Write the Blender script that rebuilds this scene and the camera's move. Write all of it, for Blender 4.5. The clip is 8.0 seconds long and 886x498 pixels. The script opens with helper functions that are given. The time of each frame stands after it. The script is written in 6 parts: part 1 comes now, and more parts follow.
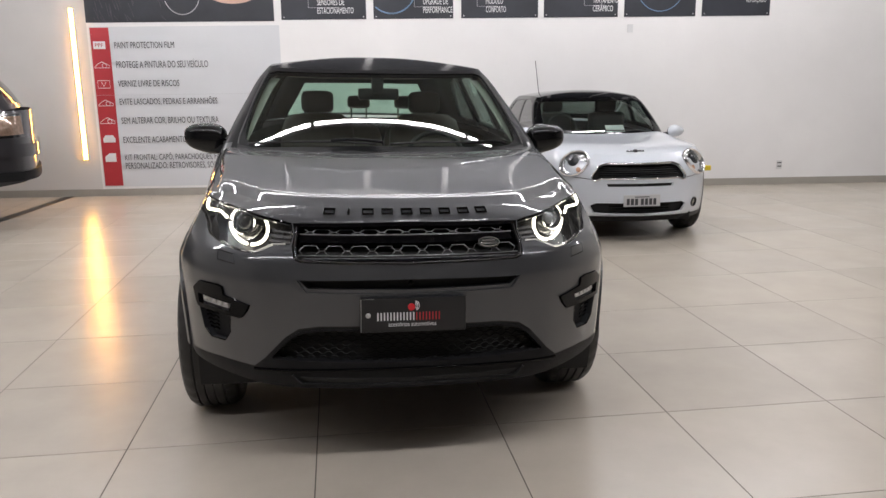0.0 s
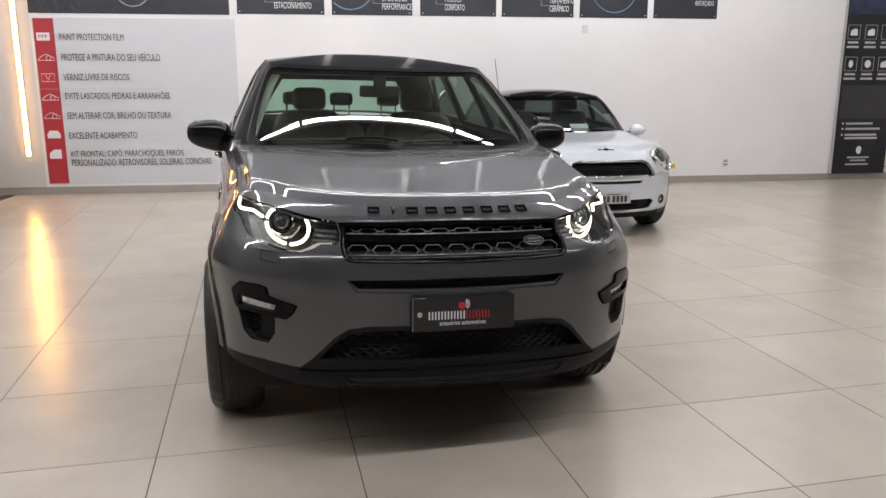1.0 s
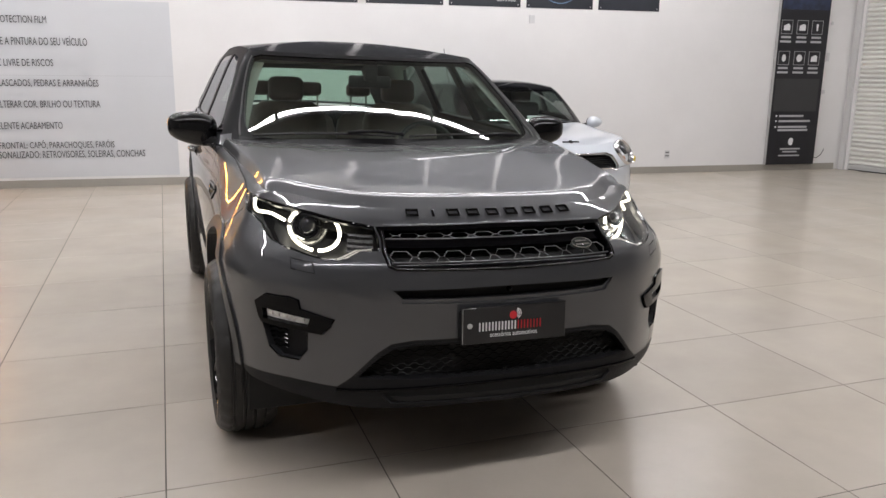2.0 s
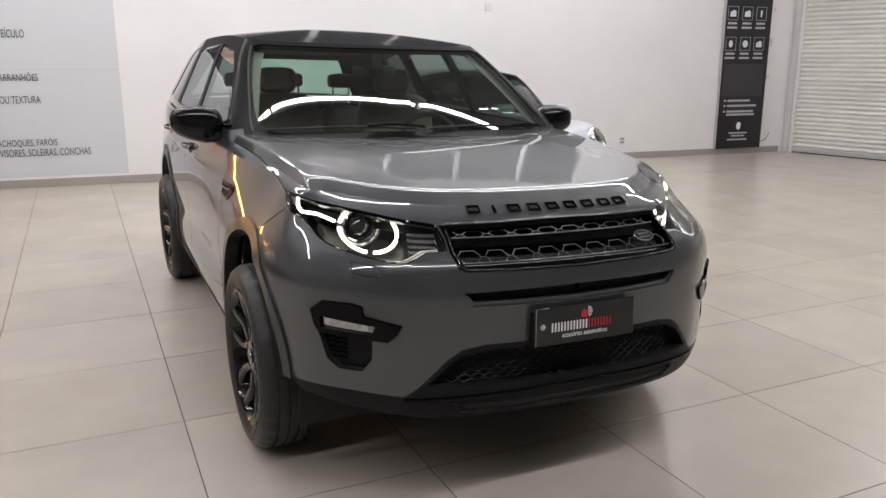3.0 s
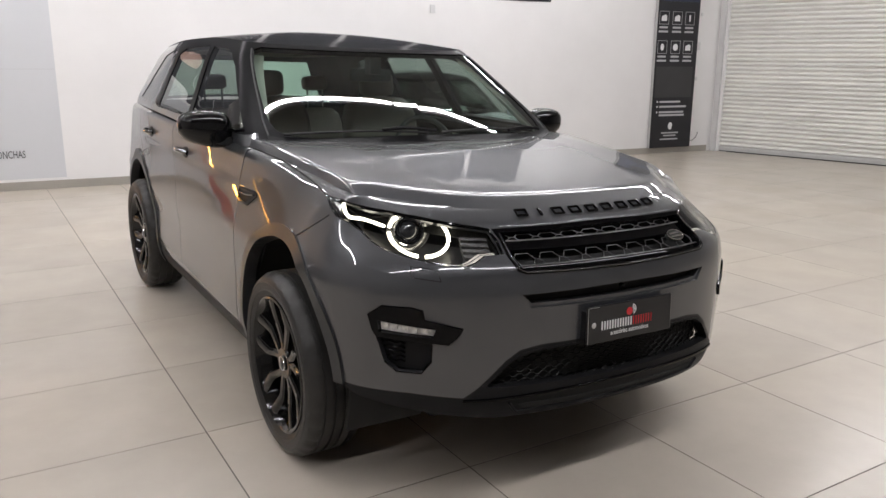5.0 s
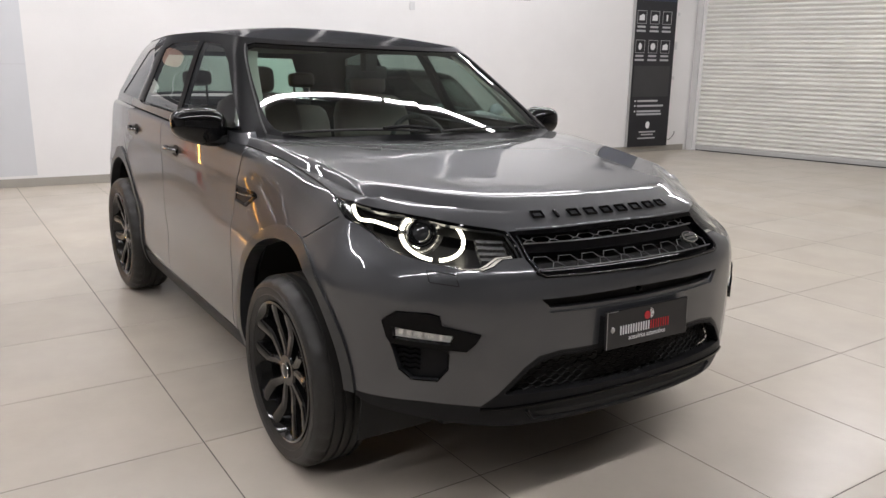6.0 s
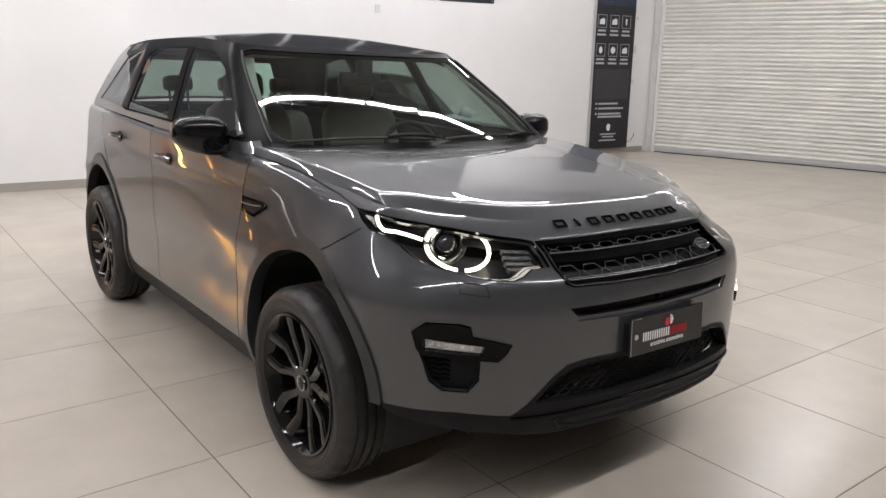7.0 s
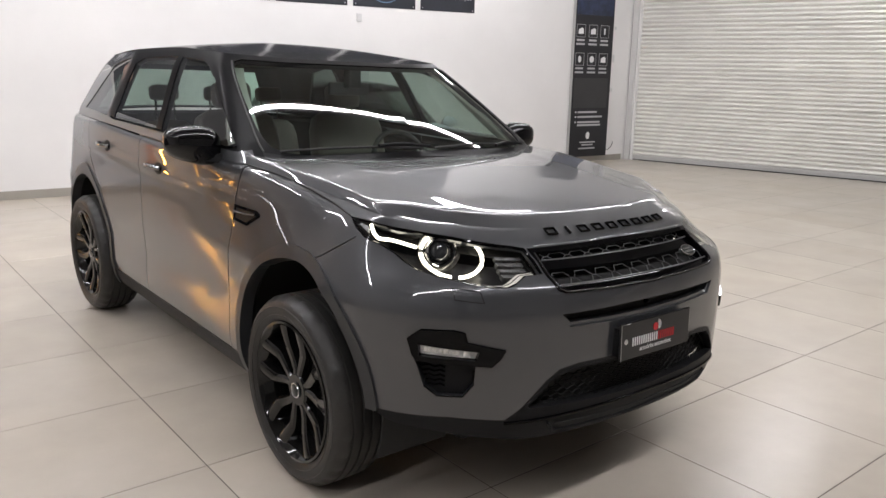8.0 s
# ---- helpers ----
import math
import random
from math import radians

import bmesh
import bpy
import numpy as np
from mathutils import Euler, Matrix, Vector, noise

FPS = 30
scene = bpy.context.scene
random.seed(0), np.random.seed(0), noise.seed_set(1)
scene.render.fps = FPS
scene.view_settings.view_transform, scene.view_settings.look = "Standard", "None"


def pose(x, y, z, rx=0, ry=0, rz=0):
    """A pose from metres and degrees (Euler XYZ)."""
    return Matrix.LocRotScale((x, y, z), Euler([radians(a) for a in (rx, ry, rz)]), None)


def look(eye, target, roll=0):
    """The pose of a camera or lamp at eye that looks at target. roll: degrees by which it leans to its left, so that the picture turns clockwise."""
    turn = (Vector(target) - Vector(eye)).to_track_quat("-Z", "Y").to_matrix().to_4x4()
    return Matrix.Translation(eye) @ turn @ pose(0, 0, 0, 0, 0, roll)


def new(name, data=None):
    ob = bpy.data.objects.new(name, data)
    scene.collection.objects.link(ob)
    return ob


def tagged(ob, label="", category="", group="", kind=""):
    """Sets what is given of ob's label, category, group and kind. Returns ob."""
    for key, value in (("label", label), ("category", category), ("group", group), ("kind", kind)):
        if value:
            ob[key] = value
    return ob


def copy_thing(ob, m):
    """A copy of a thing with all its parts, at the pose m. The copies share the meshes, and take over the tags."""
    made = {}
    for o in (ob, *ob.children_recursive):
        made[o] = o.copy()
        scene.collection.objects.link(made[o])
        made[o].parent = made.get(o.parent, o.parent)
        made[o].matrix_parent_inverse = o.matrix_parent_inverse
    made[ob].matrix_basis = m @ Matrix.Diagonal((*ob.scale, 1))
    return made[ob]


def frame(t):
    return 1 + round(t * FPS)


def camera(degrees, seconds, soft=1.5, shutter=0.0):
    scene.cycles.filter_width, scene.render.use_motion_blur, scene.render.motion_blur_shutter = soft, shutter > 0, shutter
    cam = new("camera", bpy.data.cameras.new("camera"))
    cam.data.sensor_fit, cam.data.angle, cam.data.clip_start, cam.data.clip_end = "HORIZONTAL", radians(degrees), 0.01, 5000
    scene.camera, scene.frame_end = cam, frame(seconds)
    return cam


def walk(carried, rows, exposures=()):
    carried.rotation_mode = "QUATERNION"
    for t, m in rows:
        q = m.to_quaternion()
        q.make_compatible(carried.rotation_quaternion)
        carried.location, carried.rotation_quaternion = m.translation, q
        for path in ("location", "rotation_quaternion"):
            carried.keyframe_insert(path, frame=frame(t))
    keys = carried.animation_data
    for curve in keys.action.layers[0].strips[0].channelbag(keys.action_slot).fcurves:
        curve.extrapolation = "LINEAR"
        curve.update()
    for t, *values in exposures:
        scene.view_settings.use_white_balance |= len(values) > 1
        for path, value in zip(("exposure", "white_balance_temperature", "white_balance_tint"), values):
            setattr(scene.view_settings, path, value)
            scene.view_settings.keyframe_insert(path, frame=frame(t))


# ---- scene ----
cam = camera(59.0, 8.0)
PATH = [
    (0, (0.912, 0.311, 1.527), (0.994, 2.265, 1.108), -0.7),
    (0.5, (0.684, 0.287, 1.523), (0.857, 2.236, 1.109), -0.4),
    (1, (0.446, 0.349, 1.536), (0.714, 2.285, 1.109), 0.0),
    (2.5, (-0.184, 0.832, 1.538), (0.391, 2.691, 1.076), 0.5),
    (3, (-0.383, 0.96, 1.53), (0.268, 2.791, 1.055), 0.0),
    (3.5, (-0.575, 1.097, 1.538), (0.149, 2.897, 1.052), -0.3),
    (4, (-0.727, 1.101, 1.55), (0.058, 2.876, 1.066), -0.1),
    (4.5, (-0.796, 1.086, 1.554), (0.024, 2.847, 1.076), 0.1),
    (6, (-0.92, 1.247, 1.546), (-0.003, 2.959, 1.067), 0.8),
    (6.5, (-1.036, 1.362, 1.558), (-0.068, 3.045, 1.076), 0.8),
    (7, (-1.133, 1.38, 1.573), (-0.106, 3.029, 1.098), 1.0),
    (7.5, (-1.178, 1.376, 1.58), (-0.122, 3.009, 1.117), 1.0),
    (8, (-1.202, 1.369, 1.583), (-0.126, 2.993, 1.128), 1.1),
]
walk(cam, [(t, look(eye, target, roll)) for t, eye, target, roll in PATH], ((0, -0.02), (2.5, 0.01), (4.5, 0.07), (6, 0.12), (8, 0.17)))

# ---- light and exposure ----
world = bpy.data.worlds.new("world")
scene.world = world
world.use_nodes = True
world.node_tree.nodes["Background"].inputs[0].default_value = (0.8, 0.9, 1.0, 1)
world.node_tree.nodes["Background"].inputs[1].default_value = 0.02

TUBE_POWER = 92.0
WARM_POWER = 62.0
LAMP_POWER = 6.0


# ---- materials ----
def material(name, colour, rough=0.5, metal=0.0, vary=0.0, scale=3.0, grain=0.0, grain_scale=200.0, coat=0.0,
             coat_rough=0.03, rough_vary=0.0, piece=0.0, spec=0.5, emit=None, power=0.0, tint=None):
    """A surface with a base colour, two scales of variation, relief and gloss."""
    m = bpy.data.materials.new(name)
    m.use_nodes = True
    t = m.node_tree
    p = t.nodes["Principled BSDF"]
    p.inputs["Base Color"].default_value = (*colour, 1)
    p.inputs["Roughness"].default_value = rough
    p.inputs["Metallic"].default_value = metal
    p.inputs["Specular IOR Level"].default_value = spec
    p.inputs["Coat Weight"].default_value = coat
    p.inputs["Coat Roughness"].default_value = coat_rough
    if emit:
        p.inputs["Emission Color"].default_value = (*emit, 1)
        p.inputs["Emission Strength"].default_value = power
    if vary or grain or rough_vary or piece:
        big = t.nodes.new("ShaderNodeTexNoise")
        big.inputs["Scale"].default_value = scale
        big.inputs["Detail"].default_value = 6
        big.inputs["Roughness"].default_value = 0.6
        geo = t.nodes.new("ShaderNodeNewGeometry")
        t.links.new(geo.outputs["Position"], big.inputs["Vector"])
        fine = t.nodes.new("ShaderNodeTexNoise")
        fine.inputs["Scale"].default_value = grain_scale
        fine.inputs["Detail"].default_value = 3
        t.links.new(geo.outputs["Position"], fine.inputs["Vector"])
        ramp = t.nodes.new("ShaderNodeMapRange")
        ramp.inputs["From Min"].default_value, ramp.inputs["From Max"].default_value = 0.3, 0.7
        ramp.inputs["To Min"].default_value, ramp.inputs["To Max"].default_value = 1 - vary, 1 + vary
        t.links.new(big.outputs["Fac"], ramp.inputs["Value"])
        value = ramp.outputs["Result"]
        if piece:
            info = t.nodes.new("ShaderNodeObjectInfo")
            pr = t.nodes.new("ShaderNodeMapRange")
            pr.inputs["To Min"].default_value, pr.inputs["To Max"].default_value = 1 - piece, 1 + piece
            t.links.new(info.outputs["Random"], pr.inputs["Value"])
            mul = t.nodes.new("ShaderNodeMath")
            mul.operation = "MULTIPLY"
            t.links.new(value, mul.inputs[0])
            t.links.new(pr.outputs["Result"], mul.inputs[1])
            value = mul.outputs[0]
        mix = t.nodes.new("ShaderNodeMix")
        mix.data_type, mix.blend_type = "RGBA", "MULTIPLY"
        mix.inputs["Factor"].default_value = 1
        mix.inputs["A"].default_value = (*colour, 1)
        if tint:
            hue = t.nodes.new("ShaderNodeMix")
            hue.data_type = "RGBA"
            hue.inputs["A"].default_value, hue.inputs["B"].default_value = (*colour, 1), (*tint, 1)
            second = t.nodes.new("ShaderNodeTexNoise")
            second.inputs["Scale"].default_value = scale * 0.37
            t.links.new(geo.outputs["Position"], second.inputs["Vector"])
            t.links.new(second.outputs["Fac"], hue.inputs["Factor"])
            t.links.new(hue.outputs["Result"], mix.inputs["A"])
        t.links.new(value, mix.inputs["B"])
        t.links.new(mix.outputs["Result"], p.inputs["Base Color"])
        if rough_vary:
            rr = t.nodes.new("ShaderNodeMapRange")
            rr.inputs["From Min"].default_value, rr.inputs["From Max"].default_value = 0.3, 0.7
            rr.inputs["To Min"].default_value, rr.inputs["To Max"].default_value = max(rough - rough_vary, 0.01), rough + rough_vary
            t.links.new(big.outputs["Fac"], rr.inputs["Value"])
            t.links.new(rr.outputs["Result"], p.inputs["Roughness"])
        if grain:
            bump = t.nodes.new("ShaderNodeBump")
            bump.inputs["Strength"].default_value = grain
            bump.inputs["Distance"].default_value = 0.002
            t.links.new(fine.outputs["Fac"], bump.inputs["Height"])
            t.links.new(bump.outputs["Normal"], p.inputs["Normal"])
    return m


def glass_material(name, tint, rough=0.0, dark=0.0, gloss_share=0.075):
    """Thin window glass: clear to look through, with a real reflection; dark is the share that it soaks up."""
    m = bpy.data.materials.new(name)
    m.use_nodes = True
    t = m.node_tree
    t.nodes.remove(t.nodes["Principled BSDF"])
    out = t.nodes["Material Output"]
    through_it = t.nodes.new("ShaderNodeBsdfTransparent")
    through_it.inputs["Color"].default_value = (*[c * (1 - dark) for c in tint], 1)
    gloss = t.nodes.new("ShaderNodeBsdfGlossy")
    gloss.inputs["Roughness"].default_value = rough
    side = t.nodes.new("ShaderNodeLayerWeight")
    side.inputs["Blend"].default_value = 0.5
    power = t.nodes.new("ShaderNodeMath")
    power.operation = "POWER"
    power.inputs[1].default_value = 4.5
    t.links.new(side.outputs["Facing"], power.inputs[0])
    share = t.nodes.new("ShaderNodeMapRange")
    share.inputs["To Min"].default_value = gloss_share
    t.links.new(power.outputs[0], share.inputs["Value"])
    mix = t.nodes.new("ShaderNodeMixShader")
    t.links.new(share.outputs["Result"], mix.inputs["Fac"])
    t.links.new(through_it.outputs[0], mix.inputs[1])
    t.links.new(gloss.outputs[0], mix.inputs[2])
    t.links.new(mix.outputs[0], out.inputs["Surface"])
    return m


M_WALL = material("white_wall_paint", (0.775, 0.767, 0.762), 0.55, vary=0.035, scale=0.9, grain=0.12, grain_scale=90, tint=(0.75, 0.735, 0.727))
M_GREYWALL = material("pale_grey_wall_paint", (0.60, 0.58, 0.56), 0.55, vary=0.04, scale=0.8, grain=0.12, grain_scale=90)
M_CEILING = material("grey_ceiling_paint", (0.28, 0.28, 0.28), 0.8, vary=0.08, scale=1.0)
# Grey of the unseen front wall, raised to brighten the car's bumper.
M_SOUTH = material("grey_unseen_front", (0.50, 0.49, 0.48), 0.5, vary=0.2, scale=1.0)
M_WEST = material("grey_wall_paint", (0.42, 0.41, 0.40), 0.6, vary=0.03, scale=1.2)
M_TILE = material("porcelain_tile", (0.49, 0.448, 0.395), 0.25, vary=0.06, scale=2.2, piece=0.035, tint=(0.495, 0.436, 0.362))
M_GROUT = material("grout", (0.085, 0.075, 0.065), 0.9, vary=0.2, scale=8)
M_BASE = material("baseboard_tile", (0.33, 0.31, 0.275), 0.3, vary=0.06, scale=3)
M_SHUTTER = material("painted_steel_slat", (0.84, 0.83, 0.795), 0.40, metal=0.2, vary=0.06, scale=2.0, piece=0.05)
M_JAMB = material("jamb_grey_steel", (0.60, 0.595, 0.59), 0.4, metal=0.15, vary=0.04)
M_VINYL = material("grey_vinyl_print", (0.60, 0.61, 0.63), 0.45, vary=0.015, scale=1.5)
M_RED = material("red_vinyl", (0.42, 0.035, 0.045), 0.4, vary=0.06, scale=5)
M_INK = material("dark_ink", (0.045, 0.045, 0.05), 0.5)
M_WHITEINK = material("white_ink", (0.75, 0.75, 0.76), 0.5)
M_POSTER = material("dark_poster_print", (0.028, 0.03, 0.038), 0.35, vary=0.25, scale=1.6)
M_POSTER_STREAK = material("poster_violet_grey", (0.10, 0.085, 0.10), 0.4, vary=0.5, scale=9, tint=(0.04, 0.035, 0.045))
M_POSTER_BLUE = material("poster_blue_arc", (0.16, 0.27, 0.42), 0.4, vary=0.3, scale=5)
M_POSTER_PINK = material("poster_pale_shape", (0.55, 0.36, 0.30), 0.4, vary=0.15, scale=4)
M_BANNER = material("black_banner_print", (0.012, 0.012, 0.016), 0.35, vary=0.2, scale=2)
M_BANNER_GREY = material("banner_charcoal_block", (0.035, 0.035, 0.037), 0.4, vary=0.06)
M_BANNER_BLUE = material("banner_blue_picture", (0.02, 0.03, 0.07), 0.35, vary=0.6, scale=7)
M_PRINTGREY = material("pale_print", (0.45, 0.45, 0.46), 0.5)
M_ALU = material("brushed_aluminium", (0.55, 0.55, 0.55), 0.35, metal=0.8, vary=0.05)
M_PLASTIC_WHITE = material("white_plastic", (0.62, 0.62, 0.62), 0.4)
# Flat black: some dark parts, and shade drawn in gaps, slots and hollows.
M_DARK = material("black_parts_and_gap_shade", (0.008, 0.008, 0.008), 0.8)
M_RUBBER = material("cable_rubber", (0.02, 0.02, 0.02), 0.6)
M_TUBE = material("white_led_tube", (0.8, 0.8, 0.8), 0.4, emit=(0.985, 0.965, 0.99), power=TUBE_POWER)
M_WARM = material("warm_led_strip", (0.8, 0.6, 0.4), 0.4, emit=(1.0, 0.44, 0.06), power=WARM_POWER)
M_DRAIN = material("drain_steel", (0.05, 0.048, 0.045), 0.5, metal=0.5, vary=0.3, scale=20)


# ---- mesh helpers ----
def box(bm, x0, x1, y0, y1, z0, z1, bevel=0.0):
    v = [bm.verts.new((x, y, z)) for x in (x0, x1) for y in (y0, y1) for z in (z0, z1)]
    fs = [bm.faces.new([v[i] for i in q]) for q in ((0, 1, 3, 2), (4, 6, 7, 5), (0, 4, 5, 1), (2, 3, 7, 6), (0, 2, 6, 4), (1, 5, 7, 3))]
    if bevel:
        edges = list({e for f in fs for e in f.edges})
        bmesh.ops.bevel(bm, geom=edges, offset=bevel, segments=2, profile=0.5, affect="EDGES")
    return v


def mesh_of(bm, name, mats, smooth_angle=None):
    bmesh.ops.recalc_face_normals(bm, faces=bm.faces)
    me = bpy.data.meshes.new(name)
    bm.to_mesh(me)
    bm.free()
    for m in (mats if isinstance(mats, (list, tuple)) else [mats]):
        me.materials.append(m)
    if smooth_angle:
        me.polygons.foreach_set("use_smooth", [True] * len(me.polygons))
        me.set_sharp_from_angle(angle=radians(smooth_angle))
    return me


def part(name, bm, mat, parent, label="", smooth_angle=None):
    ob = new(name, mesh_of(bm, name, mat, smooth_angle))
    ob.parent = parent
    if label:
        tagged(ob, label)
    return ob


def thing(name, label, category, at=None, group="", kind=""):
    ob = new(name)
    if at is not None:
        ob.matrix_world = at
    return tagged(ob, label, category, group, kind)


def solid(name, bm, mat, label="", category="", kind="", smooth_angle=None, group=""):
    return tagged(new(name, mesh_of(bm, name, mat, smooth_angle)), label, category, group, kind)


def prism(bm, pts, y0, y1):
    """A flat shape in x and z, drawn out from y0 to y1."""
    a = [bm.verts.new((x, y0, z)) for x, z in pts]
    b = [bm.verts.new((x, y1, z)) for x, z in pts]
    bm.faces.new(a)
    bm.faces.new(b[::-1])
    n = len(pts)
    for i in range(n):
        bm.faces.new((a[i], b[i], b[(i + 1) % n], a[(i + 1) % n]))


def lathe(bm, profile, n=48, axis="x", close=True):
    """A ring of (radius, offset along the axis) spun round the axis."""
    rings = []
    for k in range(n):
        c, s = math.cos(2 * math.pi * k / n), math.sin(2 * math.pi * k / n)
        rings.append([bm.verts.new((o, r * c, r * s) if axis == "x" else ((r * c, o, r * s) if axis == "y" else (r * c, r * s, o))) for r, o in profile])
    m = len(profile)
    for k in range(n):
        for i in range(m if close else m - 1):
            j = (i + 1) % m
            bm.faces.new((rings[k][i], rings[k][j], rings[(k + 1) % n][j], rings[(k + 1) % n][i]))


def tube(bm, pts, r, n=8, closed=False):
    """A round bar along a line of places."""
    pts = [Vector(p) for p in pts]
    rings = []
    for i, p in enumerate(pts):
        a = pts[i - 1] if i or closed else pts[0]
        b = pts[(i + 1) % len(pts)] if i < len(pts) - 1 or closed else pts[-1]
        d = (b - a).normalized()
        side = d.orthogonal().normalized() if abs(d.z) > 0.95 else d.cross(Vector((0, 0, 1))).normalized()
        up = side.cross(d)
        rings.append([bm.verts.new(p + r * (math.cos(2 * math.pi * k / n) * side + math.sin(2 * math.pi * k / n) * up)) for k in range(n)])
    last = len(pts) if closed else len(pts) - 1
    for i in range(last):
        for k in range(n):
            bm.faces.new((rings[i][k], rings[i][(k + 1) % n], rings[(i + 1) % len(pts)][(k + 1) % n], rings[(i + 1) % len(pts)][k]))
    if not closed:
        bm.faces.new(rings[0][::-1])
        bm.faces.new(rings[-1])


def letter_mesh(text, width, height, deep=0.002, bold=0.0, squash=None):
    """Words in the built-in font as a mesh in x and z, its left lower corner at 0, facing -y."""
    cu = bpy.data.curves.new("words", "FONT")
    cu.body = text
    cu.extrude = 0.5
    cu.offset = bold
    cu.resolution_u = 3
    ob = new("words", cu)
    bpy.context.view_layer.update()
    me = bpy.data.meshes.new_from_object(ob.evaluated_get(bpy.context.evaluated_depsgraph_get()))
    bpy.data.objects.remove(ob)
    co = np.empty(len(me.vertices) * 3)
    me.vertices.foreach_get("co", co)
    co = co.reshape(-1, 3)
    lo, hi = co.min(0), co.max(0)
    co = (co - lo) / np.maximum(hi - lo, 1e-6)
    out = np.stack([co[:, 0] * width, -co[:, 2] * deep, co[:, 1] * height], 1)
    me.vertices.foreach_set("co", out.ravel())
    me.update()
    return me


def words(text, parent, mat, x, y, z, width, height, label="", name="lettering"):
    me = letter_mesh(text, width, height)
    me.materials.append(mat)
    ob = new(name, me)
    ob.parent = parent
    ob.location = (x, y, z)
    if label:
        tagged(ob, label)
    return ob


# ---- the showroom ----
WALL_Y, CEIL, WEST, SOUTH = 11.475, 4.62, -9.0, -9.0
CORNER = Vector((9.40, WALL_Y, 0))
FLANK = Vector((10.85 - 9.47, 7.49 - 11.45, 0)).normalized()      # the shutter wall's way from the corner
OUT = Vector((-FLANK.y, FLANK.x, 0))                                  # out of the room
if OUT.x < 0:
    OUT = -OUT
EAST_END = CORNER + FLANK * ((SOUTH - WALL_Y) / FLANK.y)


def along(bm, a, b, c0, c1, z0, z1):
    """A block along the shutter wall: a..b metres from the corner, c0..c1 metres out of the room."""
    p = [CORNER + FLANK * s + OUT * c for s, c in ((a, c0), (b, c0), (b, c1), (a, c1))]
    lo = [bm.verts.new((q.x, q.y, z0)) for q in p]
    hi = [bm.verts.new((q.x, q.y, z1)) for q in p]
    bm.faces.new(lo[::-1])
    bm.faces.new(hi)
    for i in range(4):
        bm.faces.new((lo[i], lo[(i + 1) % 4], hi[(i + 1) % 4], hi[i]))


def room():
    bm = bmesh.new()
    box(bm, -3.40, CORNER.x + 0.4, WALL_Y, WALL_Y + 0.25, -0.1, CEIL)
    solid("wall_north", bm, M_WALL, "white painted rear wall with prints", "wall", "structure")
    bm = bmesh.new()
    box(bm, WEST - 0.25, -3.40, WALL_Y, WALL_Y + 0.25, -0.1, CEIL)
    solid("wall_north_grey", bm, M_GREYWALL, "pale grey painted stretch of the rear wall", "wall", "structure")
    bm = bmesh.new()
    box(bm, WEST - 0.25, WEST, SOUTH - 0.25, WALL_Y, -0.1, CEIL)
    solid("wall_west", bm, M_WEST, "plain grey painted wall", "wall", "structure")
    # unseen wall added behind the camera, for bounce and reflections on the car
    bm = bmesh.new()
    box(bm, WEST - 0.25, EAST_END.x + 0.3, SOUTH - 0.25, SOUTH, -0.1, CEIL)
    solid("wall_south", bm, M_SOUTH, "plain grey wall added unseen to brighten the car's front", "wall", "structure")
    total = (EAST_END - CORNER).length
    bm = bmesh.new()
    along(bm, 0.0, 0.16, 0.0, 0.25, -0.1, CEIL)
    along(bm, 7.1, total, 0.0, 0.25, -0.1, CEIL)
    along(bm, 0.16, 7.1, 0.0, 0.25, 3.7, CEIL)
    solid("wall_east", bm, M_WALL, "white painted wall round the shutter", "wall", "structure")
    bm = bmesh.new()
    box(bm, WEST - 0.25, EAST_END.x + 0.3, SOUTH - 0.25, WALL_Y + 0.25, CEIL, CEIL + 0.15)
    solid("ceiling", bm, M_CEILING, "plain grey ceiling", "ceiling", "structure")
    bm = bmesh.new()
    box(bm, WEST, CORNER.x - 0.09, WALL_Y - 0.012, WALL_Y + 0.002, 0.0, 0.10, 0.002)
    solid("baseboard", bm, M_BASE, "beige tile baseboard along the wall", "baseboard", "structure")


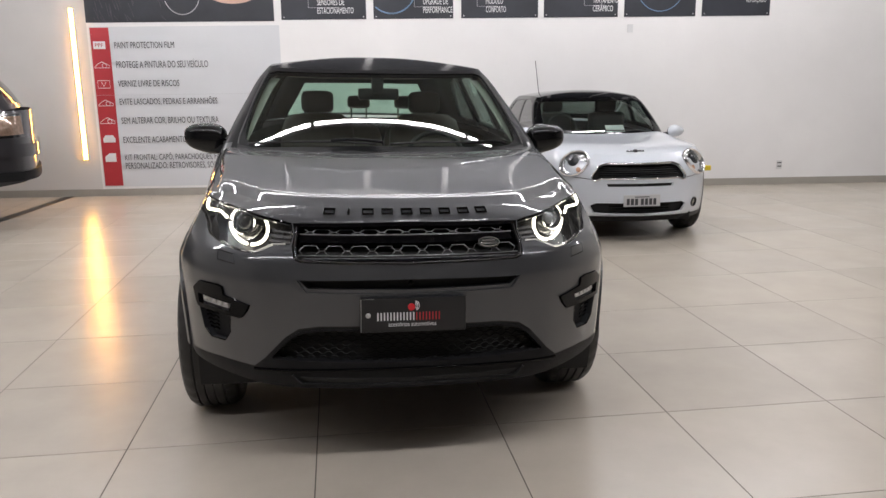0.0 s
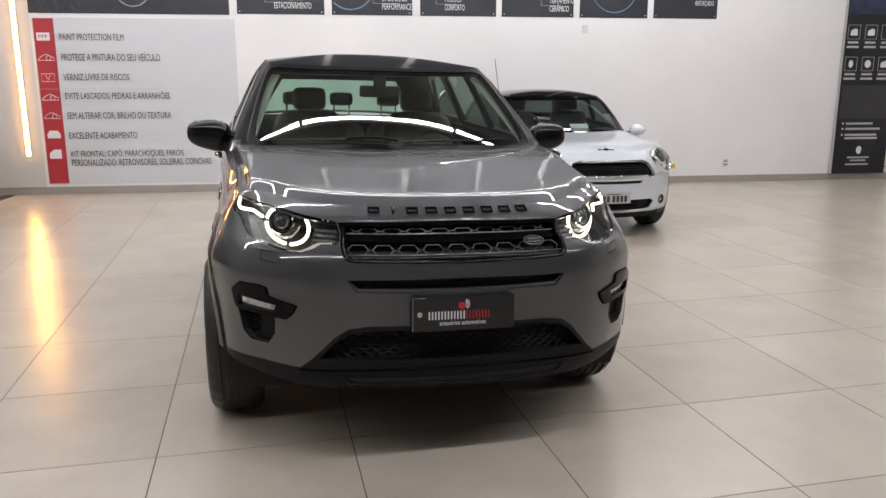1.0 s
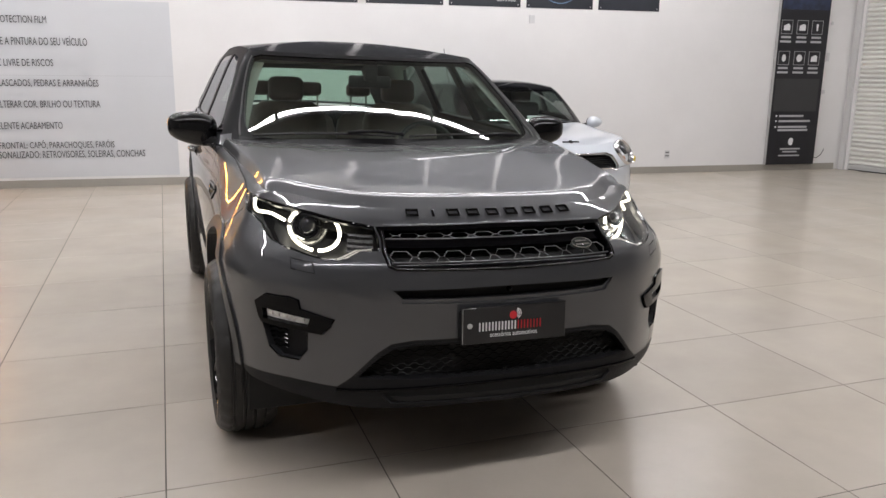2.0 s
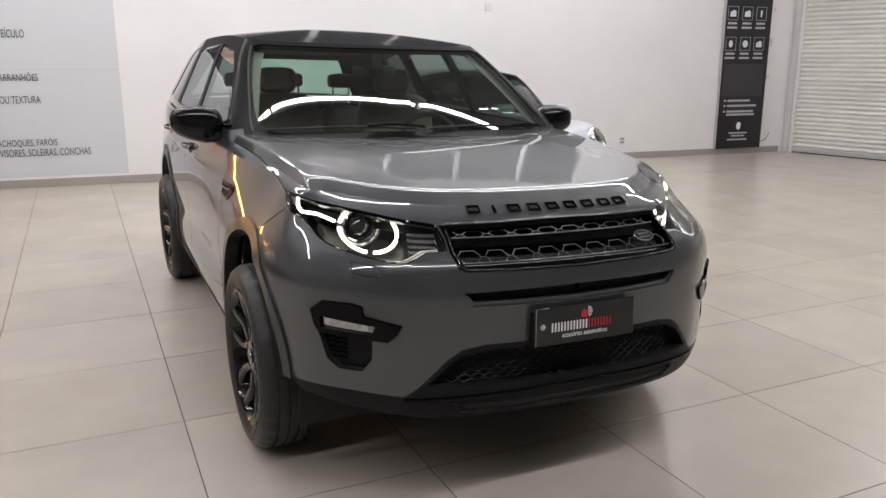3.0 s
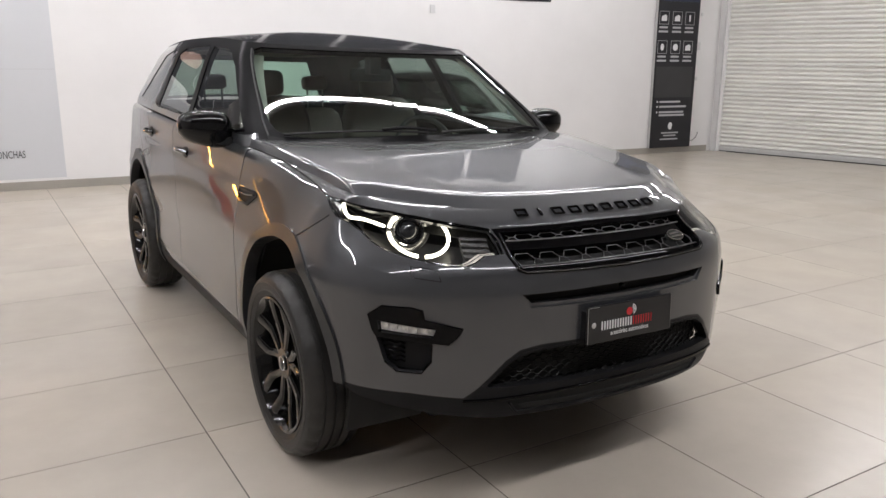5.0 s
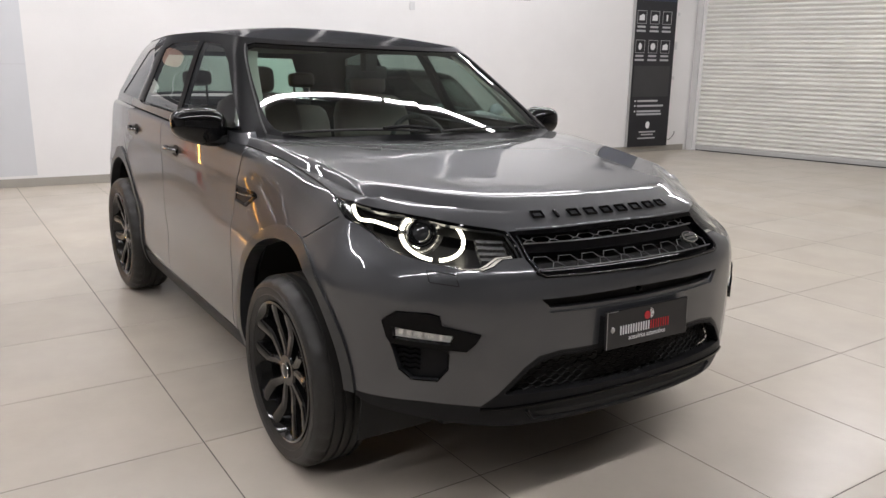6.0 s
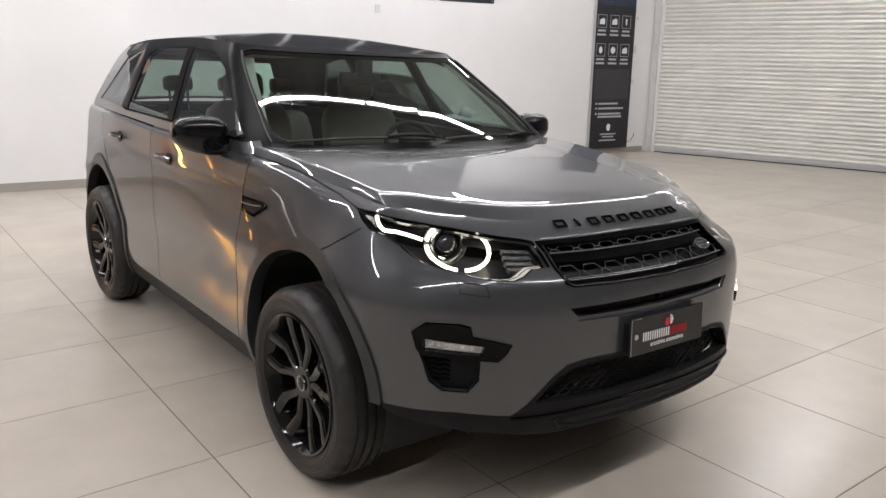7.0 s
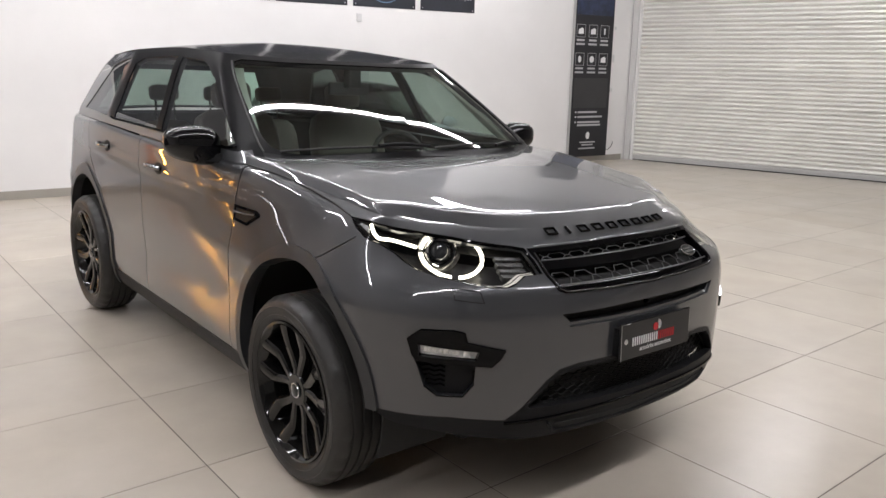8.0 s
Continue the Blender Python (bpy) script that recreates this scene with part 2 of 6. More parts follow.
def shutter():
    t = thing("roller_shutter", "closed pale grey steel roller shutter with ribbed slats", "shutter")
    bm = bmesh.new()
    along(bm, 0.03, 0.115, -0.05, 0.02, 0.0, 3.75)
    part("guide_rail", bm, M_JAMB, t, "grey steel guide rail")
    bm = bmesh.new()
    along(bm, 7.06, 7.16, -0.05, 0.02, 0.0, 3.75)
    part("guide_rail", bm, M_JAMB, t, "grey steel guide rail")
    bm = bmesh.new()
    along(bm, 0.10, 7.1, 0.030, 0.078, 0.014, 0.088)
    along(bm, 0.10, 7.1, 0.016, 0.060, 0.055, 0.070)
    part("bottom_bar", bm, M_JAMB, t, "pale steel bottom bar")
    bm = bmesh.new()
    along(bm, 0.10, 7.1, 0.035, 0.055, 0.0, 0.012)
    part("rubber_seal", bm, M_RUBBER, t, "black rubber seal")
    pitch, prof = 0.0715, []
    for a in (0, 0.03, 0.09, 0.18, 0.30, 0.44, 0.58, 0.68, 0.745, 0.78):
        prof.append((0.058 - 0.032 * math.sin(math.pi * a / 0.78) ** 0.7, a * pitch))
    prof += [(0.070, 0.80 * pitch), (0.070, 0.985 * pitch), (0.058, pitch)]
    bm = bmesh.new()
    ends = []
    for s in (0.10, 7.1):
        ring = []
        for c, z in prof:
            p = CORNER + FLANK * s + OUT * c
            ring.append(bm.verts.new((p.x, p.y, z)))
        for c, z in prof[::-1]:
            p = CORNER + FLANK * s + OUT * (c + 0.004)
            ring.append(bm.verts.new((p.x, p.y, z)))
        ends.append(ring)
    n = len(ends[0])
    for i in range(n):
        bm.faces.new((ends[0][i], ends[1][i], ends[1][(i + 1) % n], ends[0][(i + 1) % n]))
    me = mesh_of(bm, "slat", M_SHUTTER, 50)
    for k in range(51):
        ob = new("slat", me)
        ob.parent = t
        ob.location = (0, 0, 0.090 + k * pitch)


room()
shutter()


def led_strip():
    t = thing("led_strip", "lit warm white LED profile fixed upright on the wall", "wall light")
    bm = bmesh.new()
    box(bm, -3.615, -3.55, WALL_Y - 0.018, WALL_Y - 0.001, 0.515, 2.545, 0.002)
    part("profile", bm, M_ALU, t, "thin aluminium profile")
    bm = bmesh.new()
    box(bm, -3.607, -3.558, WALL_Y - 0.026, WALL_Y - 0.018, 0.52, 2.54, 0.003)
    part("diffuser", bm, M_WARM, t, "glowing warm diffuser")


led_strip()


def ceiling_lights():
    bm = bmesh.new()
    box(bm, -1.20, 1.20, -0.08, 0.08, 0.0, 0.07, 0.006)
    t = thing("ceiling_light", "long white linear ceiling light, switched on", "ceiling light", group="ceiling lights")
    part("housing", bm, M_PLASTIC_WHITE, t)
    bm = bmesh.new()
    box(bm, -1.19, 1.19, -0.029, 0.029, -0.02, 0.0)
    part("diffuser", bm, M_TUBE, t, "glowing white diffuser")
    spots = [(x, y) for y in LIGHT_ROWS for x in LIGHT_COLUMNS if (x, y) != (LIGHT_COLUMNS[0], LIGHT_ROWS[2])] + [(9.7, 7.2)]
    turn = Matrix.Translation((0.8, LIGHT_ROWS[1], LIGHT_Z)) @ Matrix.Rotation(LIGHT_TURN, 4, "Z") @ Matrix.Translation((-0.8, -LIGHT_ROWS[1], -LIGHT_Z))
    t.matrix_world = turn @ Matrix.Translation((*spots[0], LIGHT_Z))
    for x, y in spots[1:]:
        copy_thing(t, turn @ Matrix.Translation((x, y, LIGHT_Z)))


LIGHT_Z = 4.55
LIGHT_ROWS = (1.2, 6.05, 9.6)
LIGHT_TURN = radians(4.7)
LIGHT_COLUMNS = (-6.25, -3.8, -1.35, 1.1, 3.55, 6.0)
ceiling_lights()


# ---- prints on the wall ----
def panel():
    y = WALL_Y - 0.004
    t = thing("wall_print", "pale grey vinyl print listing paint protection film services", "poster")
    bm = bmesh.new()
    box(bm, -3.37, -0.82, y, WALL_Y - 0.0005, 0.13, 2.30)
    part("sheet", bm, M_VINYL, t)
    bm = bmesh.new()
    box(bm, -3.36, -3.11, y - 0.004, y - 0.0005, 0.145, 2.29)
    part("red_band", bm, M_RED, t, "red side band")
    y -= 0.005
    lines = ((2.015, 0.80, "PAINT PROTECTION FILM"), (1.755, 1.24, "PROTEGE A PINTURA DO SEU VEÍCULO"), (1.505, 0.83, "VERNIZ LIVRE DE RISCOS"),
             (1.25, 1.33, "EVITE LASCADOS, PEDRAS E ARRANHÕES"), (0.99, 1.33, "SEM ALTERAR COR, BRILHO OU TEXTURA"), (0.74, 0.87, "EXCELENTE ACABAMENTO"),
             (0.485, 1.46, "KIT FRONTAL: CAPÔ, PARACHOQUES, FARÓIS"), (0.365, 1.82, "PERSONALIZADO: RETROVISORES, SOLEIRAS, CONCHAS"))
    for z, w, text in lines:
        tall = 0.115 if any(c in "ÍÔÕÓ" for c in text) else (0.10 if "," in text else 0.085)
        words(text, t, M_INK, -3.05, y, z, w, tall)
    bm = bmesh.new()
    box(bm, -3.37, -0.82, y + 0.0005, y + 0.0008, 1.392, 1.395)
    part("sheet_seam", bm, M_PRINTGREY, t)
    # the small pictures on the red band
    y0, y1 = y - 0.004, y + 0.0
    bm = bmesh.new()
    box(bm, -3.33, -3.17, y0, y1, 2.01, 2.11, 0.0005)
    part("pictogram", bm, M_WHITEINK, t, "white tag pictogram")
    words("PPF", t, M_RED, -3.305, y0 - 0.0006, 2.035, 0.11, 0.05)
    for z, kind in ((1.79, 0), (1.54, 1), (1.28, 0), (1.04, 0), (0.80, 2), (0.54, 3)):
        bm = bmesh.new()
        cx = -3.24
        if kind == 0:
            tube(bm, [(cx - 0.1, y1, z - 0.02), (cx - 0.06, y1, z + 0.02), (cx, y1, z + 0.05), (cx + 0.06, y1, z + 0.02), (cx + 0.1, y1, z), (cx + 0.1, y1, z - 0.03), (cx - 0.1, y1, z - 0.03)], 0.004, 4, True)
            tube(bm, [(cx + 0.03 + 0.03 * math.cos(a), y1, z + 0.03 * math.sin(a)) for a in np.linspace(0, 6.28, 10)[:-1]], 0.004, 4, True)
        elif kind == 1:
            tube(bm, [(cx - 0.08, y1, z - 0.05), (cx + 0.08, y1, z - 0.05), (cx + 0.08, y1, z + 0.05), (cx - 0.08, y1, z + 0.05)], 0.004, 4, True)
            tube(bm, [(cx - 0.03, y1, z + 0.03), (cx, y1, z - 0.03), (cx + 0.03, y1, z + 0.03)], 0.004, 4)
        elif kind == 2:
            prism(bm, [(cx - 0.08, z - 0.05), (cx + 0.08, z - 0.05), (cx + 0.085, z), (cx + 0.05, z + 0.05), (cx - 0.05, z + 0.05), (cx - 0.085, z)], y0, y1)
        else:
            prism(bm, [(cx - 0.08, z - 0.06), (cx + 0.07, z - 0.06), (cx + 0.07, z + 0.06), (cx - 0.02, z + 0.06), (cx - 0.08, z + 0.01)], y0, y1)
        part("pictogram", bm, M_WHITEINK, t, "white car pictogram")


def posters():
    y = WALL_Y - 0.006
    t = thing("poster", "large dark photo print above the service list", "poster")
    bm = bmesh.new()
    # the unseen top is drawn on to 4.45 to darken the bonnet's reflection
    box(bm, -3.40, -0.88, y, WALL_Y - 0.0005, 2.355, 4.45)
    part("sheet", bm, M_POSTER, t)
    rng = random.Random(4)
    for k in range(34):
        bm = bmesh.new()
        x = -3.3 + rng.random() * 0.95
        z = 2.40 + rng.random() * 0.5
        dx, dz = 0.02 + rng.random() * 0.05, -0.10 - rng.random() * 0.12
        w = 0.004 + rng.random() * 0.006
        prism(bm, [(x, z), (x + w, z), (x + w + dx, max(z + dz, 2.365)), (x + dx, max(z + dz, 2.365))], y - 0.001, y - 0.0002)
        part("print_streak", bm, M_POSTER_STREAK, t)
    bm = bmesh.new()
    tube(bm, [(-2.10 + 0.24 * math.cos(a), y - 0.001, 2.72 + 0.27 * math.sin(a)) for a in np.linspace(3.5, 6.1, 14)], 0.006, 4)
    part("print_arc", bm, M_PRINTGREY, t)
    bm = bmesh.new()
    prism(bm, [(-1.42 + 0.36 * math.cos(a), 2.75 + 0.165 * math.sin(a)) for a in np.linspace(0, 2 * math.pi, 25)[:-1]], y - 0.0015, y - 0.0002)
    part("print_shape", bm, M_POSTER_PINK, t)
    edges = ((-0.78, 0.37), (0.47, 1.56), (1.67, 2.73), (2.81, 3.84), (3.93, 4.93), (5.02, 5.98))
    texts = ({"x": -0.29, "w": 0.49, "l": ("SENSORES DE", "ESTACIONAMENTO"), "f": 0.75}, {"x": 1.15, "w": 0.40, "l": ("UPGRADE DE", "PERFORMANCE"), "f": 0.85},
             {"x": 2.01, "w": 0.275, "l": ("MÓDULO", "CONFORTO"), "f": 0.85}, {"x": 3.49, "w": 0.28, "l": ("TRATAMENTO", "CERÂMICO"), "f": 1.25}, None,
             {"x": 5.64, "w": 0.28, "l": ("REFORÇADO", ""), "f": 1.0})
    for (x0, x1), tx in zip(edges, texts):
        t = thing("poster", "dark grey service poster with thin pale lettering", "poster", group="service posters")
        bm = bmesh.new()
        # these sheets too run on unseen, darkening what the bonnet mirrors
        box(bm, x0, x1, y, WALL_Y - 0.0005, 2.37, 4.45)
        part("sheet", bm, M_POSTER, t)
        for x in (x0 + 0.035, x1 - 0.035):
            bm = bmesh.new()
            box(bm, x - 0.008, x + 0.008, y - 0.003, y, 2.395, 2.411, 0.001)
            part("fixing_screw", bm, M_ALU, t)
        if tx:
            two = bool(tx["l"][1])
            words(tx["l"][0], t, M_WHITEINK, tx["x"], y - 0.002, 2.555 if two else 2.535, tx["w"] * tx["f"], 0.08 if "Ó" not in tx["l"][0] else 0.10)
            if two:
                words(tx["l"][1], t, M_WHITEINK, tx["x"], y - 0.002, 2.445, tx["w"], 0.08 if "Â" not in tx["l"][1] else 0.10)
                bm = bmesh.new()
                xa = tx["x"] - 0.12
                tube(bm, [(xa, y - 0.001, 3.0), (xa, y - 0.001, 2.525), (tx["x"] + 0.6 * tx["w"], y - 0.001, 2.525)], 0.003, 4)
                part("print_line", bm, M_PRINTGREY, t)
        else:
            bm = bmesh.new()
            tube(bm, [(0.5 * (x0 + x1) + 0.34 * math.cos(a), y - 0.001, 2.80 + 0.36 * math.sin(a)) for a in np.linspace(3.3, 6.1, 16)], 0.006, 4)
            part("print_arc", bm, M_POSTER_BLUE, t)
        if x0 == 0.47:
            bm = bmesh.new()
            tube(bm, [(0.72 + 0.34 * math.cos(a), y - 0.001, 2.80 + 0.36 * math.sin(a)) for a in np.linspace(4.0, 6.0, 14)], 0.010, 4)
            part("print_arc", bm, M_POSTER_BLUE, t)


def banner():
    x0, x1, y = 7.99, 8.86, WALL_Y - 0.075
    t = thing("banner_board", "tall black service board on a metal frame beside the shutter", "banner")
    bm = bmesh.new()
    box(bm, x0 - 0.004, x1 + 0.004, y + 0.006, WALL_Y - 0.0125, 0.10, 3.9)
    part("frame", bm, M_ALU, t, "grey metal box frame")
    bm = bmesh.new()
    box(bm, x0, x1, y, y + 0.006, 0.10, 3.9)
    part("sheet", bm, M_BANNER, t, "black printed sheet")
    y -= 0.0035

    def bar(xa, xb, za, zb, mat, name="print_bar"):
        b = bmesh.new()
        box(b, xa, xb, y, y + 0.003, za, zb)
        part(name, b, mat, t)
    bar(x0 + 0.02, x1 - 0.02, 2.46, 3.2, M_BANNER_BLUE, "print_picture")
    bar(8.02, 8.80, 0.93, 1.43, M_BANNER_GREY, "print_block")
    for row, z in enumerate((2.10, 1.64)):
        for col, x in enumerate((7.99 + 0.02, 8.285, 8.55)):
            x += 0.01
            b = bmesh.new()
            tube(b, [(x, y, z), (x + 0.19, y, z), (x + 0.19, y, z + 0.20), (x, y, z + 0.20)], 0.005, 4, True)
            part("icon_frame", b, M_PRINTGREY, t)
            b = bmesh.new()
            cx, cz = x + 0.095, z + 0.10
            if row and col < 2:
                prism(b, [(cx + (0.05 if col else 0.035) * math.cos(a), cz + 0.055 * math.sin(a)) for a in np.linspace(0, 2 * math.pi, 17)[:-1]], y - 0.001, y + 0.003)
            elif not row and col == 2:
                prism(b, [(cx - 0.01, cz - 0.05), (cx + 0.012, cz - 0.05), (cx + 0.02, cz + 0.05), (cx - 0.016, cz + 0.05)], y - 0.001, y + 0.003)
            else:
                prism(b, [(cx - 0.055, cz - 0.05), (cx + 0.055, cz - 0.05), (cx + 0.055, cz + 0.03), (cx + 0.02, cz + 0.05), (cx - 0.05, cz + 0.02)], y - 0.001, y + 0.003)
            part("icon", b, M_WHITEINK, t)
            bar(x + 0.01, x + 0.18, z - 0.065, z - 0.035, M_PRINTGREY)
            bar(x - 0.0, x + 0.19, z - 0.13, z - 0.10, M_PRINTGREY)
    for xa, xb, z in ((8.14, 8.58, 0.845), (8.14, 8.71, 0.765), (8.14, 8.66, 0.675), (8.14, 8.68, 0.625)):
        bar(xa, xb, z, z + 0.03, M_PRINTGREY)
        if z != 0.625:
            bar(8.08, 8.105, z + 0.003, z + 0.028, M_WHITEINK)
    b = bmesh.new()
    prism(b, [(8.40 + 0.045 * math.cos(a), 0.46 + 0.06 * math.sin(a)) for a in np.linspace(0.4, 5.4, 13)], y - 0.001, y + 0.003)
    part("emblem", b, M_WHITEINK, t)
    for xa, xb, z in ((8.22, 8.58, 0.335), (8.27, 8.53, 0.29), (8.20, 8.58, 0.23)):
        bar(xa, xb, z, z + 0.022, M_PRINTGREY)
    # a loose cable beside the board
    b = bmesh.new()
    tube(b, [(8.87, WALL_Y - 0.02, 0.20), (8.95, WALL_Y - 0.03, 0.19), (9.02, WALL_Y - 0.03, 0.24), (9.06, WALL_Y - 0.03, 0.30), (9.08, WALL_Y - 0.01, 0.33)], 0.005, 6)
    solid("cable", b, M_RUBBER, "loose thin dark cable hanging from the wall", "cable", smooth_angle=40)


def wall_plates():
    for x0, x1, z0, z1, label in ((3.98, 4.06, 2.16, 2.27, "blank pale grey plate high on the wall"), (8.93, 8.99, 1.70, 1.83, "small white switch on the wall"),
                                  (8.96, 9.0, 2.25, 2.30, "small white plate on the wall"), (8.93, 8.98, 1.20, 1.26, "small white plate on the wall")):
        bm = bmesh.new()
        box(bm, x0, x1, WALL_Y - 0.012, WALL_Y - 0.0005, z0, z1, 0.003)
        solid("wall_plate", bm, M_PLASTIC_WHITE, label, "wall plate")
    t = thing("power_outlet", "white double power outlet low on the wall", "outlet")
    bm = bmesh.new()
    box(bm, 6.245, 6.325, WALL_Y - 0.010, WALL_Y - 0.0005, 0.225, 0.345, 0.003)
    part("plate", bm, M_PLASTIC_WHITE, t)
    for z in (0.263, 0.313):
        bm = bmesh.new()
        box(bm, 6.255, 6.315, WALL_Y - 0.0135, WALL_Y - 0.0095, z - 0.007, z + 0.007, 0.001)
        part("socket", bm, M_DARK, t, "dark socket slots")


panel()
posters()
banner()
wall_plates()


# ---- the grey car: surfaces ----
M_PAINT = material("grey_metallic_paint", (0.057, 0.0595, 0.065), 0.40, metal=0.5, vary=0.04, scale=2.5, coat=1.0, coat_rough=0.008, spec=0.3)
M_PAINT.node_tree.nodes["Principled BSDF"].inputs["Coat IOR"].default_value = 1.6
M_GLOSS = material("gloss_black", (0.002, 0.002, 0.0025), 0.04, spec=0.14)
M_SHELL = material("gloss_black_shell", (0.003, 0.003, 0.0035), 0.04, spec=0.45)
M_PILLAR = material("gloss_black_pillar", (0.004, 0.004, 0.005), 0.32, spec=0.05)
M_ROOF = material("black_roof_paint", (0.005, 0.005, 0.006), 0.12, spec=0.025, vary=0.05)
# Grey in place of the light mirrored along the windscreen edge.
M_EDGE_GLINT = material("grey_edge_glint", (0.10, 0.10, 0.10), 0.6, spec=0.1)
M_WIRE = material("dull_silver_wire", (0.075, 0.075, 0.078), 0.3, metal=0.5)
M_BAR = material("satin_silver_bar", (0.30, 0.30, 0.305), 0.3, metal=0.7)
M_FLARE = material("satin_grey_flare", (0.030, 0.031, 0.033), 0.28, vary=0.05, spec=0.4)
M_TRIM = material("dark_grey_plastic", (0.011, 0.011, 0.012), 0.45, spec=0.12, vary=0.08, scale=8, grain=0.15, grain_scale=900)
M_TYRE = material("tyre_rubber", (0.022, 0.021, 0.020), 0.46, spec=0.4, vary=0.15, scale=12, grain=0.2, grain_scale=400)
M_RIM = material("gloss_black_alloy", (0.006, 0.006, 0.006), 0.10, spec=0.45, vary=0.1, scale=10)
M_STEEL = material("brake_steel", (0.20, 0.19, 0.18), 0.4, metal=0.9, vary=0.2, scale=30)
M_MESH = material("black_mesh_plastic", (0.004, 0.004, 0.004), 0.4, spec=0.12)
M_CHROME = material("chrome", (0.75, 0.75, 0.76), 0.08, metal=1.0)
M_DARKCHROME = material("dark_chrome", (0.13, 0.13, 0.135), 0.18, metal=1.0)
M_GLASSCLEAR = glass_material("clear_lens", (0.97, 0.97, 0.97), 0.14, gloss_share=0.012)
M_GLASSWIND = glass_material("windscreen_glass", (0.60, 0.76, 0.68), gloss_share=0.10)
M_GLASSPRIVACY = glass_material("privacy_window", (0.86, 0.94, 0.90), dark=0.8, gloss_share=0.12)
M_GLASSDARK = glass_material("tinted_window", (0.86, 0.94, 0.90), dark=0.42, gloss_share=0.14)
M_DRL = material("white_led", (0.9, 0.9, 0.9), 0.4, emit=(1.0, 0.93, 0.74), power=LAMP_POWER)
M_SEAT = material("beige_leather", (0.12, 0.10, 0.08), 0.5, vary=0.08, scale=8, grain=0.2, grain_scale=300)
M_SEATDARK = material("brown_leather", (0.075, 0.055, 0.045), 0.5, vary=0.1, scale=8, grain=0.2, grain_scale=300)
M_CABIN = material("cabin_black", (0.018, 0.018, 0.018), 0.6, vary=0.1, grain=0.2)
M_LINING = material("pale_lining", (0.32, 0.32, 0.285), 0.8, vary=0.05)
M_PLATE = material("black_plate", (0.012, 0.012, 0.013), 0.3)
M_REDINK = material("red_ink", (0.55, 0.02, 0.03), 0.4)
M_BADGE = material("badge_green_grey", (0.03, 0.036, 0.034), 0.3, metal=0.5)
M_AMBER = material("amber_lens", (0.50, 0.27, 0.17), 0.2)

def smooth(xs, ys):
    """A monotone cubic through a few shape stations."""
    xs, ys = np.array(xs, float), np.array(ys, float)
    h, d = np.diff(xs), np.diff(ys) / np.diff(xs)
    m = np.zeros(len(xs))
    for i in range(1, len(xs) - 1):
        if d[i - 1] * d[i] > 0:
            w1, w2 = 2 * h[i] + h[i - 1], h[i] + 2 * h[i - 1]
            m[i] = (w1 + w2) / (w1 / d[i - 1] + w2 / d[i])
    m[0], m[-1] = d[0], d[-1]

    def at(x):
        x = np.clip(np.asarray(x, float), xs[0], xs[-1])
        i = np.clip(np.searchsorted(xs, x) - 1, 0, len(xs) - 2)
        t = (x - xs[i]) / h[i]
        return ((2 * t**3 - 3 * t**2 + 1) * ys[i] + (t**3 - 2 * t**2 + t) * h[i] * m[i]
                + (3 * t**2 - 2 * t**3) * ys[i + 1] + (t**3 - t**2) * h[i] * m[i + 1])
    return at


class Plan:
    """A half outline seen from above: nose, side and tail, by length along it."""

    def __init__(self, half, nose, tail, nose_y, tail_y):
        a = self.run(half, *nose)
        b = self.run(half, *tail)
        self.front, self.back = a[0][-1], b[0][-1]
        self.y0, self.y1 = nose_y + a[2][-1], tail_y - b[2][-1]
        self.side = self.y1 - self.y0
        self.full = self.front + self.side + self.back
        u = np.concatenate([a[0], self.full - b[0][::-1]])
        s = np.concatenate([a[1], b[1][::-1]])
        y = np.concatenate([nose_y + a[2], tail_y - b[2][::-1]])
        self.u, self.s, self.y = u, s, y

    def run(self, half, s, g):
        k = np.linspace(0, 1, len(s))
        kk = np.linspace(0, 1, 200)
        s, g = smooth(k, s)(kk), smooth(k, g)(kk)
        u = np.concatenate([[0], np.cumsum(np.hypot(half * np.diff(s), np.diff(g)))])
        return u, s, g

    def at(self, u):
        return np.interp(u, self.u, self.s), np.interp(u, self.u, self.y)

    def of_y(self, y):
        """The length at which the flank passes y."""
        return self.front + (y - self.y0)


BODY = Plan(0.945, ((0, .21, .41, .57, .72, .85, .91, .95, .985, 1), (0, .006, .029, .070, .155, .272, .352, .437, .545, .70)),
            ((0, .35, .65, .85, .95, 1), (0, .01, .05, .13, .25, .45)), -0.875, 3.67)
HEIGHT0 = (.24, .30, .36, .45, .60, .75, .80, .86, .885, .92, .98, 1.02, 1.06)
NOSE = smooth(HEIGHT0, (-.74, -.81, -.85, -.872, -.875, -.874, -.871, -.861, -.850, -.808, -.737, -.70, -.64))
HALF = smooth((.24, .30, .40, .55, .70, .85, .95, 1.0, 1.03, 1.045, 1.055, 1.06), (.892, .922, .943, .951, .954, .955, .956, .957, .955, .951, .942, .924))
SHOULDER = smooth((-.9, -.65, -.4, -.1, .15, .4, .75, 1.6, 2.6, 3.7), (1.02, 1.03, 1.05, 1.080, 1.110, 1.134, 1.150, 1.168, 1.20, 1.21))
NARROW = smooth((-.9, -.55, -.3, -.1, .15, .45, .75, 1.1, 1.7, 3.7), (.045, .11, .135, .130, .10, .07, .05, .02, 0, 0))
TAPER = smooth((-.9, 0.2, 1.4, 2.6, 3.7), (1, 1, .987, .974, .935))


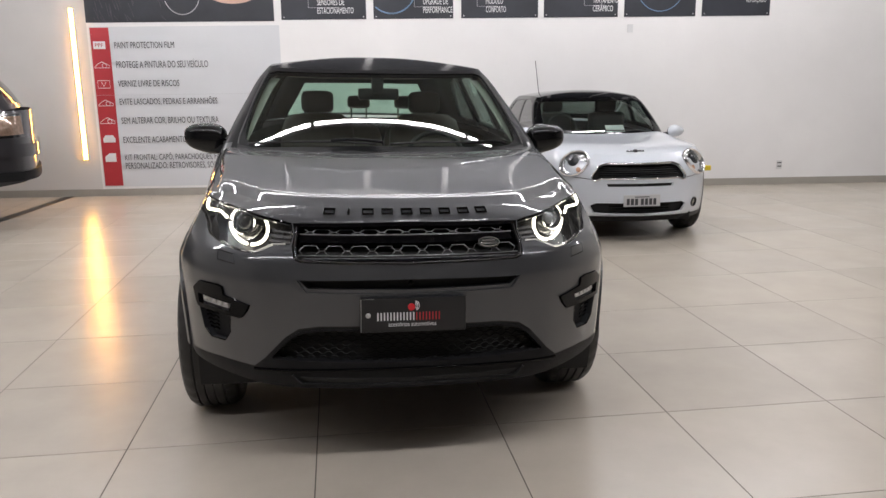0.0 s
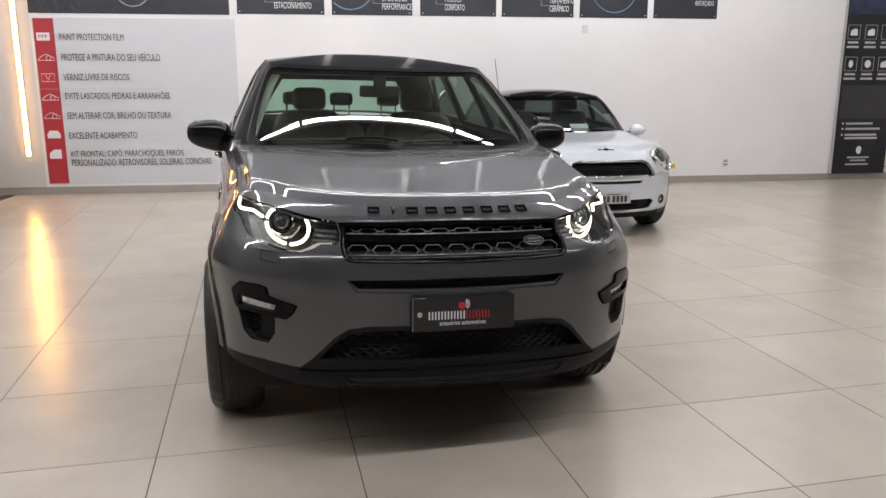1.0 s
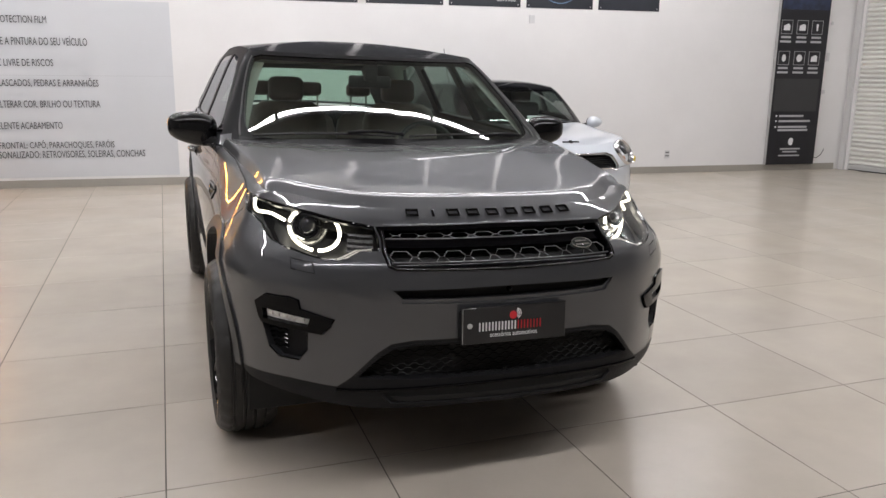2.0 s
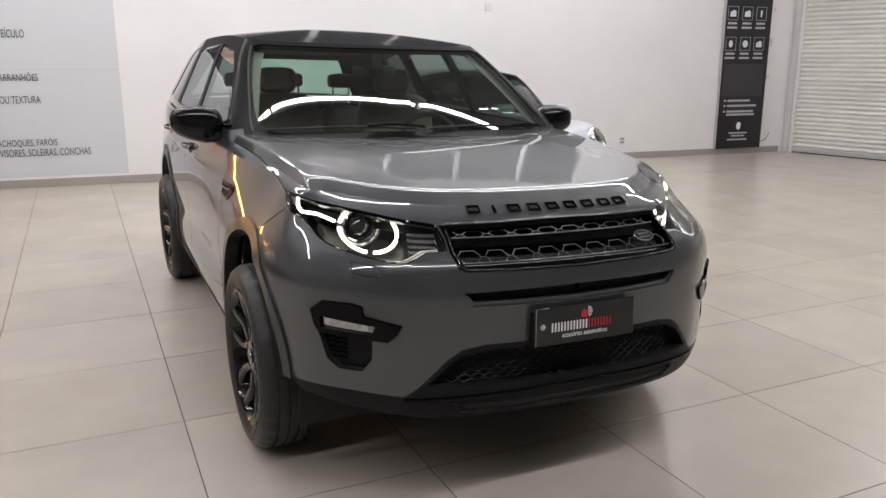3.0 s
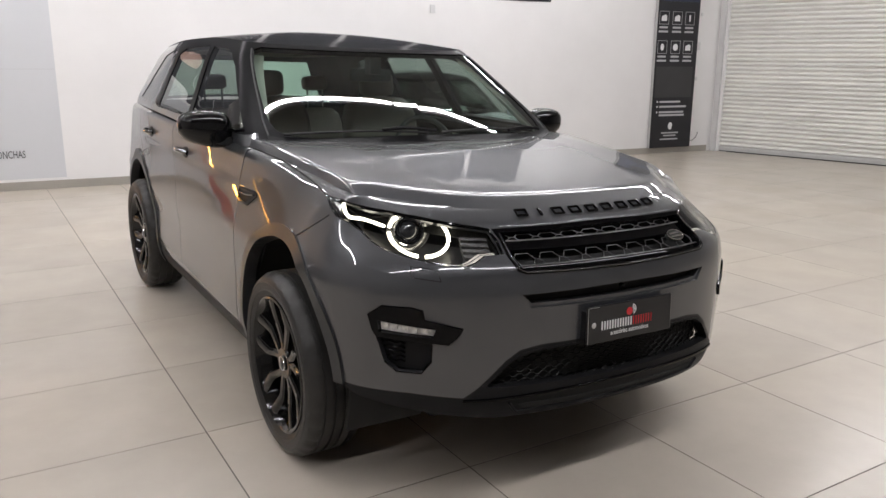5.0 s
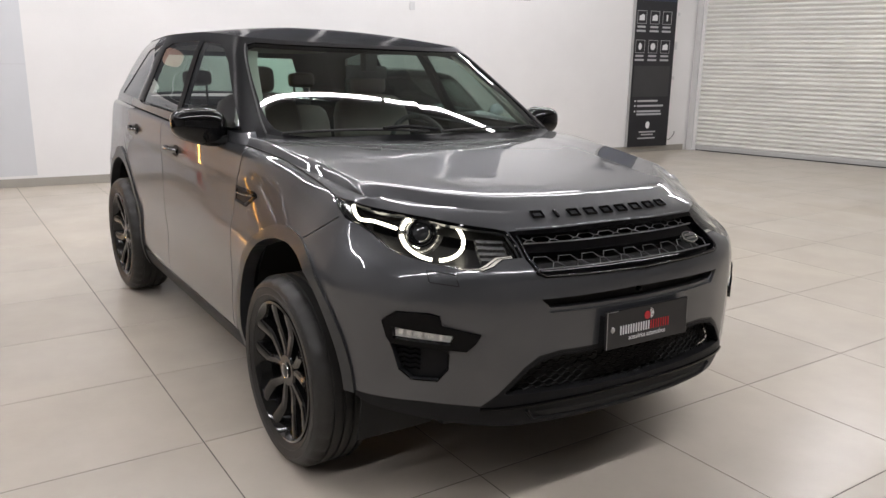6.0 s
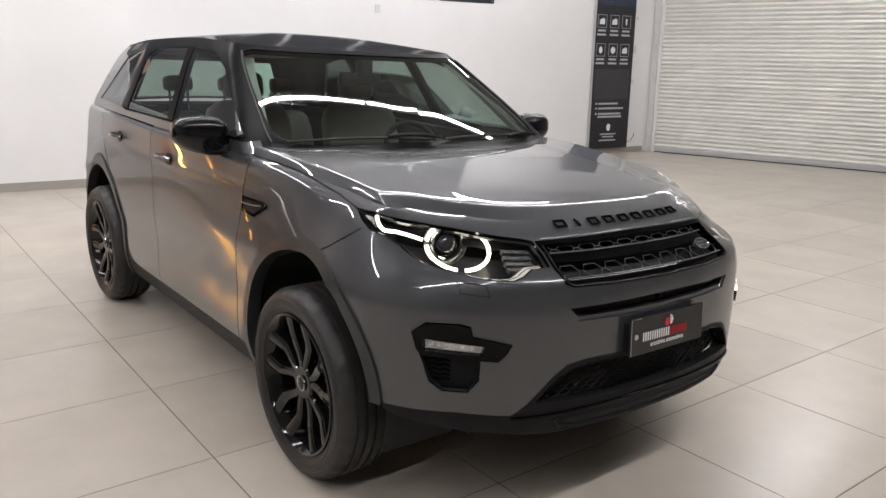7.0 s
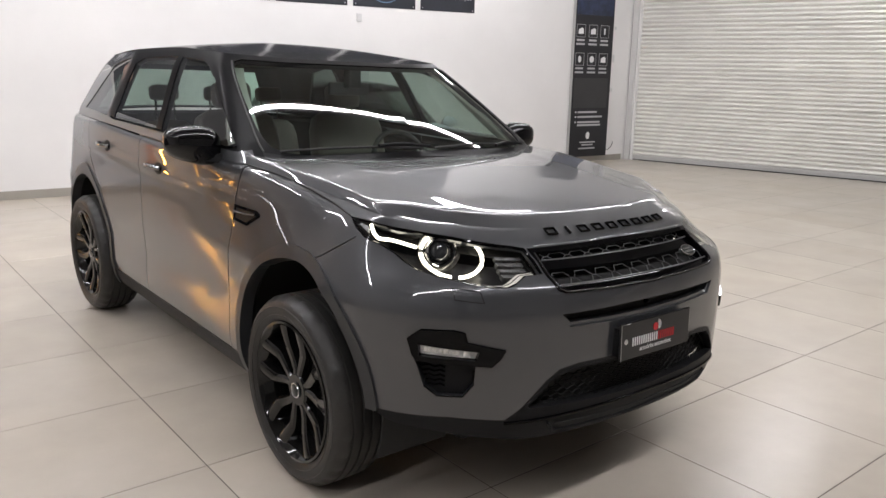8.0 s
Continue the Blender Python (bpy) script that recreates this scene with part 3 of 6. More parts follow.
def body_point(u, z0):
    """The lower body: length along the outline and nominal height to a place."""
    s, y = BODY.at(u)
    g = y + .875
    fade = 1 - np.clip((g - .25) / .4, 0, 1)
    fade = fade * fade * (3 - 2 * fade)
    y = y + (NOSE(z0) + .875) * fade
    z = np.where(z0 < .85, z0, .85 + (z0 - .85) * (SHOULDER(y) - .85) / .21)
    ridge = np.clip((y - .35) / .5, 0, 1) * np.clip((3.0 - y) / .5, 0, 1)
    x = (HALF(z0) - NARROW(y) * np.clip((z0 - .79) / .27, 0, 1)**1.15) * s * TAPER(y) + ridge * (.007 * np.exp(-((z0 - .968) / .014)**2) - .010 * np.exp(-((z0 - .56) / .10)**2))
    return x * waist(y, np.clip((z0 - .80) / .26, 0, 1)), y, z


def waist(y, high):
    """The body draws in towards the tail, most of all at the shoulder."""
    a = np.clip((y - 2.3) / 1.3, 0, 1)
    return 1 - .068 * a * a * (3 - 2 * a) * high


_ANGLE = np.linspace(0, math.pi / 2, 31)
_BEND = np.sin(_ANGLE)**(2 / 3.2)
SCREEN = (_BEND, 0.21 * (1 - np.cos(_ANGLE)**(2 / 3.2)) + 0.085 * _BEND**2)
GLASS = Plan(0.86, SCREEN, ((0, .4, .7, .88, .96, 1), (0, .02, .07, .14, .22, .34)), 0.40, 3.68)
GHALF = smooth((0, .12, .3, .6, .85, 1), (.885, .872, .835, .772, .712, .655))
GNOSE = smooth((0, .5, .9, 1), (0, .33, .62, .70))
GTAIL = smooth((0, .5, 1), (-.15, -.22, -.34))
ROOF = smooth((.3, 1.05, 1.3, 1.9, 2.5, 3.1, 3.7), (1.57, 1.592, 1.615, 1.642, 1.635, 1.60, 1.565))


def glass_point(u, v):
    """The cabin above the shoulder: length along its outline and 0..1 from shoulder to roof."""
    s, y = GLASS.at(u)
    a = 1 - np.clip((y - .40) / 1.3, 0, 1)
    b = np.clip((y - 2.2) / 1.48, 0, 1)
    y = y + GNOSE(v) * a * a * (3 - 2 * a) * 1.0 + GTAIL(v) * b * b * (3 - 2 * b)
    crown = .035 * (1 - np.clip(s, 0, 1)**2) * np.clip(1 - v, 0, 1)
    z = SHOULDER(y) + crown + (ROOF(y) - SHOULDER(y) - 0) * v
    return GHALF(v) * s * waist(y, 1.0), y, z



class Sheet:
    """A flat sheet in the two lengths of a surface, cut along outlines, then laid on the surface piece by piece."""

    def __init__(self, shape, us, vs):
        self.shape = shape
        self.bm = bmesh.new()
        grid = [[self.bm.verts.new((u, v, 0)) for v in vs] for u in us]
        for i in range(len(us) - 1):
            for j in range(len(vs) - 1):
                self.bm.faces.new((grid[i][j], grid[i + 1][j], grid[i + 1][j + 1], grid[i][j + 1]))
        self.tag = self.bm.faces.layers.int.new("region")
        self.names = [""]

    def number(self, name):
        if name not in self.names:
            self.names.append(name)
        return self.names.index(name)

    def region(self, name, poly, over=None):
        """Cut along a closed outline and give what lies inside to a region; over: only what those regions hold so far."""
        poly = np.array(poly, float)
        lo, hi = poly.min(0) - 1e-4, poly.max(0) + 1e-4
        n = len(poly)

        def near():
            out = []
            for f in self.bm.faces:
                xs = [v.co.x for v in f.verts]
                ys = [v.co.y for v in f.verts]
                if max(xs) > lo[0] and min(xs) < hi[0] and max(ys) > lo[1] and min(ys) < hi[1]:
                    out.append(f)
            return out
        for i in range(n):
            a, b = poly[i], poly[(i + 1) % n]
            d = b - a
            length = math.hypot(*d)
            if length < 1e-9:
                continue
            no = Vector((d[1] / length, -d[0] / length, 0))
            mid, half = (a + b) / 2, length / 2
            fs = []
            for f in near():
                c = f.calc_center_median()
                r = max((v.co - c).length for v in f.verts)
                if math.hypot(c.x - mid[0], c.y - mid[1]) < half + r + 1e-4 and abs(no.x * (c.x - a[0]) + no.y * (c.y - a[1])) < r:
                    fs.append(f)
            if fs:
                geom = list({x for f in fs for x in (*f.verts, *f.edges)}) + fs
                bmesh.ops.bisect_plane(self.bm, geom=geom, dist=1e-6, plane_co=(a[0], a[1], 0), plane_no=no)
        k = self.number(name)
        allowed = None if over is None else {self.number(o) for o in over}
        px, py = poly[:, 0], poly[:, 1]
        qx, qy = np.roll(px, -1), np.roll(py, -1)
        for f in near():
            c = f.calc_center_median()
            cross = (py > c.y) != (qy > c.y)
            if cross.any() and np.count_nonzero(c.x < (qx - px)[cross] * (c.y - py[cross]) / (qy - py)[cross] + px[cross]) % 2:
                if allowed is None or f[self.tag] in allowed:
                    f[self.tag] = k

    def seam(self, pts, wide=0.005, name="gap", over=None):
        """A thin gap along a line."""
        for (a, b), (c, d) in zip(pts[:-1], pts[1:]):
            l = math.hypot(c - a, d - b)
            ex, ey = (c - a) / l * wide * 0.3, (d - b) / l * wide * 0.3
            nx, ny = -(d - b) / l * wide / 2, (c - a) / l * wide / 2
            self.region(name, [(a - ex + nx, b - ey + ny), (c + ex + nx, d + ey + ny), (c + ex - nx, d + ey - ny), (a - ex - nx, b - ey - ny)], over)

    def place(self, uv):
        uv = np.array(uv, float)
        u, v = np.maximum(uv[:, 0], 0), uv[:, 1]
        e = 1e-3
        p = np.stack(self.shape(u, v), 1)
        pu = np.stack(self.shape(u + e, v), 1) - np.stack(self.shape(np.maximum(u - e, 0), v), 1)
        pv = np.stack(self.shape(u, v + e), 1) - np.stack(self.shape(u, v - e), 1)
        n = np.cross(pu, pv)
        n /= np.maximum(np.linalg.norm(n, axis=1), 1e-12)[:, None]
        return p, n

    def piece(self, names, thick=0.012, lift=0.0, sides=(1, -1), skip=()):
        """The regions' faces laid on the surface, with an inner skin and rims."""
        ks = {self.number(n) for n in ([names] if isinstance(names, str) else names)}
        fs = [f for f in self.bm.faces if f[self.tag] in ks]
        vs = list({v for f in fs for v in f.verts})
        index = {v: i for i, v in enumerate(vs)}
        p, n = self.place([(v.co.x, v.co.y) for v in vs])
        if SIGN[self.shape] < 0:
            n = -n
        rim = [e for e in {e for f in fs for e in f.edges} if sum(g[self.tag] in ks for g in e.link_faces) == 1]
        out = bmesh.new()
        for s in sides:
            m = np.array([s, 1, 1])
            top = [out.verts.new(q) for q in (p + n * lift) * m]
            for f in fs:
                out.faces.new([top[index[v]] for v in f.verts])
            if thick:
                low = [out.verts.new(q) for q in (p + n * (lift - thick)) * m]
                for f in fs:
                    out.faces.new([low[index[v]] for v in reversed(f.verts)])
                for e in rim:
                    a, b = e.verts
                    if max(abs(a.co.x), abs(b.co.x)) < 1e-6 and len(sides) == 2:
                        continue
                    out.faces.new((top[index[a]], top[index[b]], low[index[b]], low[index[a]]))
        if len(sides) == 2:
            bmesh.ops.remove_doubles(out, verts=out.verts, dist=1e-5)
        return out


def spot(shape, u, v, lift=0.0):
    """A place on a surface and its outward normal."""
    e = 1e-3
    f = lambda a, b: np.array([float(q) for q in shape(np.float64(a), np.float64(b))])
    n = np.cross(f(u + e, v) - f(max(u - e, 0), v), f(u, v + e) - f(u, v - e)) * SIGN[shape]
    n /= np.linalg.norm(n)
    return Vector(f(u, v) + n * lift), Vector(n)


def bonnet_point(s, t):
    """The bonnet: 0..1 from the middle to the edge, and 0..1 from the nose to the cowl."""
    s, t = np.asarray(s, float), np.asarray(t, float)
    u = s * BODY.of_y(0.66)
    ex, ey, ez = body_point(u, np.full(np.shape(u), 1.06))
    cowl = 0.42 + 0.30 * np.clip(ex / 0.86, 0, 1)**3
    y = ey + (np.maximum(cowl, ey + 1e-4) - ey) * t
    x = ex
    brim = (HALF(1.06) - NARROW(y)) * TAPER(y)
    front, flank = np.maximum((y - ey) / 0.078, 1e-5), np.maximum((brim - x) / 0.020, 1e-5)
    near = (front**-3 + flank**-3)**(-1 / 3)
    pillow = 0.031 * (1 - 0.11 * np.log1p(np.exp(np.clip((1 - 1.1 * near) / 0.11, -30, 30))))
    rib = 0.002 * np.exp(-((x - 0.56 - 0.10 * (y - 0.4)) / 0.06)**2) * np.clip(t * 3, 0, 1)
    return x, y, SHOULDER(y) + pillow + rib + (0.018 * t - 0.018 * np.clip((t - 0.6) / 0.4, 0, 1)**2) * (1 - (x / 0.9)**2) + 0.012 * np.sin(math.pi * t) * (1 - (x / 0.9)**4)


def roof_point(s, t):
    """The roof inside the cabin's top outline."""
    s, t = np.asarray(s, float), np.asarray(t, float)
    x0, y0, z0 = glass_point(s * GLASS.full, np.ones(np.shape(s)))
    cx, cy = 0.0, np.clip(y0, 2.0, 2.9)
    x, y = x0 + (cx - x0) * t, y0 + (cy - y0) * t
    return x, y, ROOF(y) + 0.055 * (1 - (1 - np.clip(t, 0, 1))**1.7)


SIGN = {body_point: 1, glass_point: 1, bonnet_point: 1, roof_point: 1}
for _f, _a, _axis in ((body_point, (0.1, 0.6), (0, -1, 0)), (glass_point, (0.1, 0.5), (0, -1, 0.5)), (bonnet_point, (0.3, 0.5), (0, 0, 1)), (roof_point, (0.3, 0.5), (0, 0, 1))):
    _p, _n = spot(_f, *_a)
    SIGN[_f] = 1 if _n.dot(Vector(_axis)) > 0 else -1


def of_y(plan, y):
    return float(np.interp(y, plan.y, plan.u))


def arc_poly(cy, cz, r, a0, a1, n):
    return [(cy + r * math.cos(radians(a)), cz + r * math.sin(radians(a))) for a in np.linspace(a0, a1, n)]


def on_flank(pts):
    return [(of_y(BODY, y), z) for y, z in pts]


WHEEL_Y, WHEEL_X, WHEEL_R = (0.028, 2.77), 0.850, 0.370
ARCH_Y, ARCH_Z, ARCH_IN, ARCH_OUT = (0.04, 2.79), 0.40, 0.452, 0.495
HEADLAMP = [(1.34, 1.036), (1.22, 1.044), (0.975, 1.034), (0.865, 1.031), (0.75, 1.029), (0.645, 1.021), (0.535, 1.012), (0.488, 1.004), (0.468, 0.965), (0.468, 0.924),
            (0.538, 0.920), (0.580, 0.901), (0.622, 0.886), (0.68, 0.886), (0.772, 0.898), (0.841, 0.908), (0.914, 0.922), (0.955, 0.937), (1.005, 0.961), (1.10, 0.981), (1.215, 0.990), (1.285, 1.009)]
GRILLE = [(-0.01, 1.010), (0.480, 1.001), (0.462, 0.965), (0.462, 0.917), (0.447, 0.870), (0.418, 0.857), (-0.01, 0.848)]
SLOT = [(-0.01, 0.793), (0.430, 0.789), (0.396, 0.743), (-0.01, 0.736)]
LOWER_GRILLE = [(-0.01, 0.602), (0.34, 0.600), (0.425, 0.588), (0.475, 0.560), (0.560, 0.476), (0.55, 0.466), (-0.01, 0.452)]
FOG = [(0.948, 0.708), (0.900, 0.742), (0.792, 0.745), (0.756, 0.737), (0.749, 0.706), (0.622, 0.681), (0.639, 0.651), (0.668, 0.622), (0.723, 0.624), (0.726, 0.560), (0.761, 0.516), (0.847, 0.515),
       (0.891, 0.547), (0.911, 0.609), (0.930, 0.652)]


def car_body(t):
    sheet = Sheet(body_point, np.concatenate([np.linspace(0, BODY.front, 54)[:-1], np.linspace(BODY.front, BODY.full - BODY.back, 74)[:-1], np.linspace(BODY.full - BODY.back, BODY.full, 24)]),
                  np.concatenate([np.linspace(0.24, 0.85, 24)[:-1], np.linspace(0.85, 1.02, 15)[:-1], np.linspace(1.02, 1.06, 10)]))
    far = BODY.full + 1
    sheet.region("bumper", [(-1, 0), (of_y(BODY, -0.30), 0), (of_y(BODY, -0.30), 2), (-1, 2)])
    sheet.region("fender", on_flank([(-0.30, 0.2), (0.622, 0.2), (0.622, 0.34), (0.585, 0.83), (0.565, 1.1), (-0.30, 1.1)]))
    door_f = on_flank([(0.622, 0.34), (1.70, 0.34), (1.70, 1.2), (0.565, 1.2), (0.585, 0.83)])
    door_r = on_flank([(1.70, 0.34), (2.26, 0.34), (2.30, 0.58), (2.45, 0.80), (2.66, 0.93), (2.70, 1.2), (1.70, 1.2)])
    sheet.region("quarter", [(of_y(BODY, 2.2), 0), (far, 0), (far, 2), (of_y(BODY, 2.2), 2)])
    sheet.region("front_door", door_f)
    sheet.region("rear_door", door_r)
    sheet.region("sill", on_flank([(0.45, 0.1), (2.4, 0.1), (2.4, 0.34), (0.45, 0.34)]), ("fender", "quarter", ""))
    sheet.region("lower_trim", [(-1, 0.1), (1.32, 0.1), (1.32, 0.43), (1.04, 0.436), (0.80, 0.444), (0.62, 0.436), (0.57, 0.474), (0.48, 0.566), (0.43, 0.600), (0.35, 0.612), (-1, 0.614)], ("bumper", "fender"))
    sheet.region("bonnet_edge", [(-1, 1.014), (0.484, 1.007), (0.535, 1.015), (0.645, 1.0235), (0.75, 1.032), (0.865, 1.034), (0.975, 1.037), (1.22, 1.047), (1.34, 1.039), (1.34, 2), (-1, 2)], ("bumper",))
    sheet.region("void", [(-1, 0.1), (1.33, 0.1), (1.33, 0.43), (1.08, 0.425), (1.0, 0.40), (0.66, 0.365), (0.5, 0.352), (-1, 0.345)])
    for y in ARCH_Y:
        sheet.region("flare", on_flank(arc_poly(y, ARCH_Z, ARCH_OUT, -16, 196, 42) + [(y - ARCH_OUT * 0.96, 0.1), (y + ARCH_OUT * 0.96, 0.1)]), ("bumper", "fender", "front_door", "rear_door", "quarter", "sill", "lower_trim"))
        sheet.region("hole", on_flank(arc_poly(y, ARCH_Z, ARCH_IN, -16, 196, 42) + [(y - ARCH_IN * 0.96, 0.1), (y + ARCH_IN * 0.96, 0.1)]))
    sheet.region("sill", on_flank([(0.45, 0.1), (2.4, 0.1), (2.4, 0.31), (0.45, 0.31)]), ("flare",))
    sheet.region("headlamp", HEADLAMP)
    sheet.region("grille", GRILLE)
    sheet.region("slot", SLOT)
    sheet.region("lower_grille", LOWER_GRILLE)
    sheet.region("fog", FOG)
    shell = ("bumper", "fender", "front_door", "rear_door", "quarter")
    s_y = lambda y: of_y(BODY, y)
    sheet.seam([(1.44, 0.880), (1.40, 0.897), (1.328, 0.94), (1.262, 0.985)], 0.0045, over=shell)
    sheet.seam(on_flank([(0.622, 0.34), (0.585, 0.83), (0.565, 1.07)]), 0.0055, over=shell)
    sheet.seam(on_flank([(1.70, 0.34), (1.70, 1.07)]), 0.0055, over=shell)
    sheet.seam(on_flank([(2.26, 0.34), (2.30, 0.58), (2.45, 0.80), (2.66, 0.93), (2.70, 1.07)]), 0.0055, over=shell)
    sheet.seam(on_flank([(0.622, 0.34), (2.26, 0.34)]), 0.006, over=shell + ("sill",))
    sheet.seam([(0.718, 0.872), (0.810, 0.879), (0.798, 0.841), (0.702, 0.834), (0.718, 0.872)], 0.003, over=shell)
    part("bumper", sheet.piece("bumper", 0.03), M_PAINT, t, "grey metallic front bumper", 32)
    part("bonnet_edge", sheet.piece("bonnet_edge", 0.014), M_PAINT, t, "rounded leading edge of the bonnet", 32)
    part("lower_trim", sheet.piece("lower_trim", 0.03), M_TRIM, t, "dark plastic lower bumper trim", 32)
    for s in (1, -1):
        part("fender", sheet.piece("fender", 0.02, sides=(s,)), M_PAINT, t, "", 32)
        part("front_door", sheet.piece("front_door", 0.02, sides=(s,)), M_PAINT, t, "", 32)
        part("rear_door", sheet.piece("rear_door", 0.02, sides=(s,)), M_PAINT, t, "", 32)
        part("sill", sheet.piece("sill", 0.03, sides=(s,)), M_TRIM, t, "dark plastic sill", 32)
    part("rear_quarter", sheet.piece("quarter", 0.02), M_PAINT, t, "", 32)
    for k, y in enumerate(ARCH_Y):
        for s in (1, -1):
            fs = Sheet(body_point, [s_y(y + d) for d in np.linspace(-0.56, 0.56, 40)], np.linspace(0.24, 1.0, 30))
            fs.region("flare", on_flank(arc_poly(y, ARCH_Z, ARCH_OUT, -16, 196, 50) + [(y - ARCH_OUT * 0.96, 0.245), (y + ARCH_OUT * 0.96, 0.245)]))
            if k == 0:
                fs.region("void", [(0, 0.1), (1.33, 0.1), (1.33, 0.428), (0, 0.428)])
            fs.region("hole", on_flank(arc_poly(y, ARCH_Z, ARCH_IN, -16, 196, 50) + [(y - ARCH_IN * 0.96, 0.1), (y + ARCH_IN * 0.96, 0.1)]))
            part("arch_flare", fs.piece("flare", 0.055, 0.009, sides=(s,)), M_FLARE, t, "dark grey wheel arch flare", 40)
            fs.bm.free()
    # an added black sheet inside the body, its colour giving the gaps their shade
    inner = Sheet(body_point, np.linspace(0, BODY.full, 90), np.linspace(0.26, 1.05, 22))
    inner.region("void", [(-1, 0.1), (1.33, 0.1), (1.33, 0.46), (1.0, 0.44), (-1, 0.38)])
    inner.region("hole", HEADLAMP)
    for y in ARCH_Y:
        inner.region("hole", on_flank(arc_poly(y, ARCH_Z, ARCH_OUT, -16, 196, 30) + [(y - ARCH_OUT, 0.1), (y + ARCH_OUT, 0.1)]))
    part("gap_shade_sheet", inner.piece("", 0.003, -0.075), M_DARK, t, "", 32)
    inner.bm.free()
    bm = bmesh.new()
    box(bm, -0.60, 0.60, -0.55, 3.4, 0.27, 0.36, 0.02)
    part("underbody", bm, M_DARK, t, "dark underbody")
    for y in ARCH_Y:
        for s in (1, -1):
            bm = bmesh.new()
            ring = [(yy, zz) for yy, zz in arc_poly(y, ARCH_Z, ARCH_IN + 0.035, -20, 200, 25)]
            for (ya, za), (yb, zb) in zip(ring[:-1], ring[1:]):
                q = [bm.verts.new((s * x, yy, zz)) for x, yy, zz in ((0.56, ya, za), (0.56, yb, zb), (0.87, yb, zb), (0.87, ya, za))]
                bm.faces.new(q)
            bm.faces.new([bm.verts.new((s * 0.56, yy, zz)) for yy, zz in ring])
            bmesh.ops.remove_doubles(bm, verts=bm.verts, dist=1e-5)
            bmesh.ops.solidify(bm, geom=bm.faces[:], thickness=0.006)
            part("wheel_well", bm, M_DARK, t, "black wheel well lining", 40)
    return sheet


def car_top(t):
    sheet = Sheet(bonnet_point, np.concatenate([np.linspace(0, 0.36, 26)[:-1], np.linspace(0.36, 0.60, 90)[:-1], np.linspace(0.60, 1, 24)]), np.concatenate([np.linspace(0, 0.14, 40)[:-1], np.linspace(0.14, 0.4, 12)[:-1], np.linspace(0.4, 1, 14)]))
    part("bonnet", sheet.piece("", 0.014), M_PAINT, t, "grey metallic bonnet", 32)
    sheet.bm.free()
    bm = bmesh.new()
    tube(bm, [(math.copysign(1, u if u else 1) * p[0], p[1], p[2]) for u in np.linspace(-0.452, 0.452, 40) for p in [tuple(spot(body_point, abs(u), 1.0135 - 0.006 * abs(u) / 0.45, -0.003)[0])]], 0.0062, 8)
    part("bonnet_lip", bm, M_PAINT, t, "rolled lower lip of the bonnet", 60)
    g = Sheet(glass_point, np.linspace(0, GLASS.full, 130), np.linspace(0, 1, 26))
    far = GLASS.full + 1
    wall = GLASS.full - 0.80
    g.region("pillar", [(-1, -1), (far, -1), (far, 2), (-1, 2)])
    g.region("belt", [(0.83, -1), (far, -1), (far, 0.085), (1.6, 0.085), (0.90, 0.10), (0.83, 0.12)])
    g.region("tail", [(2.70, -1), (far, -1), (far, 1.0), (2.86, 0.97), (2.74, 0.80)], ("pillar", "belt"))
    g.region("cowl", [(-1, -1), (0.79, -1), (0.79, 0.10), (0.70, 0.065), (-1, 0.045)])
    g.region("windscreen", [(-1, 0.050), (0.60, 0.062), (0.69, 0.088), (0.745, 0.14), (0.772, 0.22), (0.79, 0.32), (0.816, 0.6), (0.837, 0.93), (0.79, 0.958), (-1, 0.968)])
    g.region("front_glass", [(0.905, 0.17), (0.955, 0.42), (1.06, 0.74), (1.25, 0.85), (1.47, 0.888), (1.97, 0.902), (1.84, 0.12), (0.98, 0.13)])
    g.region("rear_glass", [(1.915, 0.12), (2.045, 0.90), (2.54, 0.87), (2.64, 0.80), (2.60, 0.10)])
    g.region("quarter_glass", [(2.76, 0.10), (2.82, 0.88), (3.20, 0.80), (3.44, 0.14)])
    g.region("tail_glass", [(wall + 0.10, 0.05), (wall + 0.16, 0.84), (far, 0.86), (far, 0.03)])
    part("pillar_frame", g.piece("pillar", 0.03), M_PILLAR, t, "black window pillars", 32)
    for s in (1, -1):
        part("belt_panel", g.piece("belt", 0.015, sides=(s,)), M_PAINT, t, "", 32)
    part("tail_panel", g.piece("tail", 0.02), M_PAINT, t, "", 32)
    part("cowl", g.piece("cowl", 0.015), M_TRIM, t, "black plastic cowl under the windscreen", 32)
    pane = part("windscreen", g.piece("windscreen", 0.0, -0.004), M_GLASSWIND, t, "greenish laminated windscreen", 60)
    pane.visible_shadow = False
    for name, mat in (("front_glass", M_GLASSDARK), ("rear_glass", M_GLASSDARK), ("quarter_glass", M_GLASSPRIVACY)):
        for s in (1, -1):
            pane = part(name.replace("glass", "window"), g.piece(name, 0.0, -0.004, sides=(s,)), mat, t, "tinted side window", 60)
            pane.visible_shadow = False
    pane = part("tail_window", g.piece("tail_glass", 0.0, -0.004), M_GLASSWIND, t, "clear tail window", 60)
    pane.visible_shadow = False
    g.bm.free()
    r = Sheet(roof_point, np.linspace(0, 1, 110), np.linspace(0, 1, 14))
    part("roof", r.piece("", 0.012), M_ROOF, t, "gloss black roof", 32)
    part("headliner", r.piece("", 0.004, -0.03), M_LINING, t, "pale roof lining", 32)
    r.bm.free()


LEAN = 1.3      # the body sits lower on its far springs
CAR_AT = pose(0.808, 4.064, 0, 0, LEAN, 5.75)
car = thing("sport_utility_car", "dark grey metallic sport utility car with black roof, lamps lit", "car", CAR_AT)
body_sheet = car_body(car)
car_top(car)


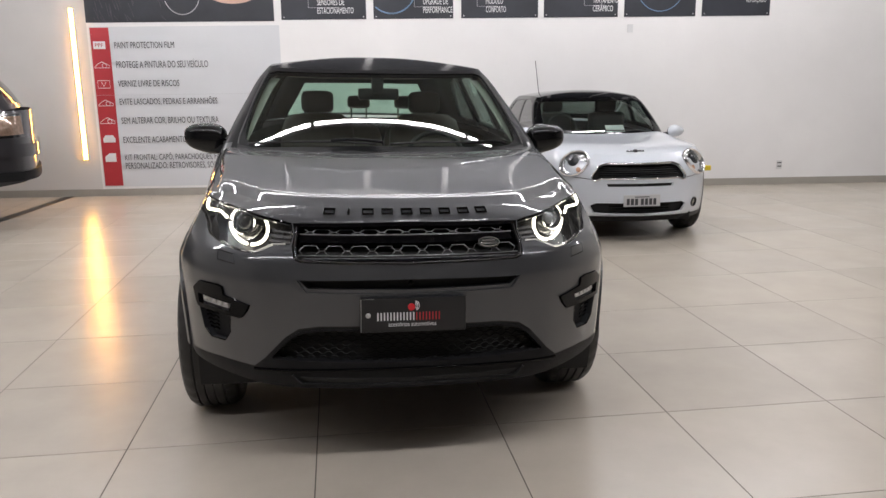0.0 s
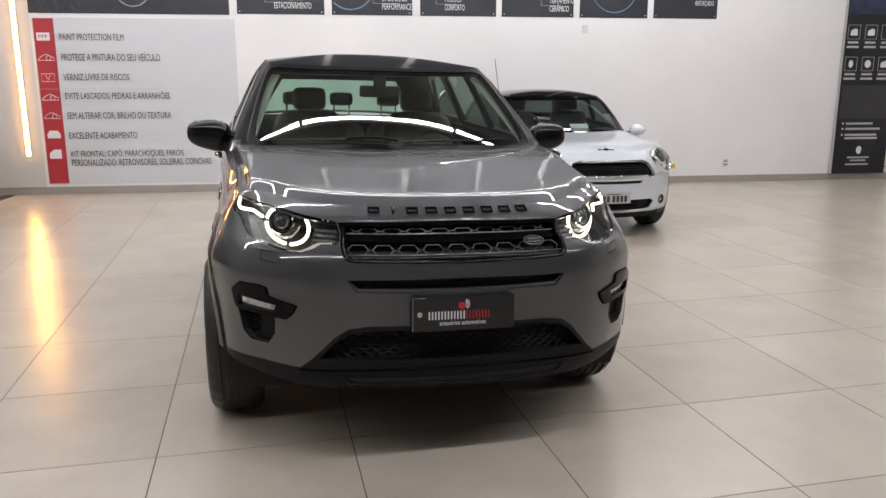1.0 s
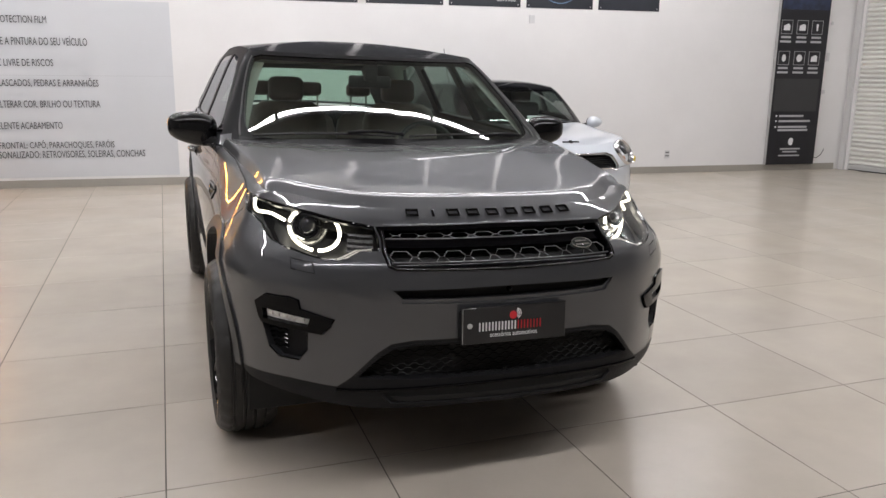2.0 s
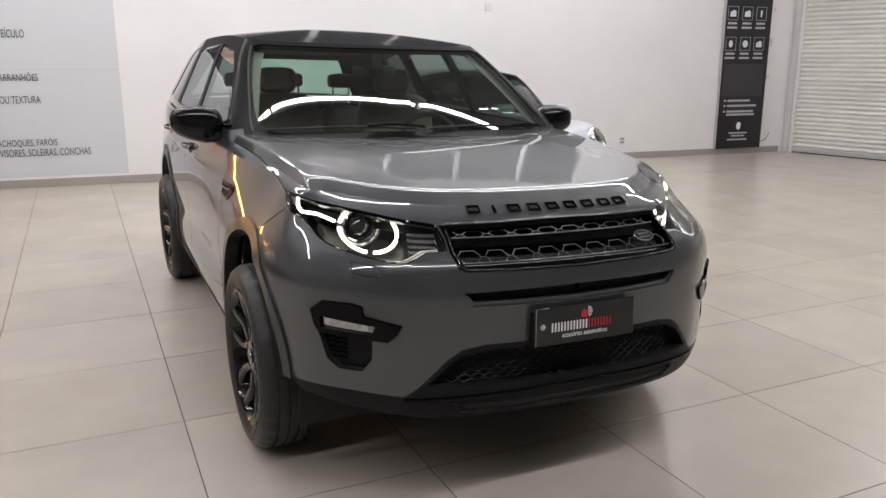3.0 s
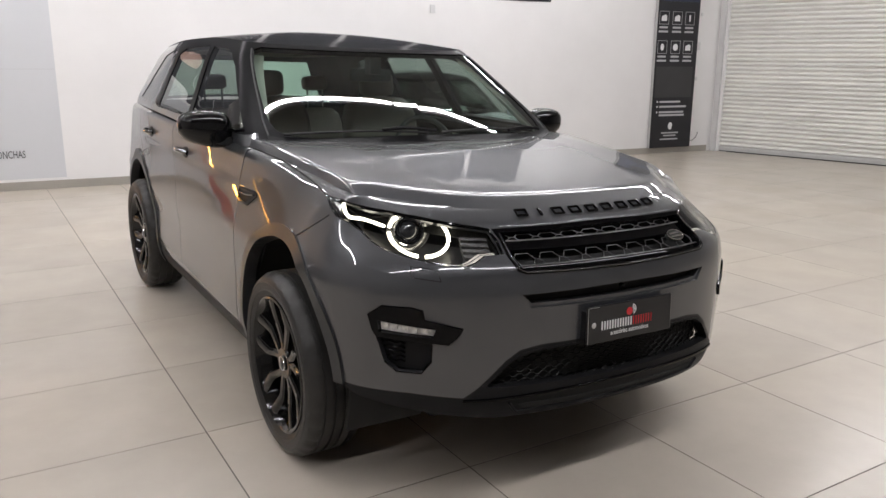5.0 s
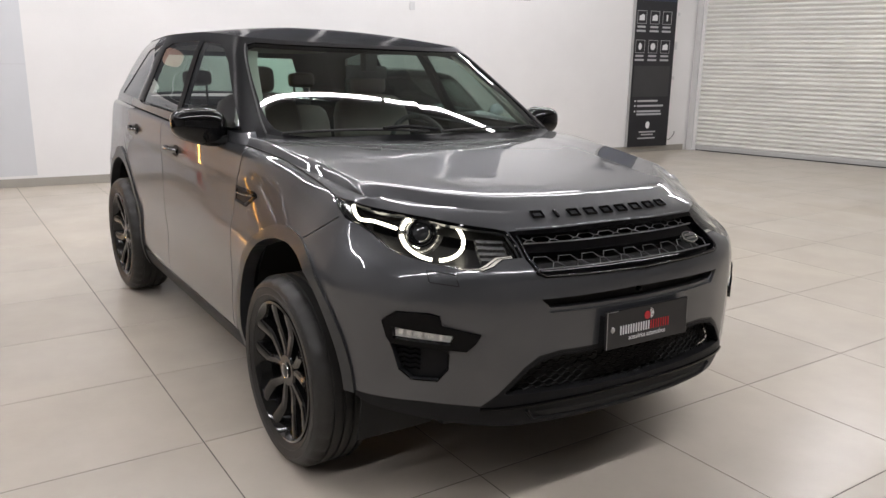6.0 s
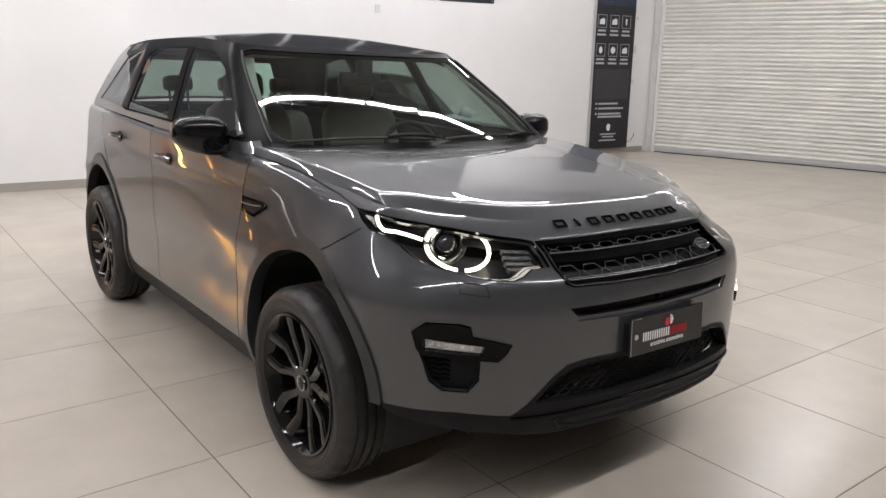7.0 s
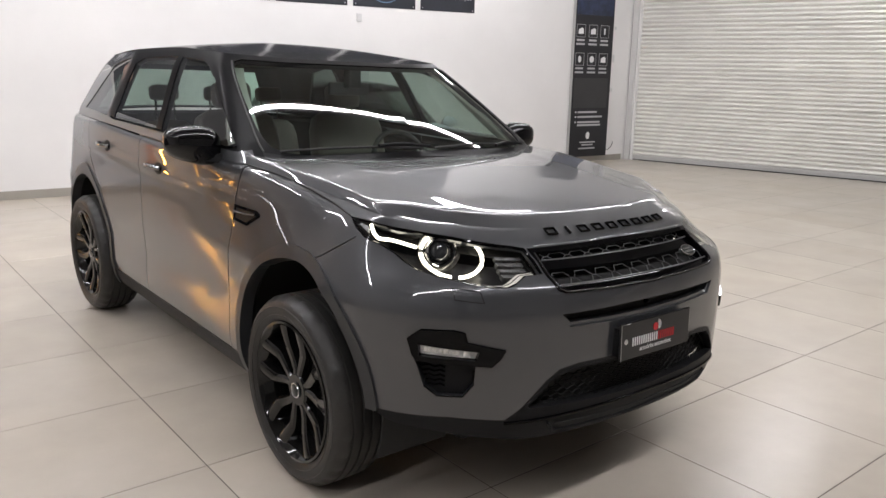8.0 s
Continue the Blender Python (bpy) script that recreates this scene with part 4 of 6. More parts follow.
# ---- the grey car: fittings ----
def patch(shape, poly, thick, lift, holes=(), n=(22, 14), sides=(1, -1)):
    """A piece of a surface inside an outline, laid at a lift from it."""
    p = np.array(poly)
    lo, hi = np.maximum(p.min(0), 0), p.max(0)
    sh = Sheet(shape, np.linspace(lo[0], hi[0], n[0]), np.linspace(lo[1], hi[1], n[1]))
    sh.region("in", poly)
    for h in holes:
        sh.region("hole", h)
    out = sh.piece("in", thick, lift, sides)
    sh.bm.free()
    return out


def trail(shape, uv, lift, s):
    """Places along a line on a surface, on one side of the car."""
    out = []
    for u, v in uv:
        p, _ = spot(shape, u, v, lift)
        out.append((s * p.x, p.y, p.z))
    return out


def dense(pts, step=0.02, closed=False):
    out = []
    ring = list(pts) + ([pts[0]] if closed else [])
    for a, b in zip(ring[:-1], ring[1:]):
        k = max(1, int(math.dist(a, b) / step))
        out += [tuple(np.array(a) + (np.array(b) - np.array(a)) * i / k) for i in range(k)]
    return out if closed else out + [tuple(ring[-1])]


def frame_at(p, n, up=(0, 0, 1)):
    """A pose at p whose z looks along n and whose y is upward."""
    z = Vector(n).normalized()
    x = Vector(up).cross(z).normalized()
    y = z.cross(x)
    return Matrix.Translation(p) @ Matrix((x, y, z)).transposed().to_4x4()


def moved(bm, m):
    bmesh.ops.transform(bm, matrix=m, verts=bm.verts)
    return bm


def headlamp(t, s):
    lamp = new("headlamp")
    lamp.parent = t
    tagged(lamp, "lit headlamp with a white ring-shaped day light")
    part("housing", patch(body_point, HEADLAMP, 0.004, -0.13, n=(40, 12), sides=(s,)), M_HOUSING, lamp, "black lamp housing", 32)
    rim = dense(HEADLAMP, 0.03, True)
    bm = bmesh.new()
    tube(bm, trail(body_point, rim, -0.008, s), 0.007, 6, True)
    part("seal", bm, M_GLOSS, lamp, "black lamp rim", 50)
    lens = part("lens", patch(body_point, HEADLAMP, 0.0, -0.002, n=(40, 12), sides=(s,)), M_GLASSCLEAR, lamp, "clear lens cover", 60)
    lens.visible_shadow = False
    c = Vector((s * 0.652, -0.462, 0.953))
    way = Vector((s * 0.36, -0.92, 0.12)).normalized()
    at = frame_at(c, way)
    bm = bmesh.new()
    lathe(bm, [(0.044, -0.03), (0.053, -0.03), (0.053, 0.012), (0.049, 0.016), (0.044, 0.010)], 36, "z")
    part("bezel_ring", moved(bm, at), M_CHROME, lamp, "dark chrome projector ring", 40)
    bm = bmesh.new()
    lathe(bm, [(0.0005, 0.024), (0.012, 0.0225), (0.024, 0.017), (0.034, 0.008), (0.040, -0.004), (0.040, -0.02), (0.0005, -0.02)], 32, "z")
    part("projector", moved(bm, at), M_PROJECTOR, lamp, "glassy round projector", 50)
    bm = bmesh.new()
    lathe(bm, [(0.054, -0.022), (0.064, -0.014), (0.076, -0.010), (0.078, -0.016), (0.064, -0.022), (0.054, -0.030)], 40, "z")
    part("bowl", moved(bm, at), M_BOWL, lamp, "silvery reflector bowl", 40)
    # the day light: a ring in three pieces, and a bar that bends up at the outer corner
    mid, wide, tall = Vector((0.632, -0.497, 0.942)), Vector((-0.080, -0.066, -0.002)), Vector((0.0, 0.024, 0.072))
    for a0, a1, thick in ((130, 166, 0.0058), (178, 263, 0.0064), (277, 400, 0.0064)):
        bm = bmesh.new()
        pts = [mid + wide * math.cos(radians(a)) + tall * math.sin(radians(a)) for a in np.linspace(a0, a1, 20)]
        tube(bm, [(s * p.x, p.y, p.z) for p in pts], thick, 8)
        part("day_light", bm, M_DRL, lamp, "glowing white ring segment", 60)
    bm = bmesh.new()
    bend = [spot(body_point, u, v, l)[0] for u, v, l in ((1.215, 1.036, -0.012), (1.17, 1.016, -0.014), (1.12, 1.003, -0.018))]
    bend += [Vector(q) for q in ((0.766, -0.332, 0.980), (0.748, -0.376, 0.975), (0.728, -0.424, 0.968))]
    line = [smooth(range(6), [q[k] for q in bend]) for k in range(3)]
    tube(bm, [(s * float(line[0](k)), float(line[1](k)), float(line[2](k))) for k in np.linspace(0, 5, 24)], 0.0058, 8)
    part("day_light", bm, M_DRL, lamp, "glowing white corner bar", 60)
    bm = bmesh.new()
    tube(bm, trail(body_point, dense([(0.49, 0.936), (0.55, 0.930), (0.60, 0.908), (0.64, 0.898), (0.74, 0.905), (0.83, 0.918)], 0.02), -0.016, s), 0.0028, 6)
    part("lower_guide", bm, M_DARKCHROME, lamp, "bright lower trim line", 50)
    part("lower_band", patch(body_point, [(0.495, 0.928), (0.545, 0.924), (0.588, 0.905), (0.626, 0.892), (0.70, 0.892), (0.70, 0.899), (0.632, 0.902), (0.60, 0.914), (0.556, 0.934), (0.498, 0.938)], 0.006, -0.014, n=(24, 8), sides=(s,)), M_BAND, lamp, "milky lower light band", 30)
    for z0 in (0.940, 0.956, 0.972, 0.988):
        part("reflector", patch(body_point, [(0.490, z0), (0.595, z0 + 0.002), (0.60, z0 + 0.010), (0.492, z0 + 0.009)], 0.02, -0.045, n=(8, 3), sides=(s,)), M_BLOCK, lamp, "ribbed clear reflector block", 30)
    part("side_marker", patch(body_point, [(1.23, 1.012), (1.30, 1.026), (1.29, 1.032), (1.24, 1.030)], 0.01, -0.02, n=(8, 4), sides=(s,)), M_REFLECTOR, lamp, "clear side marker", 30)


def grille(t):
    g = new("radiator_grille")
    g.parent = t
    tagged(g, "gloss black grille with honeycomb mesh")
    part("backing", patch(body_point, GRILLE, 0.004, -0.062, n=(24, 8)), M_DARK, g, "", 40)
    inner = [(-0.02, 0.994), (0.450, 0.988), (0.444, 0.965), (0.444, 0.917), (0.430, 0.882), (0.410, 0.872), (-0.02, 0.864)]
    part("surround", patch(body_point, GRILLE, 0.055, 0.003, holes=(inner,), n=(26, 10)), M_GLOSS, g, "gloss black surround", 35)
    edge = [(-0.458, 0.985), (-0.452, 0.960), (-0.452, 0.917), (-0.438, 0.876), (-0.414, 0.864), (0, 0.856), (0.414, 0.864), (0.438, 0.876), (0.452, 0.917), (0.452, 0.960), (0.458, 0.985)]
    bm = bmesh.new()
    tube(bm, [(math.copysign(1, u) * p[0], p[1], p[2]) for u, v in dense(edge, 0.02) for p in trail(body_point, [(abs(u), v)], 0.004, 1)], 0.0028, 6)
    part("edge_line", bm, M_DARKCHROME, g, "dark chrome edge line", 60)
    for z0, z1, lift in ((0.940, 0.968, -0.012), (0.866, 0.890, -0.012)):
        part("blade", patch(body_point, [(-0.01, z0), (0.437, z0 + 0.002), (0.442, z1), (-0.01, z1)], 0.03, lift, n=(20, 5)), M_GLOSS, g, "gloss black blade", 35)
    for z in (0.969, 0.894):
        bm = bmesh.new()
        tube(bm, [(math.copysign(1, u) * p[0], p[1], p[2]) for u in np.linspace(-0.442, 0.442, 30) for p in trail(body_point, [(abs(u), z)], -0.010, 1)], 0.0022, 6)
        part("bar", bm, M_BAR, g, "thin dark chrome bar", 60)
    # the honeycomb: two rows of flat-topped cells joined by short links
    pitch = 0.0985

    def along(line, r):
        b = bmesh.new()
        line = [(x, z) for x, z in line if abs(x) < 0.440]
        tube(b, [(math.copysign(1, u if u else 1) * p[0], p[1], p[2]) for u, v in line for p in trail(body_point, [(abs(u), v)], -0.015, 1)], r, 5)
        part("mesh_wire", b, M_WIRE, g, "", 60)
    for mid, high in ((0.981, 0.009), (0.915, 0.017)):
        for d in (1, -1):
            line = []
            for k in range(-5, 6):
                x = k * pitch + (0.0 if mid < 0.95 else 0.04)
                line += [(x - 0.041, mid), (x - 0.024, mid + d * high), (x, mid + d * high), (x + 0.024, mid + d * high), (x + 0.041, mid)]
            along(line, 0.0018)
    # the oval badge
    p, n = spot(body_point, 0.318, 0.922, 0.006)
    at = frame_at(p, n)
    badge = new("oval_badge")
    badge.parent = t
    tagged(badge, "small oval silver badge on the grille")
    bm = bmesh.new()
    lathe(bm, [(0.0005, 0.004), (0.040, 0.003), (0.043, -0.010), (0.0005, -0.010)], 36, "z")
    part("face", moved(moved(bm, Matrix.Diagonal((1, 0.55, 1, 1))), at), M_BADGE, badge, "grey-green badge face", 40)
    bm = bmesh.new()
    tube(bm, [(0.043 * math.cos(a), 0.0245 * math.sin(a), 0.003) for a in np.linspace(0, 2 * math.pi, 33)[:-1]], 0.0025, 6, True)
    part("rim", moved(bm, at), M_CHROME, badge, "silver rim", 60)
    for y0, x0 in ((0.0035, 0.026), (-0.0115, 0.030)):
        bm = bmesh.new()
        box(bm, -x0, x0, y0, y0 + 0.008, 0.003, 0.0055, 0.0008)
        part("mark", moved(bm, at), M_CHROME, badge)


def bonnet_marks(t):
    """Nine plain black raised shapes in a row along the bonnet's edge."""
    row = new("raised_marks")
    row.parent = t
    tagged(row, "row of gloss black raised shapes on the bonnet edge")
    h, w = 0.0185, 0.0245
    for k in range(9):
        u = -0.336 + 0.084 * k
        p, n = spot(body_point, abs(u), 1.0465, 0.0)
        if u < 0:
            p.x, n.x = -p.x, -n.x
        bm = bmesh.new()
        if k == 1:
            box(bm, -0.0045, 0.0045, -h, h, -0.004, 0.007, 0.001)
        else:
            ring = [(sx * (w - 0.004), sy * (h - 0.004)) for sx, sy in ((-1, -1), (1, -1), (1, 1), (-1, 1))]
            tube(bm, [(x, y, 0.003) for x, y in ring], 0.0048, 6, True)
        part("mark", moved(bm, frame_at(p, n)), M_GLOSS, row, "", 40)


def intakes(t):
    part("slot_backing", patch(body_point, SLOT, 0.004, -0.045, n=(20, 5)), M_DARK, t, "", 40)
    ring = [(-0.01, 0.750), (0.390, 0.756), (0.426, 0.789), (0.430, 0.789), (0.396, 0.743), (-0.01, 0.736)]
    part("slot_lip", patch(body_point, ring, 0.03, -0.010, n=(22, 6)), M_PAINT, t, "painted lower lip of the slot", 35)
    p, n = spot(body_point, 0.0, 0.775, -0.02)
    bm = bmesh.new()
    lathe(bm, [(0.0005, 0.006), (0.007, 0.004), (0.009, -0.01), (0.0005, -0.01)], 14, "z")
    part("parking_camera", moved(bm, frame_at(p, n)), M_GLOSS, t, "small round camera", 50)
    low = new("lower_grille")
    low.parent = t
    tagged(low, "black honeycomb lower grille")
    part("backing", patch(body_point, LOWER_GRILLE, 0.004, -0.055, n=(24, 8)), M_DARK, low, "", 40)
    part("surround", patch(body_point, LOWER_GRILLE, 0.045, 0.001, holes=([(-0.02, 0.594), (0.338, 0.593), (0.420, 0.581), (0.466, 0.555), (0.542, 0.480), (0.535, 0.474), (-0.02, 0.461)],), n=(30, 12)), M_TRIM, low, "", 35)
    pitch, rows = 0.046, 8
    wire = bmesh.new()
    for r in range(rows + 1):
        z = 0.462 + r * 0.0168
        reach = 0.553 - max(z - 0.474, 0) / 0.108 * 0.10
        line = []
        for k in range(-13, 14):
            x = (k + (0.5 if r % 2 else 0.0)) * pitch
            line += [(x - 0.016, z - 0.004), (x - 0.008, z + 0.004), (x + 0.008, z + 0.004), (x + 0.016, z - 0.004)]
        line = [q for q in line if abs(q[0]) < reach]
        tube(wire, [(math.copysign(1, u if u else 1) * p[0], p[1], p[2]) for u, v in line for p in trail(body_point, [(abs(u), v)], -0.030, 1)], 0.0026, 4)
    part("mesh_wire", wire, M_MESH, low, "black plastic honeycomb", 60)
    bm = bmesh.new()
    line = [(u, 0.438 - 0.012 * (abs(u) / 0.6)**2) for u in np.linspace(-0.62, 0.62, 40)]
    tube(bm, [(math.copysign(1, u if u else 1) * p[0], p[1], p[2]) for u, v in line for p in trail(body_point, [(abs(u), v)], 0.002, 1)], 0.006, 6)
    part("lip_line", bm, M_GLOSS, low, "gloss black lip line", 60)
    # black strip laid on the trim: shade of an opening put into colour
    part("skid_slot_shade", patch(body_point, [(-0.01, 0.380), (0.40, 0.384), (0.43, 0.404), (-0.01, 0.396)], 0.006, 0.004, n=(20, 4)), M_DARK, t, "black strip laid on as the shade of a lower trim slot", 40)
    bm = bmesh.new()
    line = [(-0.46, 0.412), (-0.43, 0.376), (0.0, 0.370), (0.43, 0.376), (0.46, 0.412)]
    tube(bm, [(math.copysign(1, u if u else 1) * p[0], p[1], p[2]) for u, v in dense(line, 0.03) for p in trail(body_point, [(abs(u), v)], 0.004, 1)], 0.006, 6)
    part("skid_rim", bm, M_TRIM, t, "raised rim of the lower trim", 60)


def fog_lamp(t, s):
    f = new("fog_lamp")
    f.parent = t
    tagged(f, "clear fog lamp in a black bezel")
    upper = [(0.946, 0.707), (0.899, 0.740), (0.793, 0.743), (0.758, 0.736), (0.751, 0.706), (0.626, 0.681), (0.642, 0.652), (0.670, 0.625), (0.723, 0.628), (0.915, 0.635), (0.929, 0.653)]
    slot = [(0.909, 0.690), (0.712, 0.676), (0.722, 0.646), (0.905, 0.652)]
    part("bezel", patch(body_point, upper, 0.06, 0.009, holes=(slot,), n=(22, 12), sides=(s,)), M_GLOSS, f, "gloss black bezel", 30)
    part("backing", patch(body_point, FOG, 0.004, -0.06, n=(14, 10), sides=(s,)), M_DARK, f, "", 40)
    part("reflector", patch(body_point, [(0.907, 0.688), (0.714, 0.674), (0.723, 0.648), (0.904, 0.654)], 0.004, -0.012, n=(16, 4), sides=(s,)), M_FOGPLATE, f, "bright reflector", 30)
    for u in (0.885, 0.855, 0.82, 0.785, 0.75):
        p, n = spot(body_point, u, 0.668 + (u - 0.8) * 0.06, -0.009)
        p.x, n.x = p.x * s, n.x * s
        bm = bmesh.new()
        box(bm, -0.010, 0.010, -0.011, 0.011, -0.004, 0.004, 0.003)
        part("facet", moved(bm, frame_at(p, n)), M_FOGFACET, f)
    glass = part("lens", patch(body_point, slot, 0.0, -0.004, n=(12, 4), sides=(s,)), M_GLASSCLEAR, f, "clear lens", 60)
    glass.visible_shadow = False
    duct = [(0.727, 0.622), (0.729, 0.561), (0.763, 0.519), (0.846, 0.518), (0.888, 0.549), (0.908, 0.609), (0.914, 0.632)]
    part("duct_plate", patch(body_point, duct, 0.01, -0.030, n=(14, 10), sides=(s,)), M_TRIM, f, "dark plastic duct plate", 30)
    for r in range(5):
        z = 0.545 + r * 0.016
        bm = bmesh.new()
        tube(bm, trail(body_point, [(0.905 - max(0, 0.60 - z) * 0.45, z), (0.878, z + 0.006), (0.858, z), (0.838, z + 0.006), (0.822, z)], -0.024, s), 0.003, 5)
        part("mesh_wire", bm, M_GLOSS, f)
    bm = bmesh.new()
    tube(bm, trail(body_point, dense([(0.727, 0.61), (0.727, 0.560), (0.761, 0.517), (0.846, 0.516), (0.890, 0.547)], 0.02), -0.002, s), 0.003, 6)
    part("edge_line", bm, M_GLOSS, f, "", 60)


def plate(t):
    p, n = spot(body_point, 0.0, 0.662, 0.016)
    at = Matrix.Translation((0.004, p.y - 0.004, 0.662)) @ pose(0, 0, 0, -3)
    b = new("dealer_plate")
    b.parent = t
    tagged(b, "black dealer plate with white and red print")
    bm = bmesh.new()
    box(bm, -0.202, 0.202, -0.006, 0.004, -0.066, 0.066, 0.003)
    part("board", moved(bm, at), M_PLATE, b, "black plastic board")
    bm = bmesh.new()
    box(bm, -0.203, 0.203, 0.004, 0.03, -0.05, 0.05)
    part("holder", moved(bm, at), M_TRIM, b)
    bm = bmesh.new()
    tube(bm, [(-0.199, -0.0065, -0.063), (-0.199, -0.0065, 0.063), (-0.15, -0.0065, 0.063)], 0.0012, 4)
    part("edge_line", moved(bm, at), M_ALU, b)
    # a row of plain bars, white and then red
    for k in range(20):
        x = -0.138 + 0.01235 * k
        bm = bmesh.new()
        box(bm, x, x + (0.0052 if k < 12 else 0.0036), -0.0085, -0.006, -0.021, 0.010, 0.0005)
        part("print_bar", moved(bm, at), M_WHITEINK if k < 12 else M_REDINK, b)
    me = letter_mesh("acessórios automotivos", 0.182, 0.0165, 0.001)
    me.materials.append(M_WHITEINK)
    ob = new("lettering", me)
    ob.parent = b
    ob.matrix_local = at @ Matrix.Translation((-0.095, -0.0062, -0.044))
    bm = bmesh.new()
    prism(bm, [(0.0 - 0.008 + 0.014 * math.cos(a), 0.030 + 0.014 * math.sin(a)) for a in np.linspace(0, 2 * math.pi, 15)[:-1]], -0.0085, -0.006)
    part("emblem", moved(bm, at), M_REDINK, b, "red round emblem")
    for k in range(3):
        bm = bmesh.new()
        tube(bm, [(0.004 + (0.006 + 0.006 * k) * math.cos(a), -0.0075, 0.035 + (0.008 + 0.005 * k) * math.sin(a)) for a in np.linspace(-1.2, 1.4, 9)], 0.0018, 4)
        part("emblem", moved(bm, at), M_WHITEINK, b, "white curved emblem")
    bm = bmesh.new()
    lathe(bm, [(0.0005, -0.003), (0.008, -0.002), (0.010, 0.0), (0.0005, 0.0)], 16, "y")
    part("fixing_cap", moved(bm, at @ Matrix.Translation((-0.172, -0.006, 0.0))), M_ALU, b, "round grey fixing cap", 50)


def wheel(t, s, y, steer=0.0):
    w = new("wheel")
    w.parent = t
    tagged(w, "gloss black twin-spoke alloy wheel with tyre")
    w.matrix_local = pose(0, 0, 0, 0, -LEAN) @ pose(s * (WHEEL_X if y < 1 else WHEEL_X - 0.016), y, WHEEL_R - 0.003, 0, 0, steer) @ (Matrix.Identity(4) if s > 0 else pose(0, 0, 0, 0, 0, 180))
    if "tyre" not in WHEEL_MESHES:
        R = WHEEL_R
        prof = [(0.268, 0.094), (0.277, 0.106), (0.292, 0.113), (0.315, 0.120), (0.335, 0.118), (0.349, 0.110), (0.3585, 0.097),
                (R - 0.001, 0.080), (R, 0.066), (R - 0.008, 0.064), (R - 0.008, 0.056), (R, 0.054), (R, 0.026), (R - 0.008, 0.024), (R - 0.008, 0.014), (R, 0.012)]
        prof = prof + [(r, -o) for r, o in prof[::-1]]
        bm = bmesh.new()
        n = 120
        rings = []
        for k in range(n):
            c, q = math.cos(2 * math.pi * k / n), math.sin(2 * math.pi * k / n)
            ring = []
            for r, o in prof:
                if r > 0.355 and abs(o) > 0.06 and k % 4 == 0:
                    r -= 0.006
                ring.append(bm.verts.new((o, r * c, r * q)))
            rings.append(ring)
        for k in range(n):
            for i in range(len(prof)):
                j = (i + 1) % len(prof)
                bm.faces.new((rings[k][i], rings[k][j], rings[(k + 1) % n][j], rings[(k + 1) % n][i]))
        WHEEL_MESHES["tyre"] = mesh_of(bm, "tyre", M_TYRE, 30)
        bm = bmesh.new()
        tube(bm, [(0.1165, 0.300 * math.cos(a), 0.300 * math.sin(a)) for a in np.linspace(0, 2 * math.pi, 73)[:-1]], 0.0018, 4, True)
        tube(bm, [(0.1185, 0.331 * math.cos(a), 0.331 * math.sin(a)) for a in np.linspace(0, 2 * math.pi, 73)[:-1]], 0.0022, 4, True)
        WHEEL_MESHES["sidewall_line"] = mesh_of(bm, "sidewall_line", M_TYRE, 40)
        bm = bmesh.new()
        lathe(bm, [(0.275, 0.102), (0.273, 0.110), (0.264, 0.112), (0.257, 0.104), (0.246, 0.088), (0.232, 0.03), (0.225, -0.09), (0.255, -0.10), (0.262, -0.10), (0.240, -0.03), (0.246, 0.07)], 64, "x")
        WHEEL_MESHES["rim"] = mesh_of(bm, "rim", M_RIM, 35)
        bm = bmesh.new()
        secs = []
        for r, side, half, top, deep in ((0.040, 0.010, 0.014, 0.080, 0.05), (0.075, 0.015, 0.017, 0.077, 0.046), (0.110, 0.031, 0.021, 0.078, 0.042), (0.150, 0.053, 0.023, 0.082, 0.042), (0.170, 0.059, 0.0235, 0.087, 0.042), (0.225, 0.059, 0.026, 0.099, 0.045), (0.258, 0.059, 0.031, 0.105, 0.05)):
            secs.append([bm.verts.new((o, v + side, r)) for o, v in ((top - deep, -half * 1.15), (top - 0.007, -half), (top, -half * 0.5), (top, half * 0.5), (top - 0.007, half), (top - deep, half * 1.15))])
        for a, b in zip(secs[:-1], secs[1:]):
            for i in range(6):
                bm.faces.new((a[i], a[(i + 1) % 6], b[(i + 1) % 6], b[i]))
        bm.faces.new(secs[0])
        bm.faces.new(secs[-1][::-1])
        WHEEL_MESHES["spoke"] = mesh_of(bm, "spoke", M_RIM, 30)
        bm = bmesh.new()
        lathe(bm, [(0.0005, 0.080), (0.060, 0.080), (0.068, 0.072), (0.070, 0.02), (0.0005, 0.02)], 40, "x")
        WHEEL_MESHES["hub"] = mesh_of(bm, "hub", M_RIM, 35)
        bm = bmesh.new()
        lathe(bm, [(0.0005, 0.089), (0.022, 0.088), (0.029, 0.084), (0.030, 0.078), (0.0005, 0.078)], 28, "x")
        WHEEL_MESHES["hub_cap"] = mesh_of(bm, "hub_cap", M_BADGE, 40)
        bm = bmesh.new()
        tube(bm, [(0.0855, 0.028 * math.cos(a), 0.028 * math.sin(a)) for a in np.linspace(0, 2 * math.pi, 25)[:-1]], 0.0025, 5, True)
        WHEEL_MESHES["cap_ring"] = mesh_of(bm, "cap_ring", M_CHROME, 60)
        bm = bmesh.new()
        lathe(bm, [(0.0005, 0.078), (0.008, 0.077), (0.010, 0.06), (0.0005, 0.06)], 6, "x")
        WHEEL_MESHES["wheel_nut"] = mesh_of(bm, "wheel_nut", M_STEEL)
        bm = bmesh.new()
        lathe(bm, [(0.08, 0.012), (0.172, 0.012), (0.172, -0.014), (0.08, -0.014)], 56, "x")
        lathe(bm, [(0.0005, 0.03), (0.08, 0.03), (0.08, -0.014), (0.0005, -0.014)], 32, "x")
